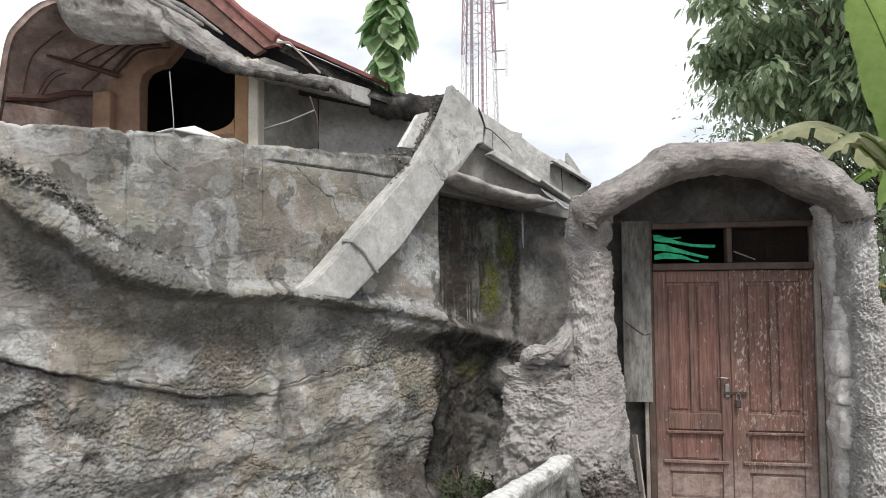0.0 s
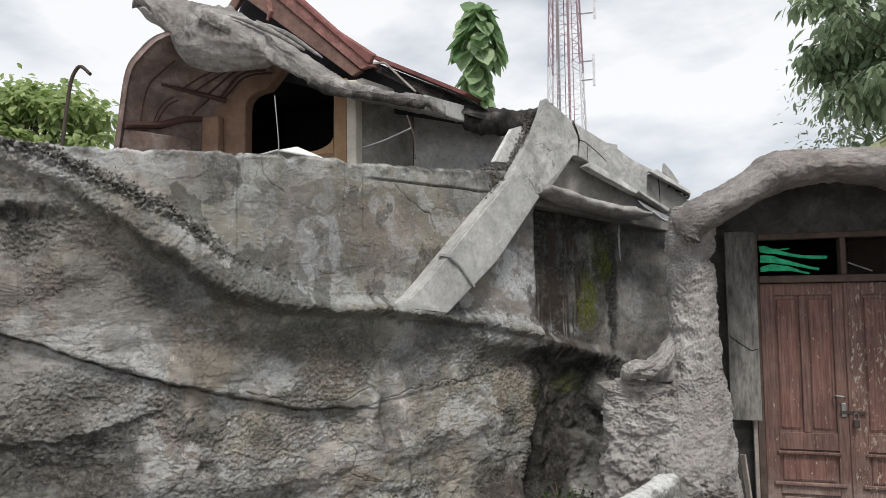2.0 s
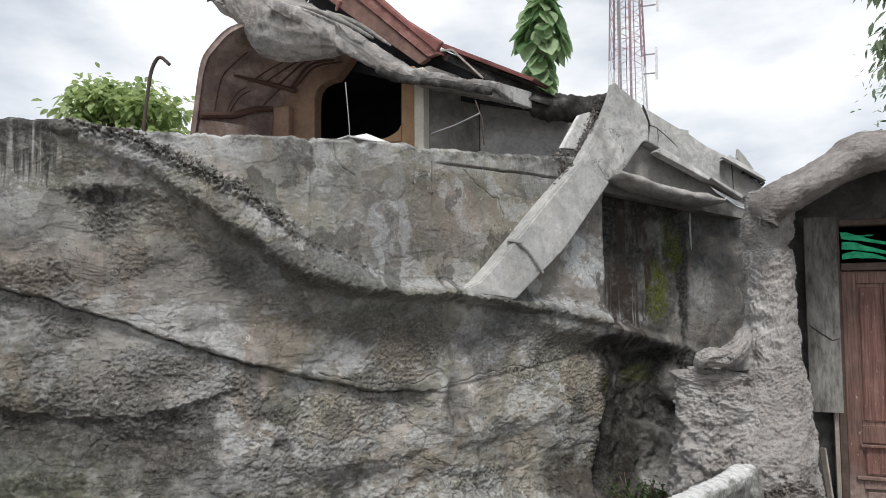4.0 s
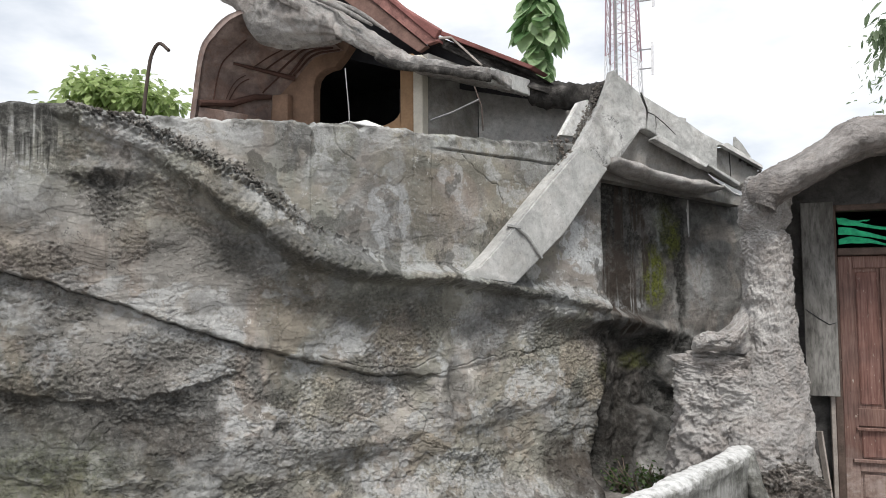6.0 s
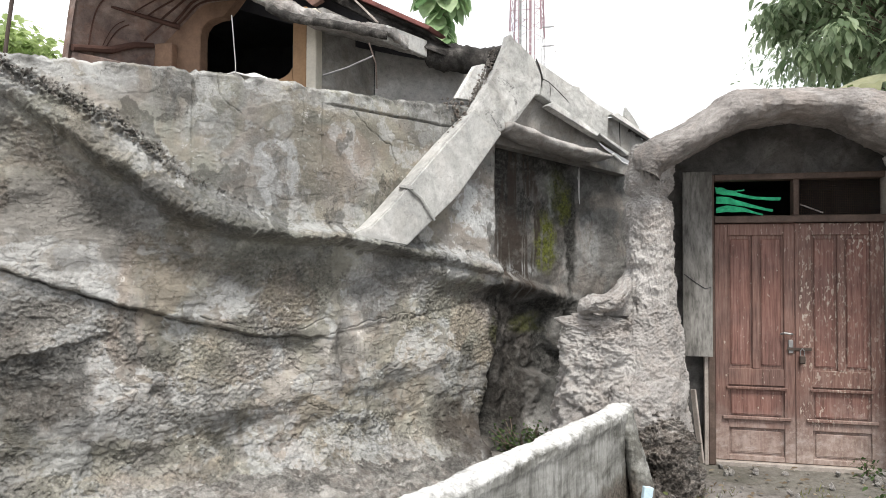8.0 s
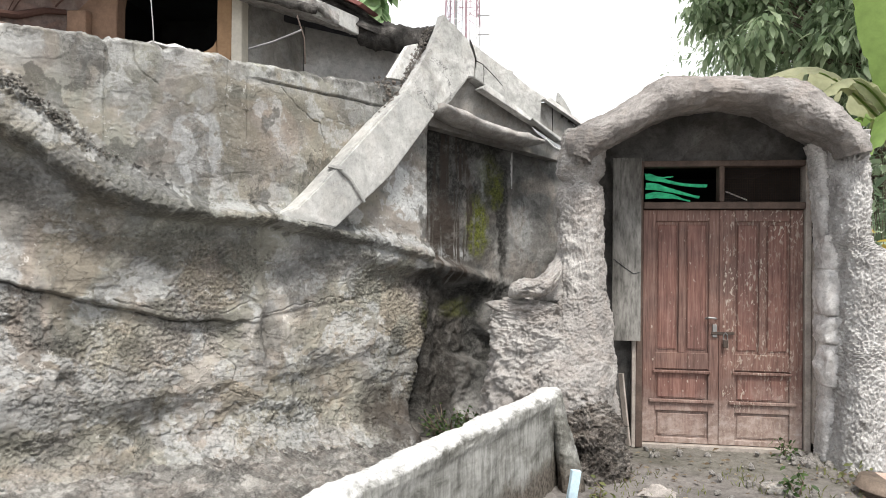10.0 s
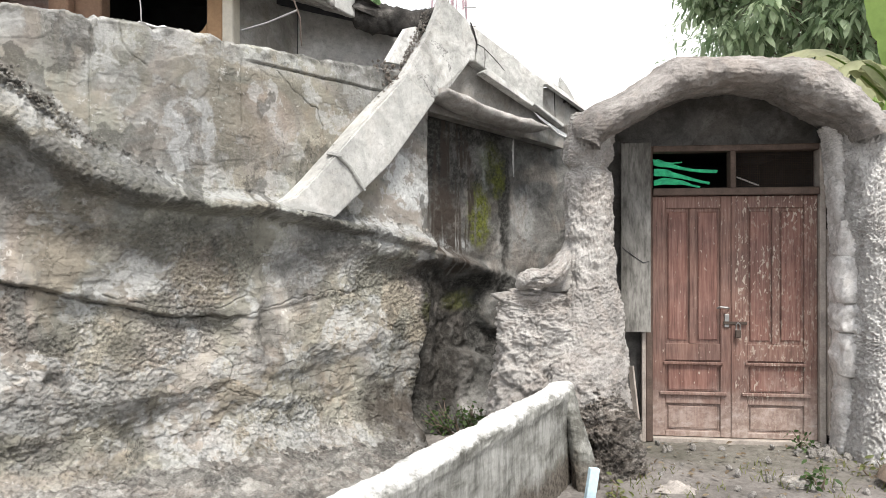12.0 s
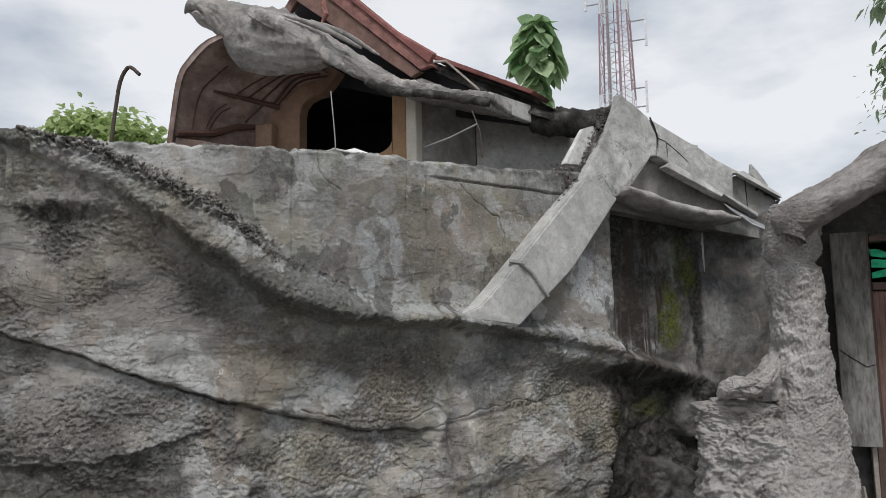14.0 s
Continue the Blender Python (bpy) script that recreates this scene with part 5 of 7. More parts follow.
def low_wall_material():
    k = Mat("lime_streaked_low_wall", 0.92)
    z = k.t.nodes.new("ShaderNodeSeparateXYZ")
    k.t.links.new(k.co, z.inputs["Vector"])
    edge = k.math("ADD", z.outputs["Z"], k.math("MULTIPLY", k.noise(6, 5, 0.7, k.scaled(0.5, 0.5, 1.0)), 0.22))
    white = k.ramp(edge, (0.735, 0.0), (0.765, 1.0))
    grey = k.ramp(k.noise(7, 8, 0.68, k.scaled(0.45, 0.45, 1.0), warp=0.3), (0.36, (0.10, 0.098, 0.088)), (0.47, (0.205, 0.205, 0.19)), (0.60, (0.31, 0.31, 0.295)))
    grey = k.mix(0.7, grey, k.ramp(k.noise(9, 7, 0.7, k.scaled(3.0, 3.0, 0.35)), (0.36, 0.5), (0.5, 1.0), (0.62, 1.35)), "MULTIPLY")
    low = k.ramp(k.math("ADD", z.outputs["Z"], k.math("MULTIPLY", k.noise(4, 6, 0.65), 0.5)), (0.36, 1.0), (0.48, 0.0))
    grey = k.mix(low, grey, k.ramp(k.noise(30, 6, 0.7), (0.4, (0.05, 0.043, 0.035)), (0.6, (0.15, 0.13, 0.11))))
    pock = k.math("MULTIPLY", k.ramp(k.cells(24), (0.05, 1.0), (0.12, 0.0)), k.ramp(k.noise(5, 4), (0.5, 0.0), (0.58, 1.0)))
    white = k.math("MULTIPLY", white, k.math("SUBTRACT", 1.0, k.math("MULTIPLY", pock, 0.8)))
    c = k.mix(white, grey, k.ramp(k.noise(18, 6, 0.7), (0.36, (0.36, 0.36, 0.35)), (0.47, (0.54, 0.54, 0.53)), (0.6, (0.66, 0.66, 0.65))))
    k.bump(k.noise(28, 6, 0.75), 0.6, 0.012)
    return k.color(c)


M_LOW = low_wall_material()


def build_wall_end():
    lv = [(-0.1, 2.47, 5.50, 0.09, 0.15), (0.15, 2.44, 5.52, 0.075, 0.13), (0.35, 2.40, 5.56, 0.06, 0.11), (0.55, 2.355, 5.61, 0.05, 0.10), (0.655, 2.33, 5.64, 0.04, 0.08)]
    return lump_column("wall_end", lv, M_LOW, None, "", 64, 0.012, 0.02, 0.02, 0.008, 6.0)


tagged(build_wall_end(), "whitewashed flared end of the low wall", "low wall", kind="structure")
tagged(build_low_wall(), "low cement wall with a thick whitewashed coping", "low wall", kind="structure")


# ---------------------------------------------------------------- rubble slope at the foot of the rock
def build_slope():
    ss, ts = np.linspace(2.0, 6.75, 360), np.linspace(0, 1, 110)
    s, t = np.meshgrid(ss, ts, indexing="ij")
    lx, ly = np.interp(s, WALL_S, WALL_LINE[:, 0]), np.interp(s, WALL_S, WALL_LINE[:, 1])
    tx, ty = np.interp(s, WALL_S, WALL_T[:, 0]), np.interp(s, WALL_S, WALL_T[:, 1])
    reach = np.interp(s, [2.0, 4.5, 6.0, 7.2], [1.0, 1.15, 1.05, 0.55])
    o = -0.05 + reach * t
    z = np.interp(s, [2.0, 5.0, 6.3, 6.8, 7.2], [0.20, 0.24, 0.20, 0.05, 0.0]) * (1 - t) ** 1.3 - 0.05 * smoothstep(0.85, 1.0, t)
    x, y = lx + o * ty, ly - o * tx
    z = z + 0.06 * (creased((x, y, 0 * x), 5, 4) - 0.55) + 0.02 * rough((x, y, 0 * x + 5), 20, 3) + 0.01 * rough((x, y, 0 * x + 9), 55, 2)
    ob = grid_mesh("ground_rubble", np.stack([x, y, z], axis=-1)[:, ::-1], M_EARTHY_PALE)
    tagged(ob, "slope of pale mortar rubble at the foot of the rock wall", "rubble", kind="structure")


build_slope()


# ---------------------------------------------------------------- the portal
def build_portal():
    t = thing("entrance_portal", "rough sculpted cement portal with a heavy rounded hood", "portal")
    left = [(-0.1, 2.49, 6.32, 0.42, 0.42), (0.3, 2.49, 6.32, 0.36, 0.39), (0.62, 2.49, 6.30, 0.33, 0.38), (0.9, 2.50, 6.38, 0.285, 0.32), (1.15, 2.52, 6.42, 0.25, 0.28), (1.4, 2.55, 6.45, 0.205, 0.24),
            (1.8, 2.545, 6.47, 0.185, 0.23), (2.13, 2.535, 6.48, 0.182, 0.23), (2.22, 2.535, 6.48, 0.140, 0.20), (2.31, 2.535, 6.48, 0.185, 0.24), (2.5, 2.54, 6.48, 0.175, 0.25), (2.66, 2.58, 6.50, 0.16, 0.24)]
    lump_column("left_pillar", left, M_PORTAL, t, "lumpy grey cement pillar", 260, 0.007, crag=0.04, fine=0.013, seed=1.0)
    foot = [(-0.1, 2.64, 5.98, 0.27, 0.36), (0.15, 2.63, 6.0, 0.22, 0.30), (0.38, 2.59, 6.04, 0.18, 0.24), (0.52, 2.56, 6.08, 0.14, 0.17), (0.62, 2.54, 6.14, 0.08, 0.10)]
    lump_column("crumbling_foot", foot, M_EARTHY, t, "crumbling brown mortar foot", 200, 0.007, 0.05, 0.11, 0.03, 4.0, 2.2)
    right = [(-0.1, 4.68, 6.55, 0.19, 0.36), (0.4, 4.69, 6.55, 0.155, 0.34), (0.8, 4.69, 6.55, 0.15, 0.33), (0.95, 4.69, 6.55, 0.155, 0.34), (1.3, 4.70, 6.55, 0.15, 0.33), (1.66, 4.69, 6.55, 0.16, 0.33), (1.78, 4.62, 6.55, 0.12, 0.32), (2.2, 4.615, 6.55, 0.125, 0.32), (2.6, 4.58, 6.55, 0.14, 0.33)]
    lump_column("right_pillar", right, M_PORTAL_DARK, t, "rough cement pillar", 220, 0.007, amp=0.02, crag=0.030, fine=0.020, seed=5.0, power=3.0)
    # hood: outer edge to inner edge, station by station
    arch = spline([(2.385, 2.46, 2.62, 2.34), (2.40, 2.60, 2.64, 2.39), (2.54, 2.715, 2.70, 2.44), (2.73, 2.81, 2.84, 2.52), (2.95, 2.93, 3.02, 2.615), (3.08, 3.03, 3.16, 2.69), (3.18, 3.08, 3.27, 2.735), (3.42, 3.075, 3.45, 2.78), (3.72, 3.07, 3.66, 2.79),
                   (4.05, 3.06, 3.87, 2.76), (4.22, 3.045, 3.99, 2.69), (4.32, 2.99, 4.09, 2.635), (4.46, 2.86, 4.20, 2.58), (4.60, 2.72, 4.33, 2.53), (4.70, 2.58, 4.42, 2.47), (4.73, 2.44, 4.46, 2.38)], 16)
    ox, oz, ix, iz = (arch[:, i][:, None] for i in range(4))
    a = np.linspace(0, 2 * np.pi, 190, endpoint=False)[None, :]
    c, q = np.cos(a), np.sin(a)
    k = (np.abs(c) ** 2.3 + np.abs(q) ** 2.3) ** (-1 / 2.3)
    # the underside rises towards the door
    h = q * k + np.where(q < 0, 0.55 * smoothstep(-0.7, 0.8, c) * -q, 0.0)
    hx, hz = (ox - ix) / 2, (oz - iz) / 2
    X, Y, Z = (ox + ix) / 2 + hx * h, 6.56 + 0.50 * c * k + 0.12 * q * (c < 0) + 0 * hx, (oz + iz) / 2 + hz * h
    e = 0.022 * rough((X, Y, Z), 3.2, 3) + 0.030 * (creased((X, Y, Z), 3.6, 3) - 0.55) + 0.014 * rough((X, Y, Z), 13, 3) + 0.010 * (creased((X, Y, Z), 20, 2) - 0.5) + 0.005 * rough((X, Y, Z), 50, 2)
    size = np.hypot(hx, hz)
    X, Y, Z = X + hx / size * q * e, Y + c * e, Z + hz / size * q * e
    grid_mesh("hood", np.stack([X, Y, Z], axis=-1), M_HOOD, t, "brown-grey rounded cement hood", wrap=True)
    # blocks of the reveal
    rng = random.Random(9)
    lv = [(-0.05, 4.56, 6.68, 0.10, 0.15), (0.5, 4.565, 6.68, 0.09, 0.15), (1.6, 4.545, 6.68, 0.09, 0.15), (2.3, 4.52, 6.68, 0.10, 0.16), (2.55, 4.48, 6.68, 0.12, 0.16)]
    lump_column("reveal", lv, M_REVEAL, t, "smooth cement reveal", 72, 0.012, 0.02, 0.03, 0.012, 12.0, 3.0)
    z = 0.60
    for h in (0.34, 0.23, 0.36, 0.27):
        w = 4.55 + rng.uniform(-.012, .012)
        lv = [(z, w + .02, 6.61, 0.085, 0.13), (z + 0.02, w + .005, 6.61, 0.10, 0.16), (z + h / 2, w + .002, 6.61, 0.106, 0.168), (z + h - 0.02, w + .006, 6.61, 0.10, 0.16), (z + h, w + .02, 6.61, 0.085, 0.13)]
        lump_column("reveal_stone", lv, M_REVEAL, t, "", 64, 0.012, 0.04, 0.04, 0.010, z * 7, 3.0)
        z += h
    return t


build_portal()


def build_stub():
    t = thing("broken_pier", "broken pale cement pier beside the portal pillar", "pier")
    lv = [(-0.1, 2.06, 6.36, 0.34, 0.36), (0.4, 2.08, 6.36, 0.31, 0.32), (0.8, 2.12, 6.36, 0.29, 0.29), (1.08, 2.13, 6.36, 0.275, 0.26), (1.2, 2.14, 6.36, 0.265, 0.24), (1.24, 2.16, 6.38, 0.22, 0.20)]
    lump_column("pier_body", lv, M_PORTAL, t, "rough pale cement mass", 260, 0.006, 0.07, 0.10, 0.015, 3.0, 4.0)
    rng = random.Random(15)
    for x, y, z, w, h in ((1.97, 6.24, 1.17, .13, .07), (2.16, 6.20, 1.17, .13, .08), (2.06, 6.26, 1.22, .14, .06)):
        lv = [(z, x, y, w * .7, .09), (z + h * .3, x + rng.uniform(-.01, .01), y, w, .12), (z + h * .7, x + rng.uniform(-.01, .01), y, w * .95, .115), (z + h, x, y, w * .6, .08)]
        lump_column("broken_lump", lv, M_PORTAL, t, "", 96, 0.005, 0.07, 0.09, 0.012, x * 9 + z * 5, 2.6)
    lv = [(1.26, 2.26, 6.36, 0.15, 0.15), (1.42, 2.30, 6.36, 0.12, 0.13), (1.52, 2.36, 6.40, 0.09, 0.1), (1.66, 2.40, 6.42, 0.04, 0.06)]
    ob = lump_column("mortar_mound", lv, M_PORTAL, None, "", 64, 0.01, 0.03, 0.04, 0.012, 8.0)
    tagged(ob, "heap of set mortar on the broken pier", "mortar heap")
    # folded cement sack slumped over the top
    path = spline([(1.97, 6.12, 1.30), (2.03, 6.08, 1.345), (2.12, 6.06, 1.37), (2.22, 6.07, 1.375), (2.30, 6.10, 1.42), (2.36, 6.14, 1.50), (2.385, 6.18, 1.56)], 22)
    f = np.linspace(0, 1, len(path))[:, None]
    a = np.linspace(0, 2 * np.pi, 110, endpoint=False)[None, :]
    r = np.interp(f, [0, .12, .35, .6, .85, 1], [.02, .06, .078, .07, .055, .02])
    fold = np.abs(np.sin(a * 2.0 + f * 7 + 1.6 * rough((f * 5, np.cos(a), np.sin(a)), 1.6, 3))) ** 0.7
    r = r * (0.80 + 0.34 * fold + 0.10 * rough((f * 14, np.cos(a) * 2, np.sin(a) * 2), 2, 3))
    co = np.stack([path[:, 0][:, None] - 0.35 * r * np.sin(a), path[:, 1][:, None] + 1.3 * r * np.cos(a), path[:, 2][:, None] + 0.85 * r * np.sin(a)], axis=-1)
    ob = grid_mesh("cement_sack", co, M_PORTAL, wrap=True, caps=True)
    tagged(ob, "stiff folded pale cement sack draped on the pier", "sack")


build_stub()


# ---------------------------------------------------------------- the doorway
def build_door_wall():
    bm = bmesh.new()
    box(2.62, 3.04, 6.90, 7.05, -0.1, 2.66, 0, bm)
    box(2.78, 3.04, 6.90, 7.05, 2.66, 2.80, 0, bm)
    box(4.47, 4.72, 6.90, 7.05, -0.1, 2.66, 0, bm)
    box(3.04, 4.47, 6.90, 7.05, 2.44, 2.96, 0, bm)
    # Wall colour holds the shade below the hood.
    ob = part("wall_door", bm, M_HOOD_SHADE)
    tagged(ob, "plaster wall round the doorway, painted dark for the hood's shade", "wall", kind="structure")
    # Room behind the door: its shade is put into the wall colour.
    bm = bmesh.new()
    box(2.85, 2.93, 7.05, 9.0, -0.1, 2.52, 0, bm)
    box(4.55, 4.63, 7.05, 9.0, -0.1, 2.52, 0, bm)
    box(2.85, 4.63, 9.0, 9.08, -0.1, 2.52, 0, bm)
    tagged(part("wall_inner_room", bm, M_BLACK), "walls of the room behind the door, painted near black for shade", "wall", kind="structure")
    tagged(part("ceiling", box(2.85, 4.63, 7.05, 9.08, 2.52, 2.58, 0), M_BLACK), "ceiling of the room behind the door, painted near black for shade", "ceiling", kind="structure")


build_door_wall()


def build_door():
    t = thing("door_1", "old brown double door with flaking paint, closed and padlocked", "door", kind="structure", at=(0, 0, 0))
    fr = part("door_frame", box(3.03, 3.085, 6.80, 6.95, -0.02, 2.45, 0.006), M_FRAME, t, "greyed timber frame")
    part("jamb", box(4.405, 4.455, 6.80, 6.95, -0.02, 2.45, 0.006), M_FRAME_PALE, fr)
    part("head", box(3.086, 4.404, 6.80, 6.95, 2.40, 2.45, 0.006), M_FRAME, fr)
    part("transom_bar", box(3.086, 4.404, 6.79, 6.95, 2.035, 2.095, 0.006), M_FRAME, fr)
    part("mullion", box(3.71, 3.755, 6.805, 6.94, 2.096, 2.399, 0.006), M_FRAME, fr)
    part("sill", box(3.086, 4.404, 6.795, 6.95, -0.03, 0.02, 0.006), M_FRAME_PALE, fr)
    part("outer_trim", box(2.995, 3.028, 6.785, 6.86, -0.02, 0.90, 0.004), M_FRAME_PALE, fr)
    part("outer_trim", box(4.458, 4.50, 6.76, 6.86, 0.08, 1.75, 0.004), M_FRAME_PALE, fr)
    bm = bmesh.new()
    for k in range(45):
        x = 3.765 + 0.0142 * k
        bar((x, 6.90, 2.098), (x, 6.90, 2.398), .002, .002, bevel=0, bm=bm)
    for k in range(21):
        z = 2.105 + 0.0142 * k
        bar((3.757, 6.902, z), (4.402, 6.902, z), .002, .002, bevel=0, bm=bm)
    tagged(part("transom_mesh", bm, M_RUST, t, "dark wire mesh in the transom"), kind="stuff")
    for x0, x1, mat, inset in ((3.090, 3.742, M_DOOR_A, M_PANEL_A), (3.748, 4.400, M_DOOR_B, M_PANEL_B)):
        leaf = part("door_leaf", box(x0, x1, 6.862, 6.885, 0.025, 2.03, 0.002), mat, t, "brown panelled door leaf")
        w, f = x1 - x0, 6.84
        for a, b in ((x0, x0 + 0.105), (x1 - 0.105, x1)):
            part("stile", box(a, b, f, 6.862, 0.025, 2.03, 0.004), mat, leaf)
        xa, xb, xm = x0 + 0.1055, x1 - 0.1055, (x0 + x1) / 2
        for z0, z1 in ((1.93, 2.03), (0.66, 0.80), (0.30, 0.385), (0.025, 0.07)):
            part("rail", box(xa, xb, f, 6.862, z0, z1, 0.004), mat, leaf)
        part("muntin", box(xm - 0.028, xm + 0.028, f, 6.862, 0.801, 1.929, 0.004), mat, leaf)
        for a, b in ((xa + 0.02, xm - 0.045), (xm + 0.045, xb - 0.02)):
            part("panel", box(a, b, 6.852, 6.862, 0.83, 1.90, 0.008), inset, leaf)
        part("panel", box(xa + 0.02, xb - 0.02, 6.852, 6.862, 0.41, 0.635, 0.008), inset, leaf)
        part("panel", box(xa + 0.02, xb - 0.02, 6.852, 6.862, 0.09, 0.28, 0.008), mat, leaf)
        part("moulding", box(xa - 0.02, xb + 0.02, f - 0.018, f, 0.625, 0.65, 0.005), mat, leaf)
        part("moulding", box(xa - 0.05, xb + 0.05, f - 0.024, f, 0.372, 0.402, 0.006), mat, leaf)
    part("cover_strip", box(3.722, 3.752, 6.826, 6.84, 0.03, 2.03, 0.004), M_DOOR_A, t)
    hasp = part("hasp", box(3.655, 3.845, 6.818, 6.825, 0.965, 0.99, 0.002), M_RUST, t, "dull steel hasp")
    part("plate", box(3.668, 3.705, 6.824, 6.838, 0.94, 1.05, 0.003), M_STEEL, hasp)
    part("staple", tube([(3.61, 6.83, 1.10), (3.63, 6.80, 1.11), (3.68, 6.80, 1.105), (3.70, 6.83, 1.10)], 0.009), M_STEEL, hasp)
    lock = part("padlock", box(3.745, 3.79, 6.785, 6.81, 0.86, 0.925, 0.006), M_RUST, t, "small rusted padlock")
    part("shackle", tube([(3.752, 6.797, 0.92), (3.752, 6.797, 0.965), (3.767, 6.797, 0.985), (3.783, 6.797, 0.965), (3.783, 6.797, 0.92)], 0.005), M_STEEL, lock)
    return t


build_door()


def build_board():
    ob = part("leaning_board", box(2.82, 3.06, 6.735, 6.75, 0.90, 2.47, 0.003), M_BOARD)
    tagged(ob, "grey fibre-cement board fixed beside the door frame", "board")
    part("crack", tube([(2.83, 6.732, 1.60), (2.92, 6.732, 1.53), (3.0, 6.732, 1.475), (3.05, 6.732, 1.49)], 0.003, 5), M_BLACK, ob)
    ob = part("timber_offcut", bar((2.96, 6.68, 0.02), (2.90, 6.74, 0.62), 0.05, 0.02), M_FRAME_PALE)
    tagged(ob, "pale timber offcut leaning by the door", "plank")


build_board()


def build_net():
    rng = random.Random(3)
    t = thing("folded_net", "bright green folded net sacks behind the transom light", "net")
    for k, (x0, x1, z0, z1, h) in enumerate(((3.12, 3.50, 2.135, 2.105, .06), (3.12, 3.58, 2.20, 2.155, .065), (3.12, 3.64, 2.285, 2.25, .06), (3.15, 3.36, 2.345, 2.335, .02))):
        low, high = [], []
        for i in range(9):
            u = i / 8
            x, z = x0 + (x1 - x0) * u, z0 + (z1 - z0) * u + 0.02 * math.sin(u * 3.1 + k) + rng.uniform(-.004, .004)
            low.append((x, 6.97 + 0.012 * (k % 2), z))
            high.append((x + rng.uniform(-.01, .01), 6.975 + 0.012 * (k % 2), z + h * (0.75 + 0.25 * math.sin(u * 5 + k)) * (1 - 0.5 * u * u)))
        part("fold", prism(low + high[::-1], (0, 0.02, 0), 0.002), M_NET, t)
    return t


build_net()
tagged(part("thin_lath", bar((3.80, 6.98, 2.20), (3.98, 6.98, 2.125), .012, .012), M_SHEET), "thin pale lath lying behind the wire mesh", "lath")

# ---------------------------------------------------------------- the house behind the wall
def build_house():
    t = thing("house", "small house with a dark window opening and faded red roof", "house")
    part("left_jamb", prism([(-1.98, 6.2, 2.3), (-1.485, 6.2, 2.3), (-1.485, 6.2, 3.78), (-1.47, 6.2, 3.86), (-1.42, 6.2, 3.92), (-1.34, 6.2, 3.95), (-1.25, 6.2, 3.96), (-1.17, 6.2, 4.04), (-1.08, 6.2, 4.15), (-1.3, 6.2, 4.30), (-1.98, 6.2, 4.1)], (0, .13, 0), 0.006), M_TAN, t, "tan plaster jamb with a rounded shoulder")
    part("pilaster", box(-1.90, -1.72, 6.10, 6.199, 2.3, 3.72, 0.01), M_TAN, t, "tan plaster pilaster")
    part("sill_wall", box(-1.484, -0.551, 6.2, 6.34, 2.3, 3.30, 0), M_TAN, t)
    part("ochre_pier", box(-0.55, -0.415, 6.19, 6.34, 2.3, 3.98, 0.008), M_OCHRE, t, "ochre painted pier")
    part("cream_post", box(-0.41, -0.315, 6.17, 6.36, 2.3, 3.95, 0.008), M_CREAM, t, "cream painted post")
    us = np.linspace(0, 1, 10)
    part("sill_curve", prism([(-0.55, 6.195, 3.29), (-0.555, 6.195, 3.44)] + [(-0.555 - 0.26 * u, 6.195, 3.44 - 0.12 * math.sin(u * 1.57) ** 0.5) for u in us[1:]] + [(-0.9, 6.195, 3.29)], (0, .13, 0), 0.003), M_OCHRE, t)
    # room walls, painted near black to stand for the unlit interior
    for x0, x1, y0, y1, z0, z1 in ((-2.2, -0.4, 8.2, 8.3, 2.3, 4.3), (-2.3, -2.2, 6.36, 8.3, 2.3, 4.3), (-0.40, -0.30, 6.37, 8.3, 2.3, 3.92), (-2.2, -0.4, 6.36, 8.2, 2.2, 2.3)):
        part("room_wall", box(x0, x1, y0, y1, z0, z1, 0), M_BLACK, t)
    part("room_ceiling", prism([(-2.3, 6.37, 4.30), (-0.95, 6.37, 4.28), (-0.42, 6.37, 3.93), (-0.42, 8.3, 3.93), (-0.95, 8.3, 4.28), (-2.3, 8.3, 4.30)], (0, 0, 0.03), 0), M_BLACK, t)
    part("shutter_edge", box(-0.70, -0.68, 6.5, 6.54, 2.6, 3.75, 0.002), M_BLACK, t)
    # grey side walls behind the terrace
    part("side_wall", prism([(-0.31, 6.30, 2.3), (-0.06, 7.0, 2.3), (-0.06, 7.0, 4.0), (-0.31, 6.30, 4.0)], (-0.06, 0.02, 0), 0), M_GREYWALL, t)
    part("back_wall", prism([(-0.05, 7.0, 2.3), (1.9, 7.75, 2.3), (1.9, 7.75, 3.5), (0.6, 7.25, 3.74), (-0.05, 7.0, 3.98)], (-0.03, 0.09, 0), 0), M_PALEWALL, t)
    # roof: verge boards, red sheets on top, darker lower slope
    part("verge_board", prism([(-1.80, 6.40, 5.12), (-0.456, 6.40, 4.062), (-0.367, 6.40, 4.106), (-1.47, 6.40, 5.12)], (0.02, 0.05, 0), .004), M_BARGE, t, "brown verge board")
    part("verge_strip", prism([(-1.45, 6.38, 5.10), (-0.36, 6.38, 4.115), (-0.25, 6.38, 4.135), (-1.24, 6.38, 5.06)], (0.02, 0.05, 0), .004), M_VERGE, t, "weathered split verge strip")
    part("red_capping", prism([(-1.22, 6.36, 5.04), (-0.27, 6.36, 4.15), (-0.221, 6.36, 4.225), (-0.60, 6.36, 4.50), (-1.05, 6.36, 4.93)], (0.02, 0.05, 0.02), .006), M_REDROOF, t, "faded red roof edge")
    a, b, back = Vector((-1.75, 6.45, 5.22)), Vector((-0.27, 6.45, 4.16)), Vector((0.2, 3.2, 0.0))
    for k in range(6):
        o = back * (k / 6) + Vector((0, 0, 0.006 * (k % 2)))
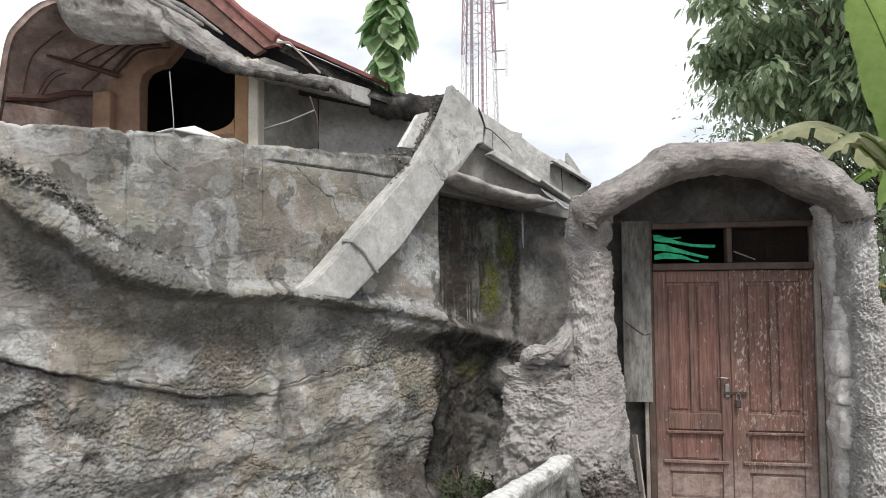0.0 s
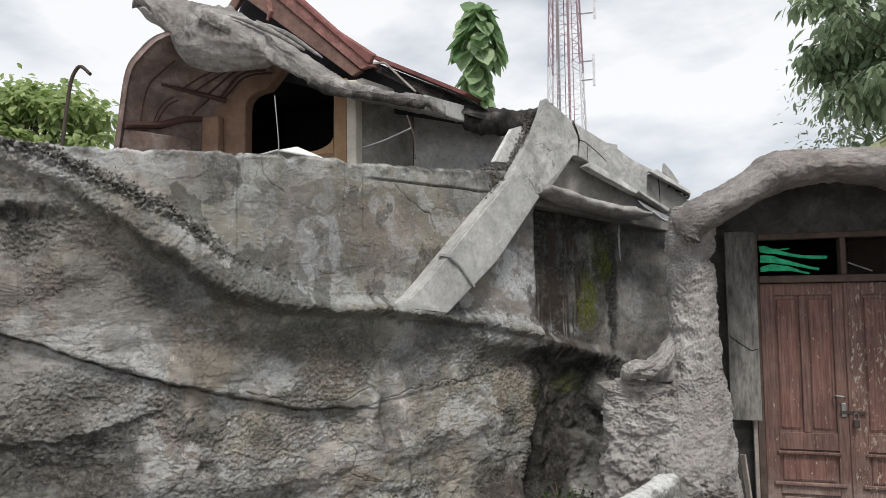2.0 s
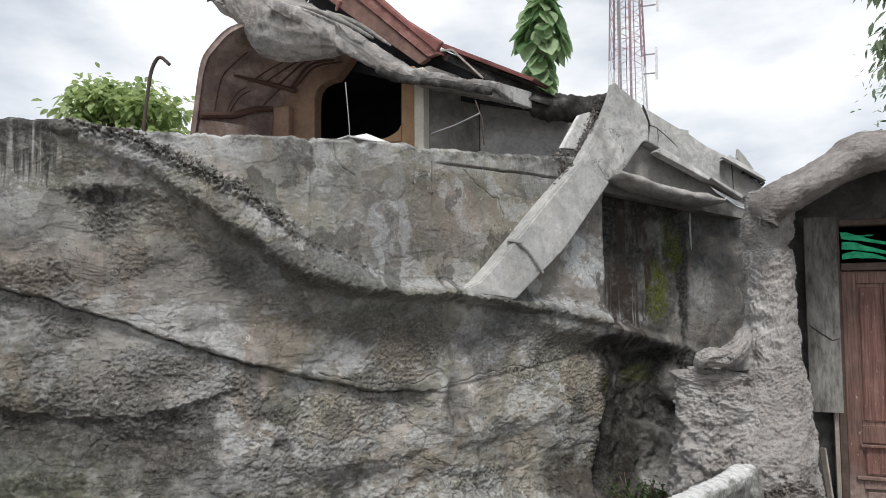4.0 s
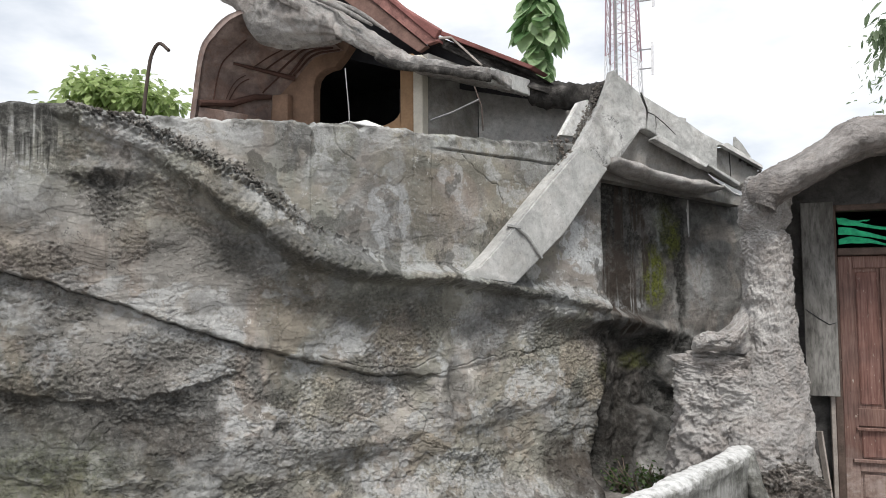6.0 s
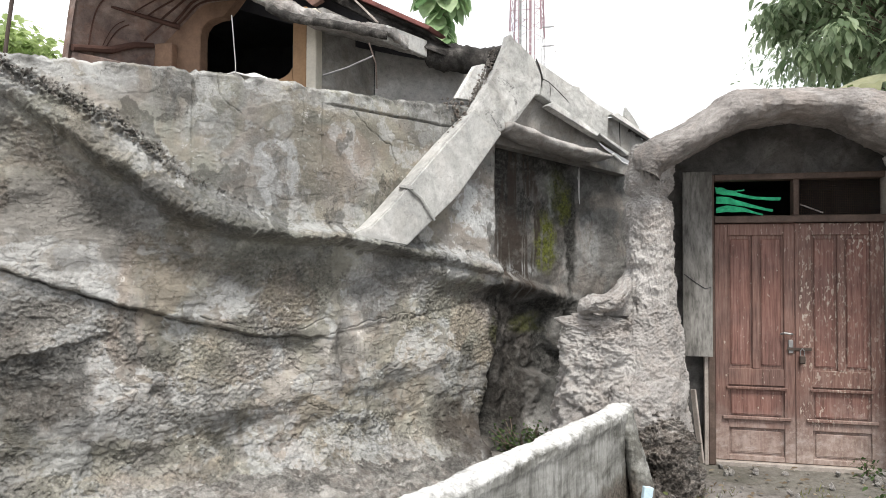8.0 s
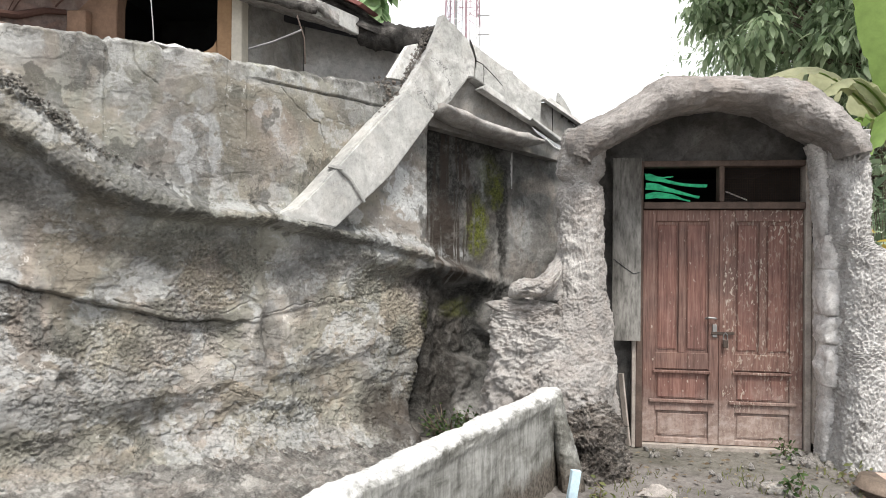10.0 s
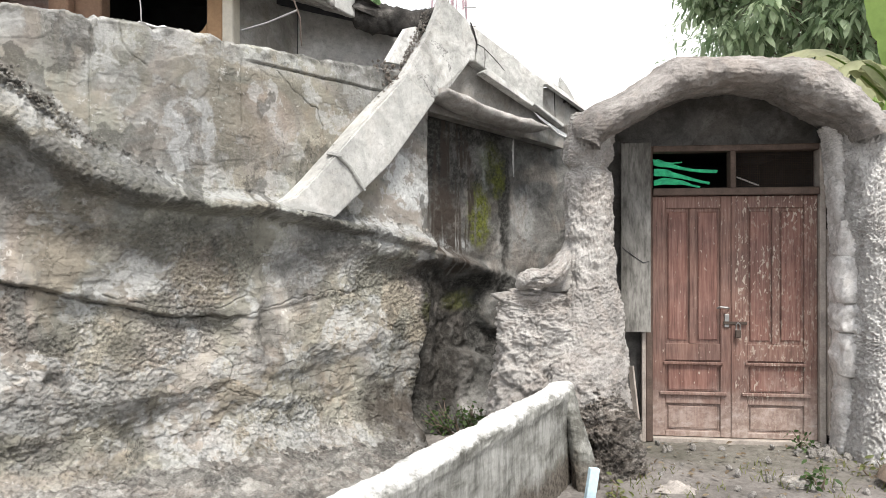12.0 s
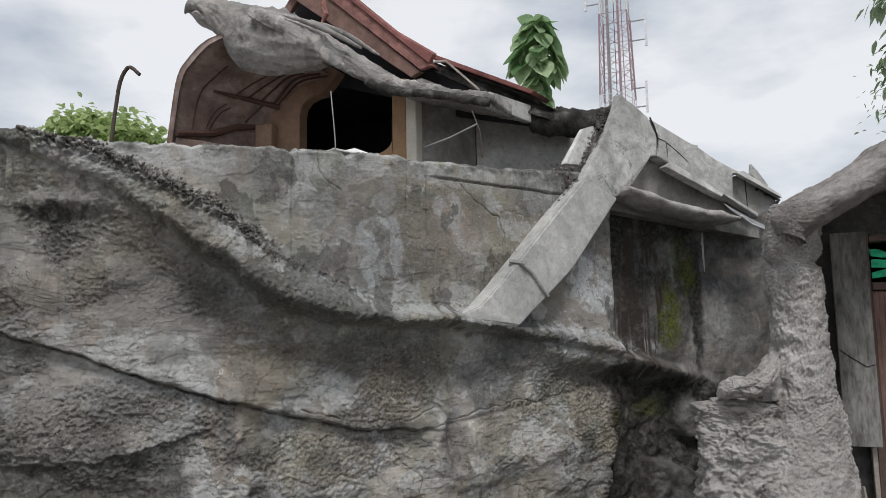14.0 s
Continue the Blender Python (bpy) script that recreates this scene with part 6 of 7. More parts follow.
        part("roof_sheet", prism([a + o, b + o, b + o + back / 6.2, a + o + back / 6.2], (0, 0, 0.03), 0.004), M_REDROOF, t)
    part("left_verge", prism([(-1.98, 6.45, 4.80), (-1.70, 6.45, 5.15), (-1.60, 6.45, 5.13), (-1.88, 6.45, 4.78)], (0, .06, 0), .004), M_BARGE, t)
    # Near-black sheet added in place of the shaded gable interior.
    part("gable_shade_sheet", prism([(-1.96, 6.62, 4.66), (-1.76, 6.62, 5.14), (-1.50, 6.62, 5.10), (-0.42, 6.62, 4.05), (-0.5, 6.62, 3.9), (-1.4, 6.62, 4.2)], (0, .04, 0), 0), M_BLACK, t)
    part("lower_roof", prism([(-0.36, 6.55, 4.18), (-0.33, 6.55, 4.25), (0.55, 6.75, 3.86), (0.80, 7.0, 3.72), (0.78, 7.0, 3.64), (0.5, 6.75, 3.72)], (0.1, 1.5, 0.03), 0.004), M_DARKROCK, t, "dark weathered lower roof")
    # Added near-black piece: closes the gap and stands for eave shade.
    part("eave_shade_filler", prism([(-0.62, 6.62, 3.85), (0.55, 6.9, 3.62), (0.55, 6.9, 3.80), (-0.34, 6.62, 4.20), (-0.62, 6.62, 4.2)], (0.02, .05, 0), 0), M_BLACK, t)
    part("tile_edge", prism([(-0.30, 6.50, 4.255), (0.56, 6.70, 3.865), (0.60, 6.70, 3.885), (-0.27, 6.50, 4.285)], (0.05, .4, 0.02), 0.003), M_REDROOF, t)
    part("loose_batten", bar((-0.20, 6.3, 4.13), (-0.08, 6.3, 4.12), .02, .02), M_FRAME_PALE, t)
    part("loose_batten", bar((-0.08, 6.3, 4.12), (0.217, 6.3, 3.82), .025, .018), M_FRAME_PALE, t, "loose pale batten")
    part("hanging_scrap", tube([(-1.27, 6.3, 5.0), (-1.30, 6.3, 4.86), (-1.27, 6.3, 4.76), (-1.31, 6.3, 4.68)], [.02, .03, .03, .012]), M_VERGE, t, "torn hanging scrap")
    return t


build_house()


def build_wing():
    """The cement wing that forms the eave above the window."""
    t = thing("wing_eave", "weathered cement eave shaped as a folded wing", "eave")
    edge = spline([(-1.535, 5.46, 4.47), (-1.36, 5.50, 4.36), (-1.199, 5.56, 4.265), (-0.913, 5.70, 4.072), (-0.736, 5.80, 3.978), (-0.43, 5.88, 3.83), (-0.02, 5.95, 3.735), (0.40, 6.10, 3.66)], 22)
    f = np.linspace(0, 1, len(edge))[:, None]
    a = np.linspace(0, 2 * np.pi, 90, endpoint=False)[None, :]
    ca, sa = np.cos(a), np.sin(a)
    q = (np.abs(ca) ** 3 + np.abs(sa) ** 3) ** (-1 / 3)
    y = (0.50 + 0.2 * f) * 0.5 * (1 + ca * q)
    thick = np.interp(f, [0, .25, .55, .8, 1], [.045, .070, .075, .055, .05])
    X, Y, Z = edge[:, 0][:, None] + 0.12 * y, edge[:, 1][:, None] + y, edge[:, 2][:, None] + thick * sa * q + 0.34 * y * (1 - f)
    plume = 0.03 * (1 - f) * np.abs(np.sin(y * 17 + f * 5)) * (sa > 0)
    d = 0.03 * rough((X, Y, Z), 7, 3) + 0.02 * (creased((X, Y, Z), 14, 3) - 0.5) + 0.008 * rough((X, Y, Z), 45, 2) + plume
    Y, Z = Y + np.where(ca < -0.4, -0.8, 0.0) * d, Z + np.where(sa > 0, 1.0, -0.7) * d
    grid_mesh("wing", np.stack([X, Y, Z], axis=-1), M_STATUE, t, "grey weathered cement wing", wrap=True, caps=True)
    lip = spline([(-0.62, 5.84, 3.87), (-0.43, 5.85, 3.77), (-0.02, 5.91, 3.69), (0.38, 6.07, 3.62)], 14)
    r = [0.035 + 0.014 * rough(p, 9, 3) for p in lip]
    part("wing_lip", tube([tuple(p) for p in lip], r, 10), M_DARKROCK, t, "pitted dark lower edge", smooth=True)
    part("slab_end", prism([(0.36, 6.13, 3.60), (0.36, 6.13, 3.735), (0.53, 6.83, 3.80), (0.53, 6.83, 3.64)], (-0.05, 0.02, 0), .006), M_BEAM, t, "clean pale slab edge")
    part("soffit", prism([(-0.36, 6.12, 3.80), (-0.25, 6.0, 3.75), (0.34, 6.16, 3.61), (0.50, 6.83, 3.65), (-0.05, 7.0, 3.8), (-0.30, 6.6, 3.88)], (0, 0, .05), 0), M_GREYWALL, t)
    # layered feathers
    for k, (x0, z0, x1, z1) in enumerate(((-1.292, 4.475, -0.616, 4.12), (-1.079, 4.43, -0.492, 4.07))):
        pts = spline([(x0, 5.62 + .10 * k, z0), ((x0 + x1) / 2, 5.68 + .10 * k, (z0 + z1) / 2 + .03), (x1, 5.75 + .10 * k, z1)], 10)
        r = [0.010 + 0.016 * math.sin(math.pi * i / (len(pts) - 1)) + 0.006 * rough(p, 10, 2) for i, p in enumerate(pts)]
        part("feather_ridge", tube([tuple(p) for p in pts], r), M_STATUE, t, smooth=True)
    # dark end block behind the slab
    lv = spline([(0.50, 6.95, 3.66, .10), (0.75, 7.05, 3.68, .125), (1.0, 7.15, 3.66, .12), (1.35, 7.05, 3.70, .10)], 12)
    rings = []
    for x, y, z, r in lv:
        ring = []
        for i in range(20):
            a = 2 * math.pi * i / 20
            p = Vector((x, y + r * math.cos(a), z + r * math.sin(a)))
            ring.append(p + Vector((0, math.cos(a), math.sin(a))) * (.03 * rough(p, 7, 4) + .02 * rough(p, 25, 2)))
        rings.append(ring)
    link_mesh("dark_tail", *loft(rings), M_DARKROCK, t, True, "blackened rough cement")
    return t


build_wing()


def build_bird():
    """A plain statue form: head with hooked beak, neck and breast."""
    top = spline([(-2.322, 4.70), (-2.30, 4.752), (-2.25, 4.80), (-2.19, 4.81), (-2.118, 4.798), (-2.0, 4.746), (-1.874, 4.70), (-1.748, 4.668), (-1.624, 4.649), (-1.5, 4.603), (-1.32, 4.497), (-1.1, 4.38), (-0.95, 4.27)], 10)
    low = spline([(-2.324, 4.665), (-2.285, 4.672), (-2.24, 4.635), (-2.195, 4.585), (-2.15, 4.535), (-2.03, 4.468), (-1.964, 4.404), (-1.90, 4.34), (-1.845, 4.25), (-1.80, 4.142), (-1.72, 4.07), (-1.45, 4.03), (-1.0, 4.03)], 10)
    xs = np.concatenate([np.linspace(-2.322, -2.1, 46), np.linspace(-2.1, -0.97, 100)[1:]])
    up, dn = (np.interp(xs, line_[:, 0], line_[:, 1])[:, None] for line_ in (top, low))
    w = np.interp(xs, [-2.322, -2.28, -2.2, -2.1, -1.95, -1.8, -1.6, -1.2, -0.97], [.012, .045, .085, .105, .115, .16, .23, .22, .12])[:, None]
    a = np.linspace(0, 2 * np.pi, 84, endpoint=False)[None, :]
    c, q = np.cos(a), np.sin(a)
    e = np.minimum(1, w / 0.1) * (0.020 * rough((xs[:, None] + 0 * a, c, q), 3, 3) + 0.006 * rough((xs[:, None] * 6, c * 1.5, q * 1.5), 5, 3))
    # ruffled neck plumes, smoother breast
    plume = smoothstep(-2.05, -1.9, xs)[:, None] * smoothstep(-0.75, 0.0, q)
    e = e + 0.016 * plume * np.abs(np.sin(xs[:, None] * 34 + 5 * c + 3 * rough((xs[:, None] * 4, c, q), 2, 2)))
    X, Y, Z = xs[:, None] + 0 * a, 5.62 + (w + e) * c * np.sqrt(np.abs(c)) ** 0.3 + 0 * a, (up + dn) / 2 + ((up - dn) / 2 + e) * q
    Y = Y + 0.16 * smoothstep(-1.95, -1.5, X)
    # open beak, brow and eye hollow
    jaw = 4.668 - 0.10 * (X + 2.26) - 0.9 * np.maximum(0, X + 2.13)
    Y = Y + np.where(c < 0, 1, -1) * np.abs(c) * (0.085 * bell(Z - jaw, 0.017) * smoothstep(-2.03, -2.08, X) * smoothstep(-2.30, -2.27, X) + 0.020 * np.exp(-((X + 2.10) / 0.025) ** 2 - ((Z - 4.735) / 0.018) ** 2) - 0.014 * np.exp(-((X + 2.10) / 0.05) ** 2 - ((Z - 4.765) / 0.015) ** 2))
    ob = grid_mesh("bird_statue", np.stack([X, Y, Z], axis=-1)[:, ::-1], M_STATUE, wrap=True, caps=True)
    return tagged(ob, "grey cement bird head statue with hooked beak on the eave", "statue")


build_bird()


def build_shell():
    t = thing("curved_canopy", "brown curved cement canopy with dark ribs beneath the statue", "canopy")
    rim = spline([(-2.36, 5.5, 3.2), (-2.31, 5.5, 3.55), (-2.24, 5.5, 3.98), (-2.12, 5.5, 4.15), (-1.90, 5.5, 4.29), (-1.6, 5.55, 4.32), (-1.2, 5.75, 4.18)], 8)
    inner = spline([(-1.98, 6.2, 3.2), (-1.98, 6.2, 3.45), (-1.95, 6.2, 3.66), (-1.80, 6.2, 3.80), (-1.62, 6.2, 3.95), (-1.45, 6.2, 4.08), (-1.15, 6.2, 4.10)], 8)
    n, m = len(rim), 16
    verts, faces = [], []
    for layer in (0.0, 0.05):
        for k in range(n):
            for j in range(m):
                v = j / (m - 1)
                p = Vector(rim[k] * (1 - v) + inner[k] * v)
                p += Vector((-0.10 - layer, 0.0, 0.06 + layer)) * math.sin(math.pi * v) if layer == 0 else Vector((-0.10 - layer, 0.02, 0.06 + layer)) * (0.4 + 0.6 * math.sin(math.pi * v))
                verts.append(p + Vector((0, 0, 0.006 * rough(p, 8, 3))))
    for layer in range(2):
        o = layer * n * m
        for k in range(n - 1):
            for j in range(m - 1):
                f = (o + k * m + j, o + k * m + j + 1, o + (k + 1) * m + j + 1, o + (k + 1) * m + j)
                faces.append(f if layer else f[::-1])
    for k in range(n - 1):
        faces.append((k * m, (k + 1) * m, n * m + (k + 1) * m, n * m + k * m))
    link_mesh("shell", verts, faces, M_SHELL, t, True, "brown cement shell")

    def at(fk, v, lift=0.012):
        k = fk * (n - 1)
        a = rim[int(k)] * (1 - (k % 1)) + rim[min(int(k) + 1, n - 1)] * (k % 1)
        b = inner[int(k)] * (1 - (k % 1)) + inner[min(int(k) + 1, n - 1)] * (k % 1)
        p = Vector(a * (1 - v) + b * v) + Vector((-0.10, 0, 0.06)) * math.sin(math.pi * v)
        return p + Vector((0.5, -0.6, -0.6)).normalized() * lift
    # plank seams, the batten across them and the sill beam
    for f0, v0, f1, v1, w in ((0.612, 0.378, 0.186, 0.294, .007), (0.392, 0.689, 0.211, 0.521, .006), (0.40, 0.64, 0.20, 0.47, .004), (0.547, 0.882, 0.361, 0.866, .008), (0.50, 0.647, 0.758, 0.739, .006), (0.532, 0.748, 0.823, 0.824, .008), (0.552, 0.849, 0.894, 0.866, .010), (0.582, 0.941, 0.97, 0.90, .012), (0.61, 0.97, 0.99, 0.96, .010)):
        pts = [at(f0 + (f1 - f0) * u, v0 + (v1 - v0) * u, 0.004) for u in np.linspace(0, 1, 12)]
        part("seam", tube(pts, w, 6), M_RIB, t)
    pts = [at(0.427 + 0.175 * u, 0.445 + 0.545 * u, 0.03) for u in np.linspace(0, 1, 12)]
    part("batten", tube(pts, [.012 + .014 * k / 11 for k in range(12)], 6), M_RIB, t, "dark batten across the planks")
    pts = [at(0.166, 0.042, 0.02), at(0.206, 0.563, 0.02), at(0.30, 0.80, 0.02), at(0.38, 0.95, 0.02)]
    part("sill_beam", tube(pts, [.03, .035, .03, .025], 8), M_RIB, t, "dark stained sill beam")
    part("skirt_board", prism([at(0.02, 0.03, 0.01), at(0.02, 0.9, 0.01), at(0.20, 0.9, 0.01), at(0.15, 0.06, 0.01)], (0.01, -0.015, -0.01), 0.003), M_SHELL, t, "pinkish brown skirt board")
    return t


build_shell()


def build_terrace_bits():
    ob = part("loose_sheet", prism([(-0.95, 5.35, 3.10), (-0.45, 5.0, 3.07), (-0.25, 5.4, 3.06), (-0.55, 5.5, 3.2), (-0.85, 5.6, 3.2)], (0, 0, .015), .004), M_SHEET)
    tagged(ob, "pale crumpled sheet lying on the terrace", "sheet")
    tagged(part("thin_stick", tube([(-0.43, 5.0, 2.86), (-0.44, 5.0, 3.15), (-0.475, 5.0, 3.50)], .0045), M_STEEL), "thin pale stick standing on the terrace", "stick")
    tagged(part("bent_rod", tube([tuple(p) for p in spline([(-2.11, 4.6, 2.9), (-2.09, 4.6, 3.18), (-2.05, 4.6, 3.5), (-2.02, 4.6, 3.66), (-1.97, 4.6, 3.745), (-1.92, 4.6, 3.755), (-1.84, 4.6, 3.69)], 6)], .014), M_RUST), "dark bent reinforcing rod rising from the terrace", "rod")
    tagged(part("wire", tube([(0.0, 5.6, 3.18), (0.2, 5.6, 3.23), (0.42, 5.6, 3.31)], .008), M_STEEL), "thin pale wire sticking up from the terrace", "wire")
    tagged(part("wire", tube([(0.45, 5.6, 3.05), (0.44, 5.6, 3.25), (0.38, 5.6, 3.42)], .006), M_RUST), "thin bent dark wire on the terrace", "wire")
    bm = bmesh.new()
    rng = random.Random(12)
    ring = [tuple(on_wall(s, 2.86, -0.22)) for s in np.linspace(1.2, 7.3, 30)]
    v = [bm.verts.new(p) for p in ring] + [bm.verts.new(p) for p in ((1.9, 7.8, 2.86), (-0.2, 8.0, 2.86), (-6, 8, 2.86), (-6, 3, 2.86))]
    bm.faces.new(v)
    bmesh.ops.triangulate(bm, faces=bm.faces)
    tagged(part("terrace_deck", bm, M_GREYWALL), "dull cement terrace deck behind the parapet", "terrace", kind="structure")


build_terrace_bits()

# ---------------------------------------------------------------- plants
def leaf_mesh(name, spots, material, parent=None, label="", width=0.42, fold=0.18, broad=False):
    """One mesh of many folded leaves. spots: (place, direction, roll, length)."""
    verts, faces = [], []
    for p, d, roll, ln in spots:
        d = Vector(d).normalized()
        side = d.cross(Vector((0, 0, 1)))
        side = side.normalized() if side.length > 1e-3 else Vector((1, 0, 0))
        side.rotate(Matrix.Rotation(roll, 3, d))
        up = side.cross(d)
        p = Vector(p)
        k = len(verts)
        w = ln * width * 0.5
        if broad:
            rows = ((0.0, 0.08), (0.12, 0.55), (0.28, 0.88), (0.48, 1.0), (0.68, 0.86), (0.84, 0.52), (0.95, 0.18))
            for u, q in rows:
                sag = Vector((0, 0, -ln * (0.02 + 0.16 * u * u)))
                verts += [p + d * ln * u + side * w * q + up * w * fold * q + sag, p + d * ln * u + sag, p + d * ln * u - side * w * q + up * w * fold * q + sag]
            verts.append(p + d * ln - Vector((0, 0, ln * 0.19)))
            for i in range(len(rows) - 1):
                for j in (0, 1):
                    faces.append((k + 3 * i + j, k + 3 * i + j + 1, k + 3 * i + j + 4, k + 3 * i + j + 3))
            m = k + 3 * (len(rows) - 1)
            faces += [(m, m + 1, k + 21), (m + 1, m + 2, k + 21)]
            continue
        verts += [p, p + d * ln * 0.35 + side * w + up * w * fold, p + d * ln * 0.72 + side * w * 0.75 + up * w * fold - Vector((0, 0, ln * .06)), p + d * ln - Vector((0, 0, ln * 0.14)),
                  p + d * ln * 0.72 - side * w * 0.75 + up * w * fold - Vector((0, 0, ln * .06)), p + d * ln * 0.35 - side * w + up * w * fold, p + d * ln * 0.5 - Vector((0, 0, ln * .01))]
        faces += [(k, k + 1, k + 6), (k + 1, k + 2, k + 6), (k + 2, k + 3, k + 6), (k + 3, k + 4, k + 6), (k + 4, k + 5, k + 6), (k + 5, k, k + 6)]
    return link_mesh(name, verts, faces, material, parent, True, label)


def build_tree(label, foot, crown, clumps, leaves, size, material, seed, droop=0.5, width=0.42, limb=0.05, spread=0.5):
    """Tapered trunk, limbs to every clump, and leaves hung round each clump. crown: centre and radii."""
    rng = random.Random(seed)
    t = thing("tree", label, "tree", at=foot)
    c, r = Vector(crown[0]), crown[1]
    fork = Vector((foot[0] + (c.x - foot[0]) * 0.4, foot[1] + (c.y - foot[1]) * 0.4, c.z - r[2] * 0.85))
    path = [Vector(foot), Vector(foot).lerp(fork, 0.5) + Vector((rng.uniform(-.1, .1), rng.uniform(-.1, .1), 0)), fork]
    bm = tube([p - Vector(foot) for p in path], [limb * 2.6, limb * 2.1, limb * 1.7], 9)
    spots = []
    for k in range(clumps):
        while True:
            v = Vector([rng.uniform(-1, 1) for _ in range(3)])
            if 0.25 < v.length < 1:
                break
        e = c + Vector((v.x * r[0], v.y * r[1], v.z * r[2]))
        mid = fork.lerp(e, 0.5) + Vector((rng.uniform(-.2, .2), rng.uniform(-.2, .2), rng.uniform(0, .3)))
        tube([p - Vector(foot) for p in (fork, mid, e)], [limb, limb * 0.5, limb * 0.15], 5, bm)
        near = rng.uniform(0.6, 1.2) * spread
        for _ in range(leaves):
            o = Vector((rng.gauss(0, near * .5), rng.gauss(0, near * .5), rng.gauss(0, near * .38)))
            d = o.normalized() * 0.7 + Vector((rng.uniform(-1, 1), rng.uniform(-1, 1), rng.uniform(-1, .5) - droop)) * 0.7
            spots.append((e + o - Vector(foot), d, rng.uniform(-.8, .8), size * rng.uniform(.6, 1.25)))
    part("trunk", bm, M_BARK, t, smooth=True)
    leaf_mesh("crown", spots, material, t, width=width)
    return t


build_tree("light green leafy tree rising behind the terrace", (-9.4, 11.7, 0), ((-9.45, 11.7, 5.35), (1.25, 1.0, 0.95)), 60, 80, 0.20, M_LEAF_LIGHT, 21, 0.5, spread=0.36, width=.58)
build_tree("large dark green tree with broad drooping leaves", (8.0, 13.2, 0), ((7.15, 12.3, 6.2), (2.9, 1.8, 2.3)), 330, 62, 0.20, M_LEAF_BROAD, 22, 1.0, spread=0.30, limb=.028, width=.42)
build_tree("dense dark tree with fine leaves behind the portal", (9.5, 15.5, 0), ((8.4, 15.0, 5.0), (3.6, 1.8, 3.0)), 260, 130, 0.13, M_LEAF_DARK, 23, 0.3, spread=0.6, limb=.03, width=.36)


def build_teak():
    rng = random.Random(5)
    foot = Vector((-0.70, 12.1, 0))
    t = thing("teak_sapling", "slender teak sapling clothed in large green leaves", "tree", at=foot)
    part("stem", tube([(0, 0, 0), (0.03, 0, 3.5), (0.10, 0, 6.7)], [.07, .05, .02]), M_BARK, t, smooth=True)
    spots = []
    for k in range(120):
        z = 5.22 + 1.72 * rng.random()
        a = k * 2.4 + rng.uniform(-.6, .6)
        d = Vector((math.cos(a), math.sin(a), rng.uniform(-2.2, -0.35)))
        bulge = 0.05 + 0.16 * math.sin(2.2 * z) ** 2
        spots.append((Vector((0.02 + .02 * (z - 5), 0, z)) + Vector((math.cos(a), math.sin(a), 0)) * bulge, d, rng.uniform(-.7, .7), rng.uniform(.26, .46)))
    for k in range(14):
        a = k * 0.45 + rng.uniform(-.3, .3)
        spots.append((Vector((.08, 0, 6.80 + 0.1 * rng.random())), (math.cos(a), math.sin(a), rng.uniform(-.3, .8)), rng.uniform(-.5, .5), rng.uniform(.30, .44)))
    for k in range(7):
        spots.append((Vector((.35, -.05, 6.45 - .05 * k)), (rng.uniform(.2, 1), rng.uniform(-.6, .6), -1.0), 0, .36))
    leaf_mesh("foliage", spots, M_LEAF_TEAK, t, width=0.80, broad=True)
    return t


build_teak()


def banana_blade(base, tip, sag, width, name_parent, seed, material, n=18):
    """One torn banana leaf: a rib and a ribbed blade."""
    rng = random.Random(seed)
    a, b = Vector(base), Vector(tip)
    mid = (a + b) / 2 + Vector((0, 0, sag))
    pts = [tuple(p) for p in spline([tuple(a), tuple(mid), tuple(b)], n)]
    side = (b - a).cross(Vector((0, 0, 1))).normalized()
    verts, faces = [], []
    for k, p in enumerate(pts):
        f = k / (len(pts) - 1)
        w = width * max(0.02, math.sin(math.pi * min(1, 0.12 + f * 0.92))) ** 0.6
        for q in (-1.0, -0.5, 0.0, 0.5, 1.0):
            jag = rng.uniform(.85, 1.0) if abs(q) == 1 else 1
            verts.append(Vector(p) + side * q * w * jag + Vector((0, 0, 0.10 * w * (1 - abs(q)) - 0.35 * w * q * q + .02 * math.sin(k * 2.1) * abs(q))))
    for k in range(len(pts) - 1):
        for j in range(4):
            if rng.random() < 0.06 and j in (0, 3):
                continue
            faces.append((k * 5 + j, k * 5 + j + 1, (k + 1) * 5 + j + 1, (k + 1) * 5 + j))
    blade = link_mesh("leaf_blade", verts, faces, material, name_parent)
    part("midrib", tube([Vector(p) - Vector((0, 0, .012)) for p in pts], [.016 * (1 - .8 * k / (len(pts) - 1)) for k in range(len(pts))], 6), M_LEAF_BANANA, blade)


def build_banana():
    t = thing("banana_plant", "tall banana plant with broad torn pale green leaves", "banana plant")
    part("pseudostem", tube([(6.1, 8.3, -0.05), (6.05, 8.3, 1.2), (6.0, 8.3, 2.6)], [.16, .13, .08], 12), M_LEAF_BANANA, t, smooth=True)
    for k, (tip, sag, w, mt) in enumerate((((4.05, 8.45, 3.30), .62, .30, M_LEAF_BANANA_PALE), ((4.62, 8.0, 2.98), .62, .22, M_LEAF_BANANA_PALE), ((4.95, 7.4, 4.9), .35, .34, M_LEAF_BANANA), ((5.25, 7.7, 2.6), .5, .18, M_LEAF_BANANA),
                                          ((6.9, 7.4, 3.6), .5, .24, M_LEAF_BANANA), ((6.9, 9.0, 3.9), .4, .24, M_LEAF_BANANA), ((5.3, 8.9, 2.9), .4, .2, M_LEAF_BANANA))):
        banana_blade((6.0, 8.3, 2.6), tip, sag, w, t, 40 + k, mt)
    return t


build_banana()


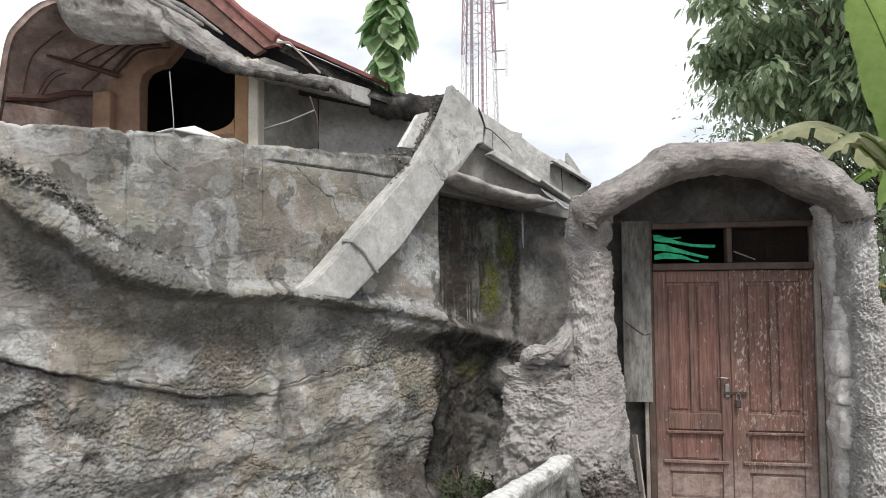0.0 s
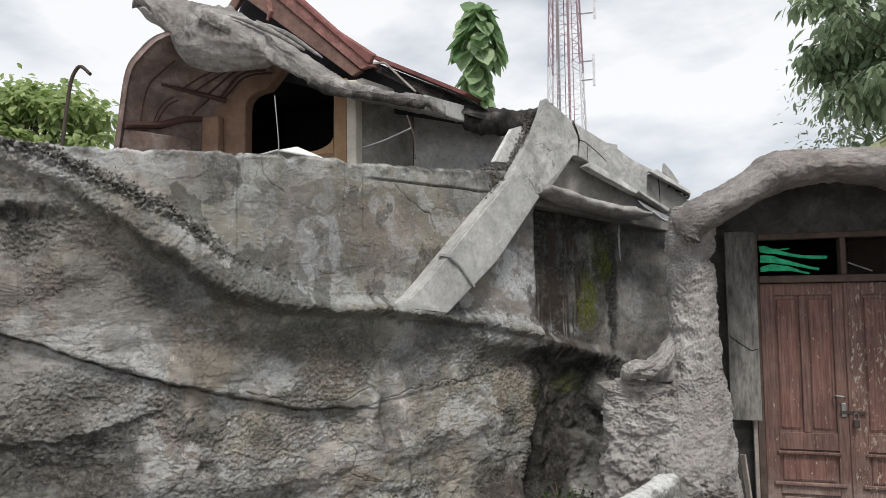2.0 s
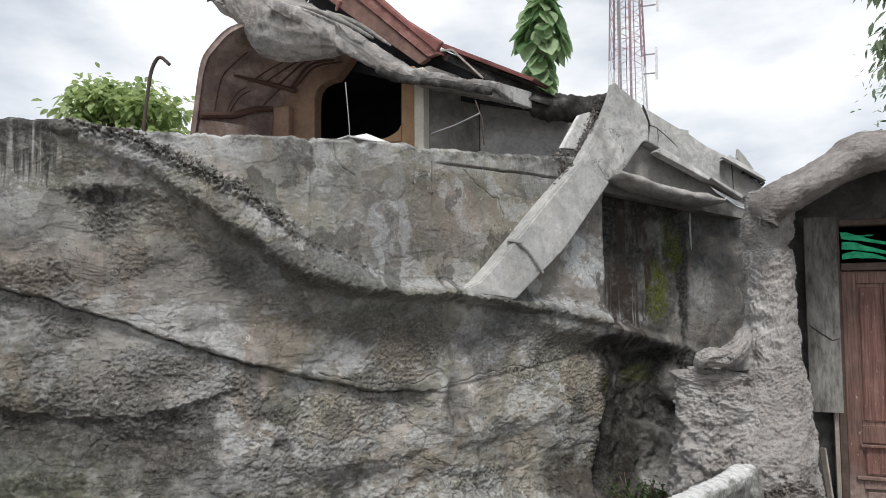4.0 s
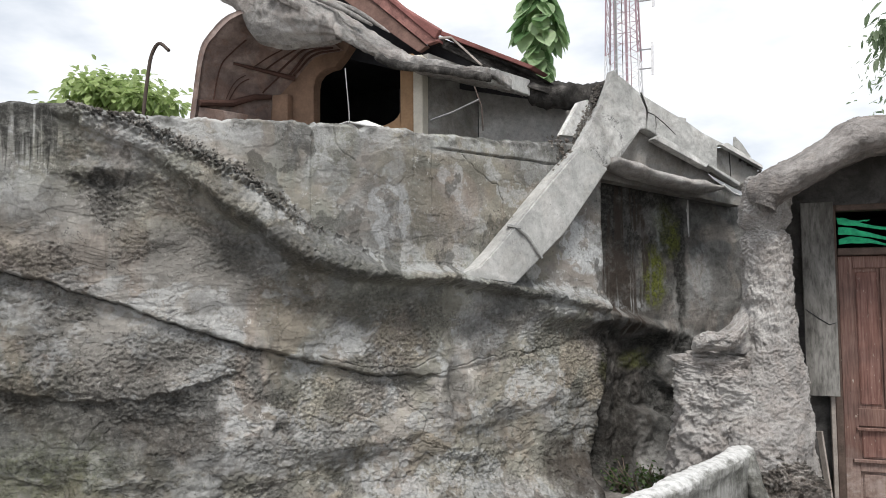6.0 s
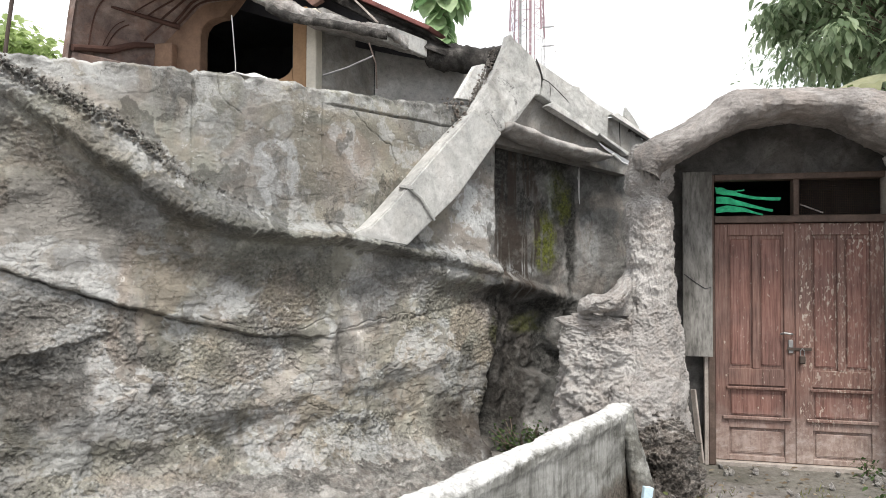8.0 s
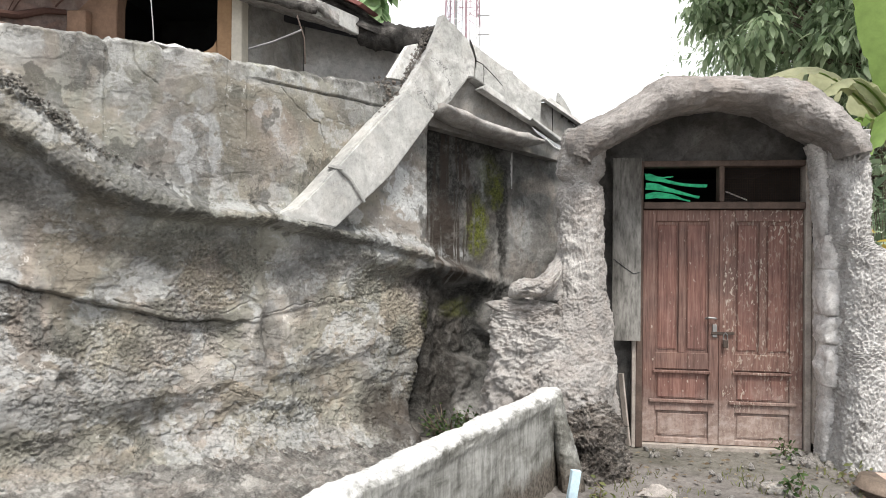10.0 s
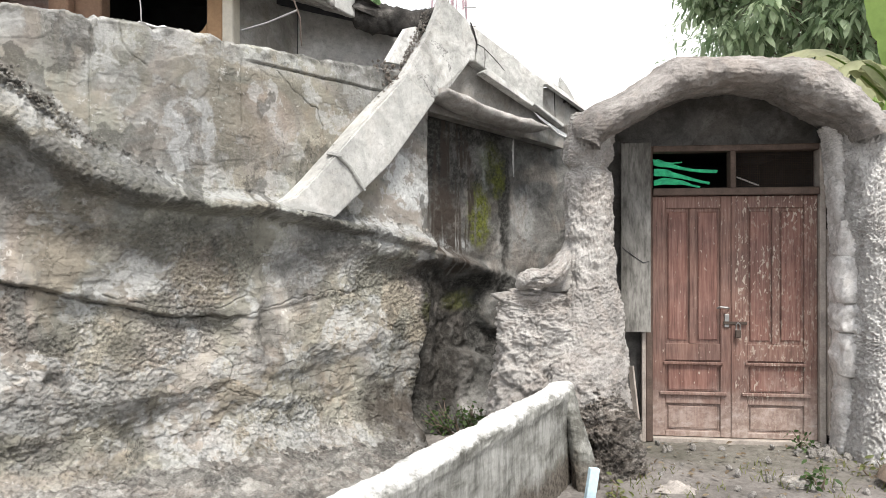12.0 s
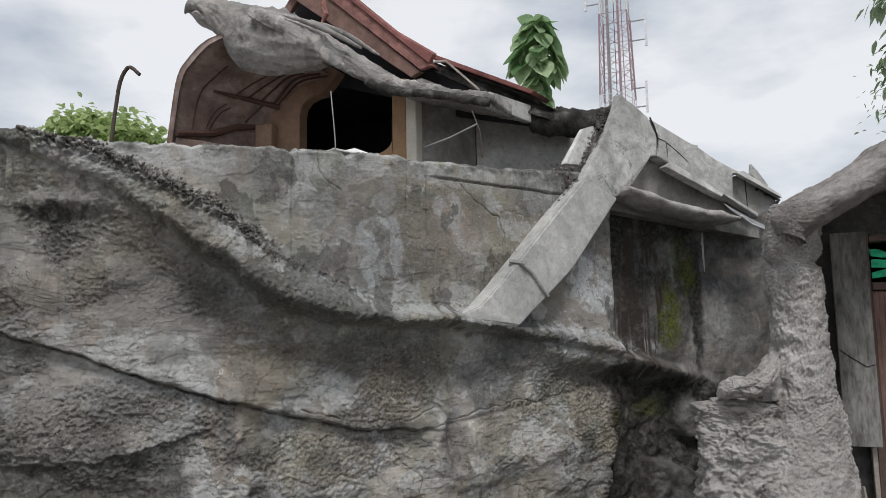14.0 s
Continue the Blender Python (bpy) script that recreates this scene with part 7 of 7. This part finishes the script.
def build_bush(label, spots_box, count, size, material, seed):
    rng = random.Random(seed)
    x0, x1, y0, y1, z0, z1 = spots_box
    t = thing("shrub", label, "shrub", at=((x0 + x1) / 2, (y0 + y1) / 2, 0))
    o = Vector(t.location)
    bm = bmesh.new()
    spots = []
    for k in range(max(4, count // 14)):
        e = Vector((rng.uniform(x0, x1), rng.uniform(y0, y1), rng.uniform(z0 + (z1 - z0) * .3, z1))) - o
        f = Vector((e.x * .5, e.y * .5, -0.02))
        tube([f, f.lerp(e, .5) + Vector((rng.uniform(-.03, .03), 0, .02)), e], [.008, .006, .003], 5, bm)
        for _ in range(14):
            u = rng.uniform(.35, 1.0)
            p = f.lerp(e, u)
            spots.append((p + Vector((rng.gauss(0, size), rng.gauss(0, size), rng.gauss(0, size))) * .6, (rng.uniform(-1, 1), rng.uniform(-1, 1), rng.uniform(-.6, .5)), rng.uniform(-1, 1), size * rng.uniform(.6, 1.2)))
    part("stem", bm, M_BARK, t)
    leaf_mesh("leaves", spots, material, t, width=.5)
    return t


build_bush("dark weeds growing in the damp corner between the walls", (1.15, 1.85, 6.6, 7.1, 0.0, 0.24), 520, .045, M_LEAF_WEED, 31)
build_bush("dense green shrubs behind the portal", (4.95, 7.6, 7.9, 9.5, 0.0, 3.0), 3600, .17, M_LEAF_DARK, 32)
build_bush("yellow-leaved shrub beside the portal", (5.25, 5.55, 7.45, 7.75, 1.75, 2.2), 60, .13, M_LEAF_DRY, 37)
build_bush("small weed growing at the door sill", (4.1, 4.3, 6.6, 6.72, 0.0, 0.15), 56, .05, M_LEAF_WEED, 33)
build_bush("small green weed on the trodden earth", (3.9, 4.08, 5.55, 5.7, 0.0, 0.12), 42, .06, M_LEAF_WEED, 34)
build_bush("low green weeds at the foot of the portal", (4.35, 4.65, 5.9, 6.1, 0.0, 0.11), 84, .05, M_GRASS, 35)
build_bush("low weeds beside the low wall", (2.55, 2.75, 5.1, 5.35, 0.0, 0.10), 56, .045, M_GRASS, 36)


# ---------------------------------------------------------------- the telecom tower
def build_tower():
    cx, cy = -6.45, 70.0
    t = thing("telecom_tower", "red and white lattice telecom tower with aerials", "tower", at=(cx, cy, 0))
    half = lambda z: 2.05 - 1.1 * z / 46
    corner = lambda i, z: Vector(((1 if i in (0, 3) else -1) * half(z), (1 if i < 2 else -1) * half(z), z))
    levels = [k * 2.0 for k in range(24)]
    for k in range(len(levels) - 1):
        z0, z1 = levels[k], levels[k + 1]
        mat = M_TOWER_R if (k // 4) % 2 == 1 else M_TOWER_W
        bm = bmesh.new()
        for i in range(4):
            j = (i + 1) % 4
            bar(corner(i, z0), corner(i, z1), .11, .11, bevel=0, bm=bm)
            bar(corner(i, z0), corner(j, z1), .045, .045, bevel=0, bm=bm)
            bar(corner(j, z0), corner(i, z1), .045, .045, bevel=0, bm=bm)
            bar(corner(i, z1), corner(j, z1), .045, .045, bevel=0, bm=bm)
        part("lattice_bay", bm, mat, t)
    part("cable_ladder", bar((0.4, -1.2, 0), (0.4, -.6, 45), .35, .2, bevel=0), M_TOWER_R, t)
    part("cable_ladder", bar((-.6, -.6, 0), (-.6, -.4, 45), .3, .2, bevel=0), M_STEEL, t)
    for x in (-0.9, 0.0, 0.9):
        part("feeder_cable", bar((x, -.9, 0), (x * .7, -.5, 45), .06, .06, bevel=0), M_TOWER_R if x else M_RUST, t)
    for x, z, ln in ((2.9, 30.0, 3.2), (2.7, 23.5, 3.0), (-2.6, 34, 2.5), (2.6, 36, 2.5)):
        part("aerial", bar((x, -.8, z - ln / 2), (x, -.8, z + ln / 2), .22, .18, bevel=0), M_TOWER_W, t)
        part("aerial_arm", bar((x * .5, -.8, z + ln * .3), (x, -.8, z + ln * .3), .1, .1, bevel=0), M_STEEL, t)
        part("aerial_arm", bar((x * .5, -.8, z - ln * .3), (x, -.8, z - ln * .3), .1, .1, bevel=0), M_STEEL, t)
    return t


build_tower()


# ---------------------------------------------------------------- small things on the ground
def build_drum():
    t = thing("drum_planter", "maroon metal drum with a pale rim beside the portal", "drum", at=(5.14, 6.72, 0))
    bm = tube([(0, 0, -.03), (0, 0, .2), (0, 0, .45), (0, 0, .7), (0, 0, .92)], [.235, .245, .25, .245, .245], 36)
    part("body", bm, M_DRUM, t, smooth=True)
    part("rim", tube([(0, 0, .925), (0, 0, .95), (0, 0, .985)], [.24, .25, .245], 36), M_SHEET, t, "pale painted rim")
    return t


build_drum()


def build_stump():
    t = thing("tree_stump", "sawn tree trunk section lying by the portal", "log", at=(4.62, 5.72, 0))
    part("bark", tube([(0, 0, -.05), (0.0, 0, .04), (0.01, 0, .10)], [.24, .225, .20], 24), M_BARK, t, smooth=True)
    part("cut_face", tube([(0.01, 0, .101), (0.01, 0, .107)], [.19, .185], 24), M_STUMP, t, "pale pinkish sawn face")
    return t


build_stump()
tagged(part("concrete_block", box(2.18, 2.40, 4.62, 4.76, -0.02, 0.14, 0.012), M_EARTHY), "dusty brown block lying beside the low wall", "block")
tagged(part("blue_plank", bar((2.42, 4.86, -0.02), (2.47, 4.88, .30), .06, .035), M_BLUE), "pale blue painted plank end", "plank")


def build_rubble():
    rng = random.Random(77)
    base = []
    for k in range(6):
        bm = bmesh.new()
        bmesh.ops.create_icosphere(bm, subdivisions=2, radius=1)
        for v in bm.verts:
            v.co *= 1 + 0.4 * rough((v.co.x + k * 5, v.co.y, v.co.z), 1.3, 3)
        me = bpy.data.meshes.new("stone")
        bm.to_mesh(me)
        bm.free()
        me.materials.append(M_PORTAL if k % 2 else M_ROCKPLAIN)
        base.append(me)
    spots = []
    for k in range(110):
        spots.append((rng.uniform(2.75, 4.9), rng.uniform(5.2, 6.75), rng.choice((.007, .010, .014, .030))))
    for k in range(60):
        spots.append((4.34 + rng.gauss(0, .09), 6.50 + rng.gauss(0, .10), rng.choice((.018, .025, .04))))
    for k in range(70):
        s = rng.uniform(2.5, 6.9)
        p = on_wall(s, 0, rng.uniform(.30, .75))
        spots.append((p.x, p.y, rng.choice((.02, .03, .045))))
    for x, y, r in spots:
        ob = new("stone", rng.choice(base))
        ob.matrix_world = Matrix.LocRotScale((x, y, r * .25), Euler((rng.random() * 6, rng.random() * 6, rng.random() * 6)), (r, r * rng.uniform(.6, 1), r * rng.uniform(.5, .8)))
        tagged(ob, "small grey stone lying on the earth", "stone", "loose stones")


M_ROCKPLAIN = cement("loose_stone_cement", (0.2, 0.19, 0.18), (0.3, 0.29, 0.275), (0.42, 0.41, 0.39), 5.0)
build_rubble()


M_BAG = plain("dirty_sacking", (0.30, 0.275, 0.255), 0.9, vary=0.45, scale=14, bump=0.6)


def build_debris():
    """A crumpled bag, fallen leaves and a flat stone before the door."""
    rng = random.Random(51)
    n = 26
    u, w = np.meshgrid(np.linspace(-1, 1, n), np.linspace(-1, 1, n))
    h = 0.05 * np.maximum(0, 1 - u ** 2) * np.maximum(0, 1 - w ** 2) * (1 + 0.9 * rough((u, w, 0 * u + 4), 2.2, 4))
    ob = grid_mesh("crumpled_bag", np.stack([3.04 + 0.13 * u + 0.02 * w, 5.47 + 0.07 * w, h + 0.002], axis=-1), M_BAG)
    tagged(ob, "crumpled dirty white bag lying on the earth", "bag")
    ob = lump_column("flat_stone", [(-0.02, 3.86, 5.72, .09, .07), (0.02, 3.86, 5.72, .095, .075), (0.04, 3.86, 5.72, .08, .06)], M_ROCKPLAIN, None, "", 36, 0.01, 0.02, 0.02, 0.004, 3.3)
    tagged(ob, "flat grey stone set in the earth", "stone")
    spots = []
    for k in range(190):
        x, y = rng.uniform(2.8, 4.9), rng.uniform(5.1, 6.72)
        spots.append(((x, y, 0.012), (rng.uniform(-1, 1), rng.uniform(-1, 1), rng.uniform(-.05, .25)), rng.uniform(-.6, .6), rng.uniform(.025, .06)))
    tagged(leaf_mesh("fallen_leaves", spots, M_LEAF_FALLEN, None, width=.5), "dry fallen leaves scattered on the earth", "leaves", kind="stuff")


M_LEAF_FALLEN = leaf_material("dry_fallen_leaf", (0.14, 0.10, 0.065), (0.36, 0.30, 0.22))
build_debris()


def build_grass():
    rng = random.Random(8)
    verts, faces = [], []
    for k in range(1500):
        x, y = rng.uniform(2.75, 5.0), rng.uniform(4.9, 6.6)
        if rough((x, y, 90), 2.0, 3) < (0.05 if x > 4.1 or y < 5.7 else 0.25) or (x < 4.3 and y > 6.2):
            continue
        h, a = rng.uniform(.02, .06), rng.random() * 6.3
        d, l = Vector((math.cos(a), math.sin(a), 0)), Vector((rng.uniform(-.04, .04), rng.uniform(-.04, .04), 0))
        p = Vector((x, y, -.01))
        n = len(verts)
        verts += [p - d * .004, p + d * .004, p + l * .5 + d * .003 + Vector((0, 0, h * .6)), p + l + Vector((0, 0, h)), p + l * .5 - d * .003 + Vector((0, 0, h * .6))]
        faces += [(n, n + 1, n + 2, n + 4), (n + 4, n + 2, n + 3)]
    tagged(link_mesh("grass", verts, faces, M_GRASS), "sparse short grass on the earth", "grass", kind="stuff")


build_grass()
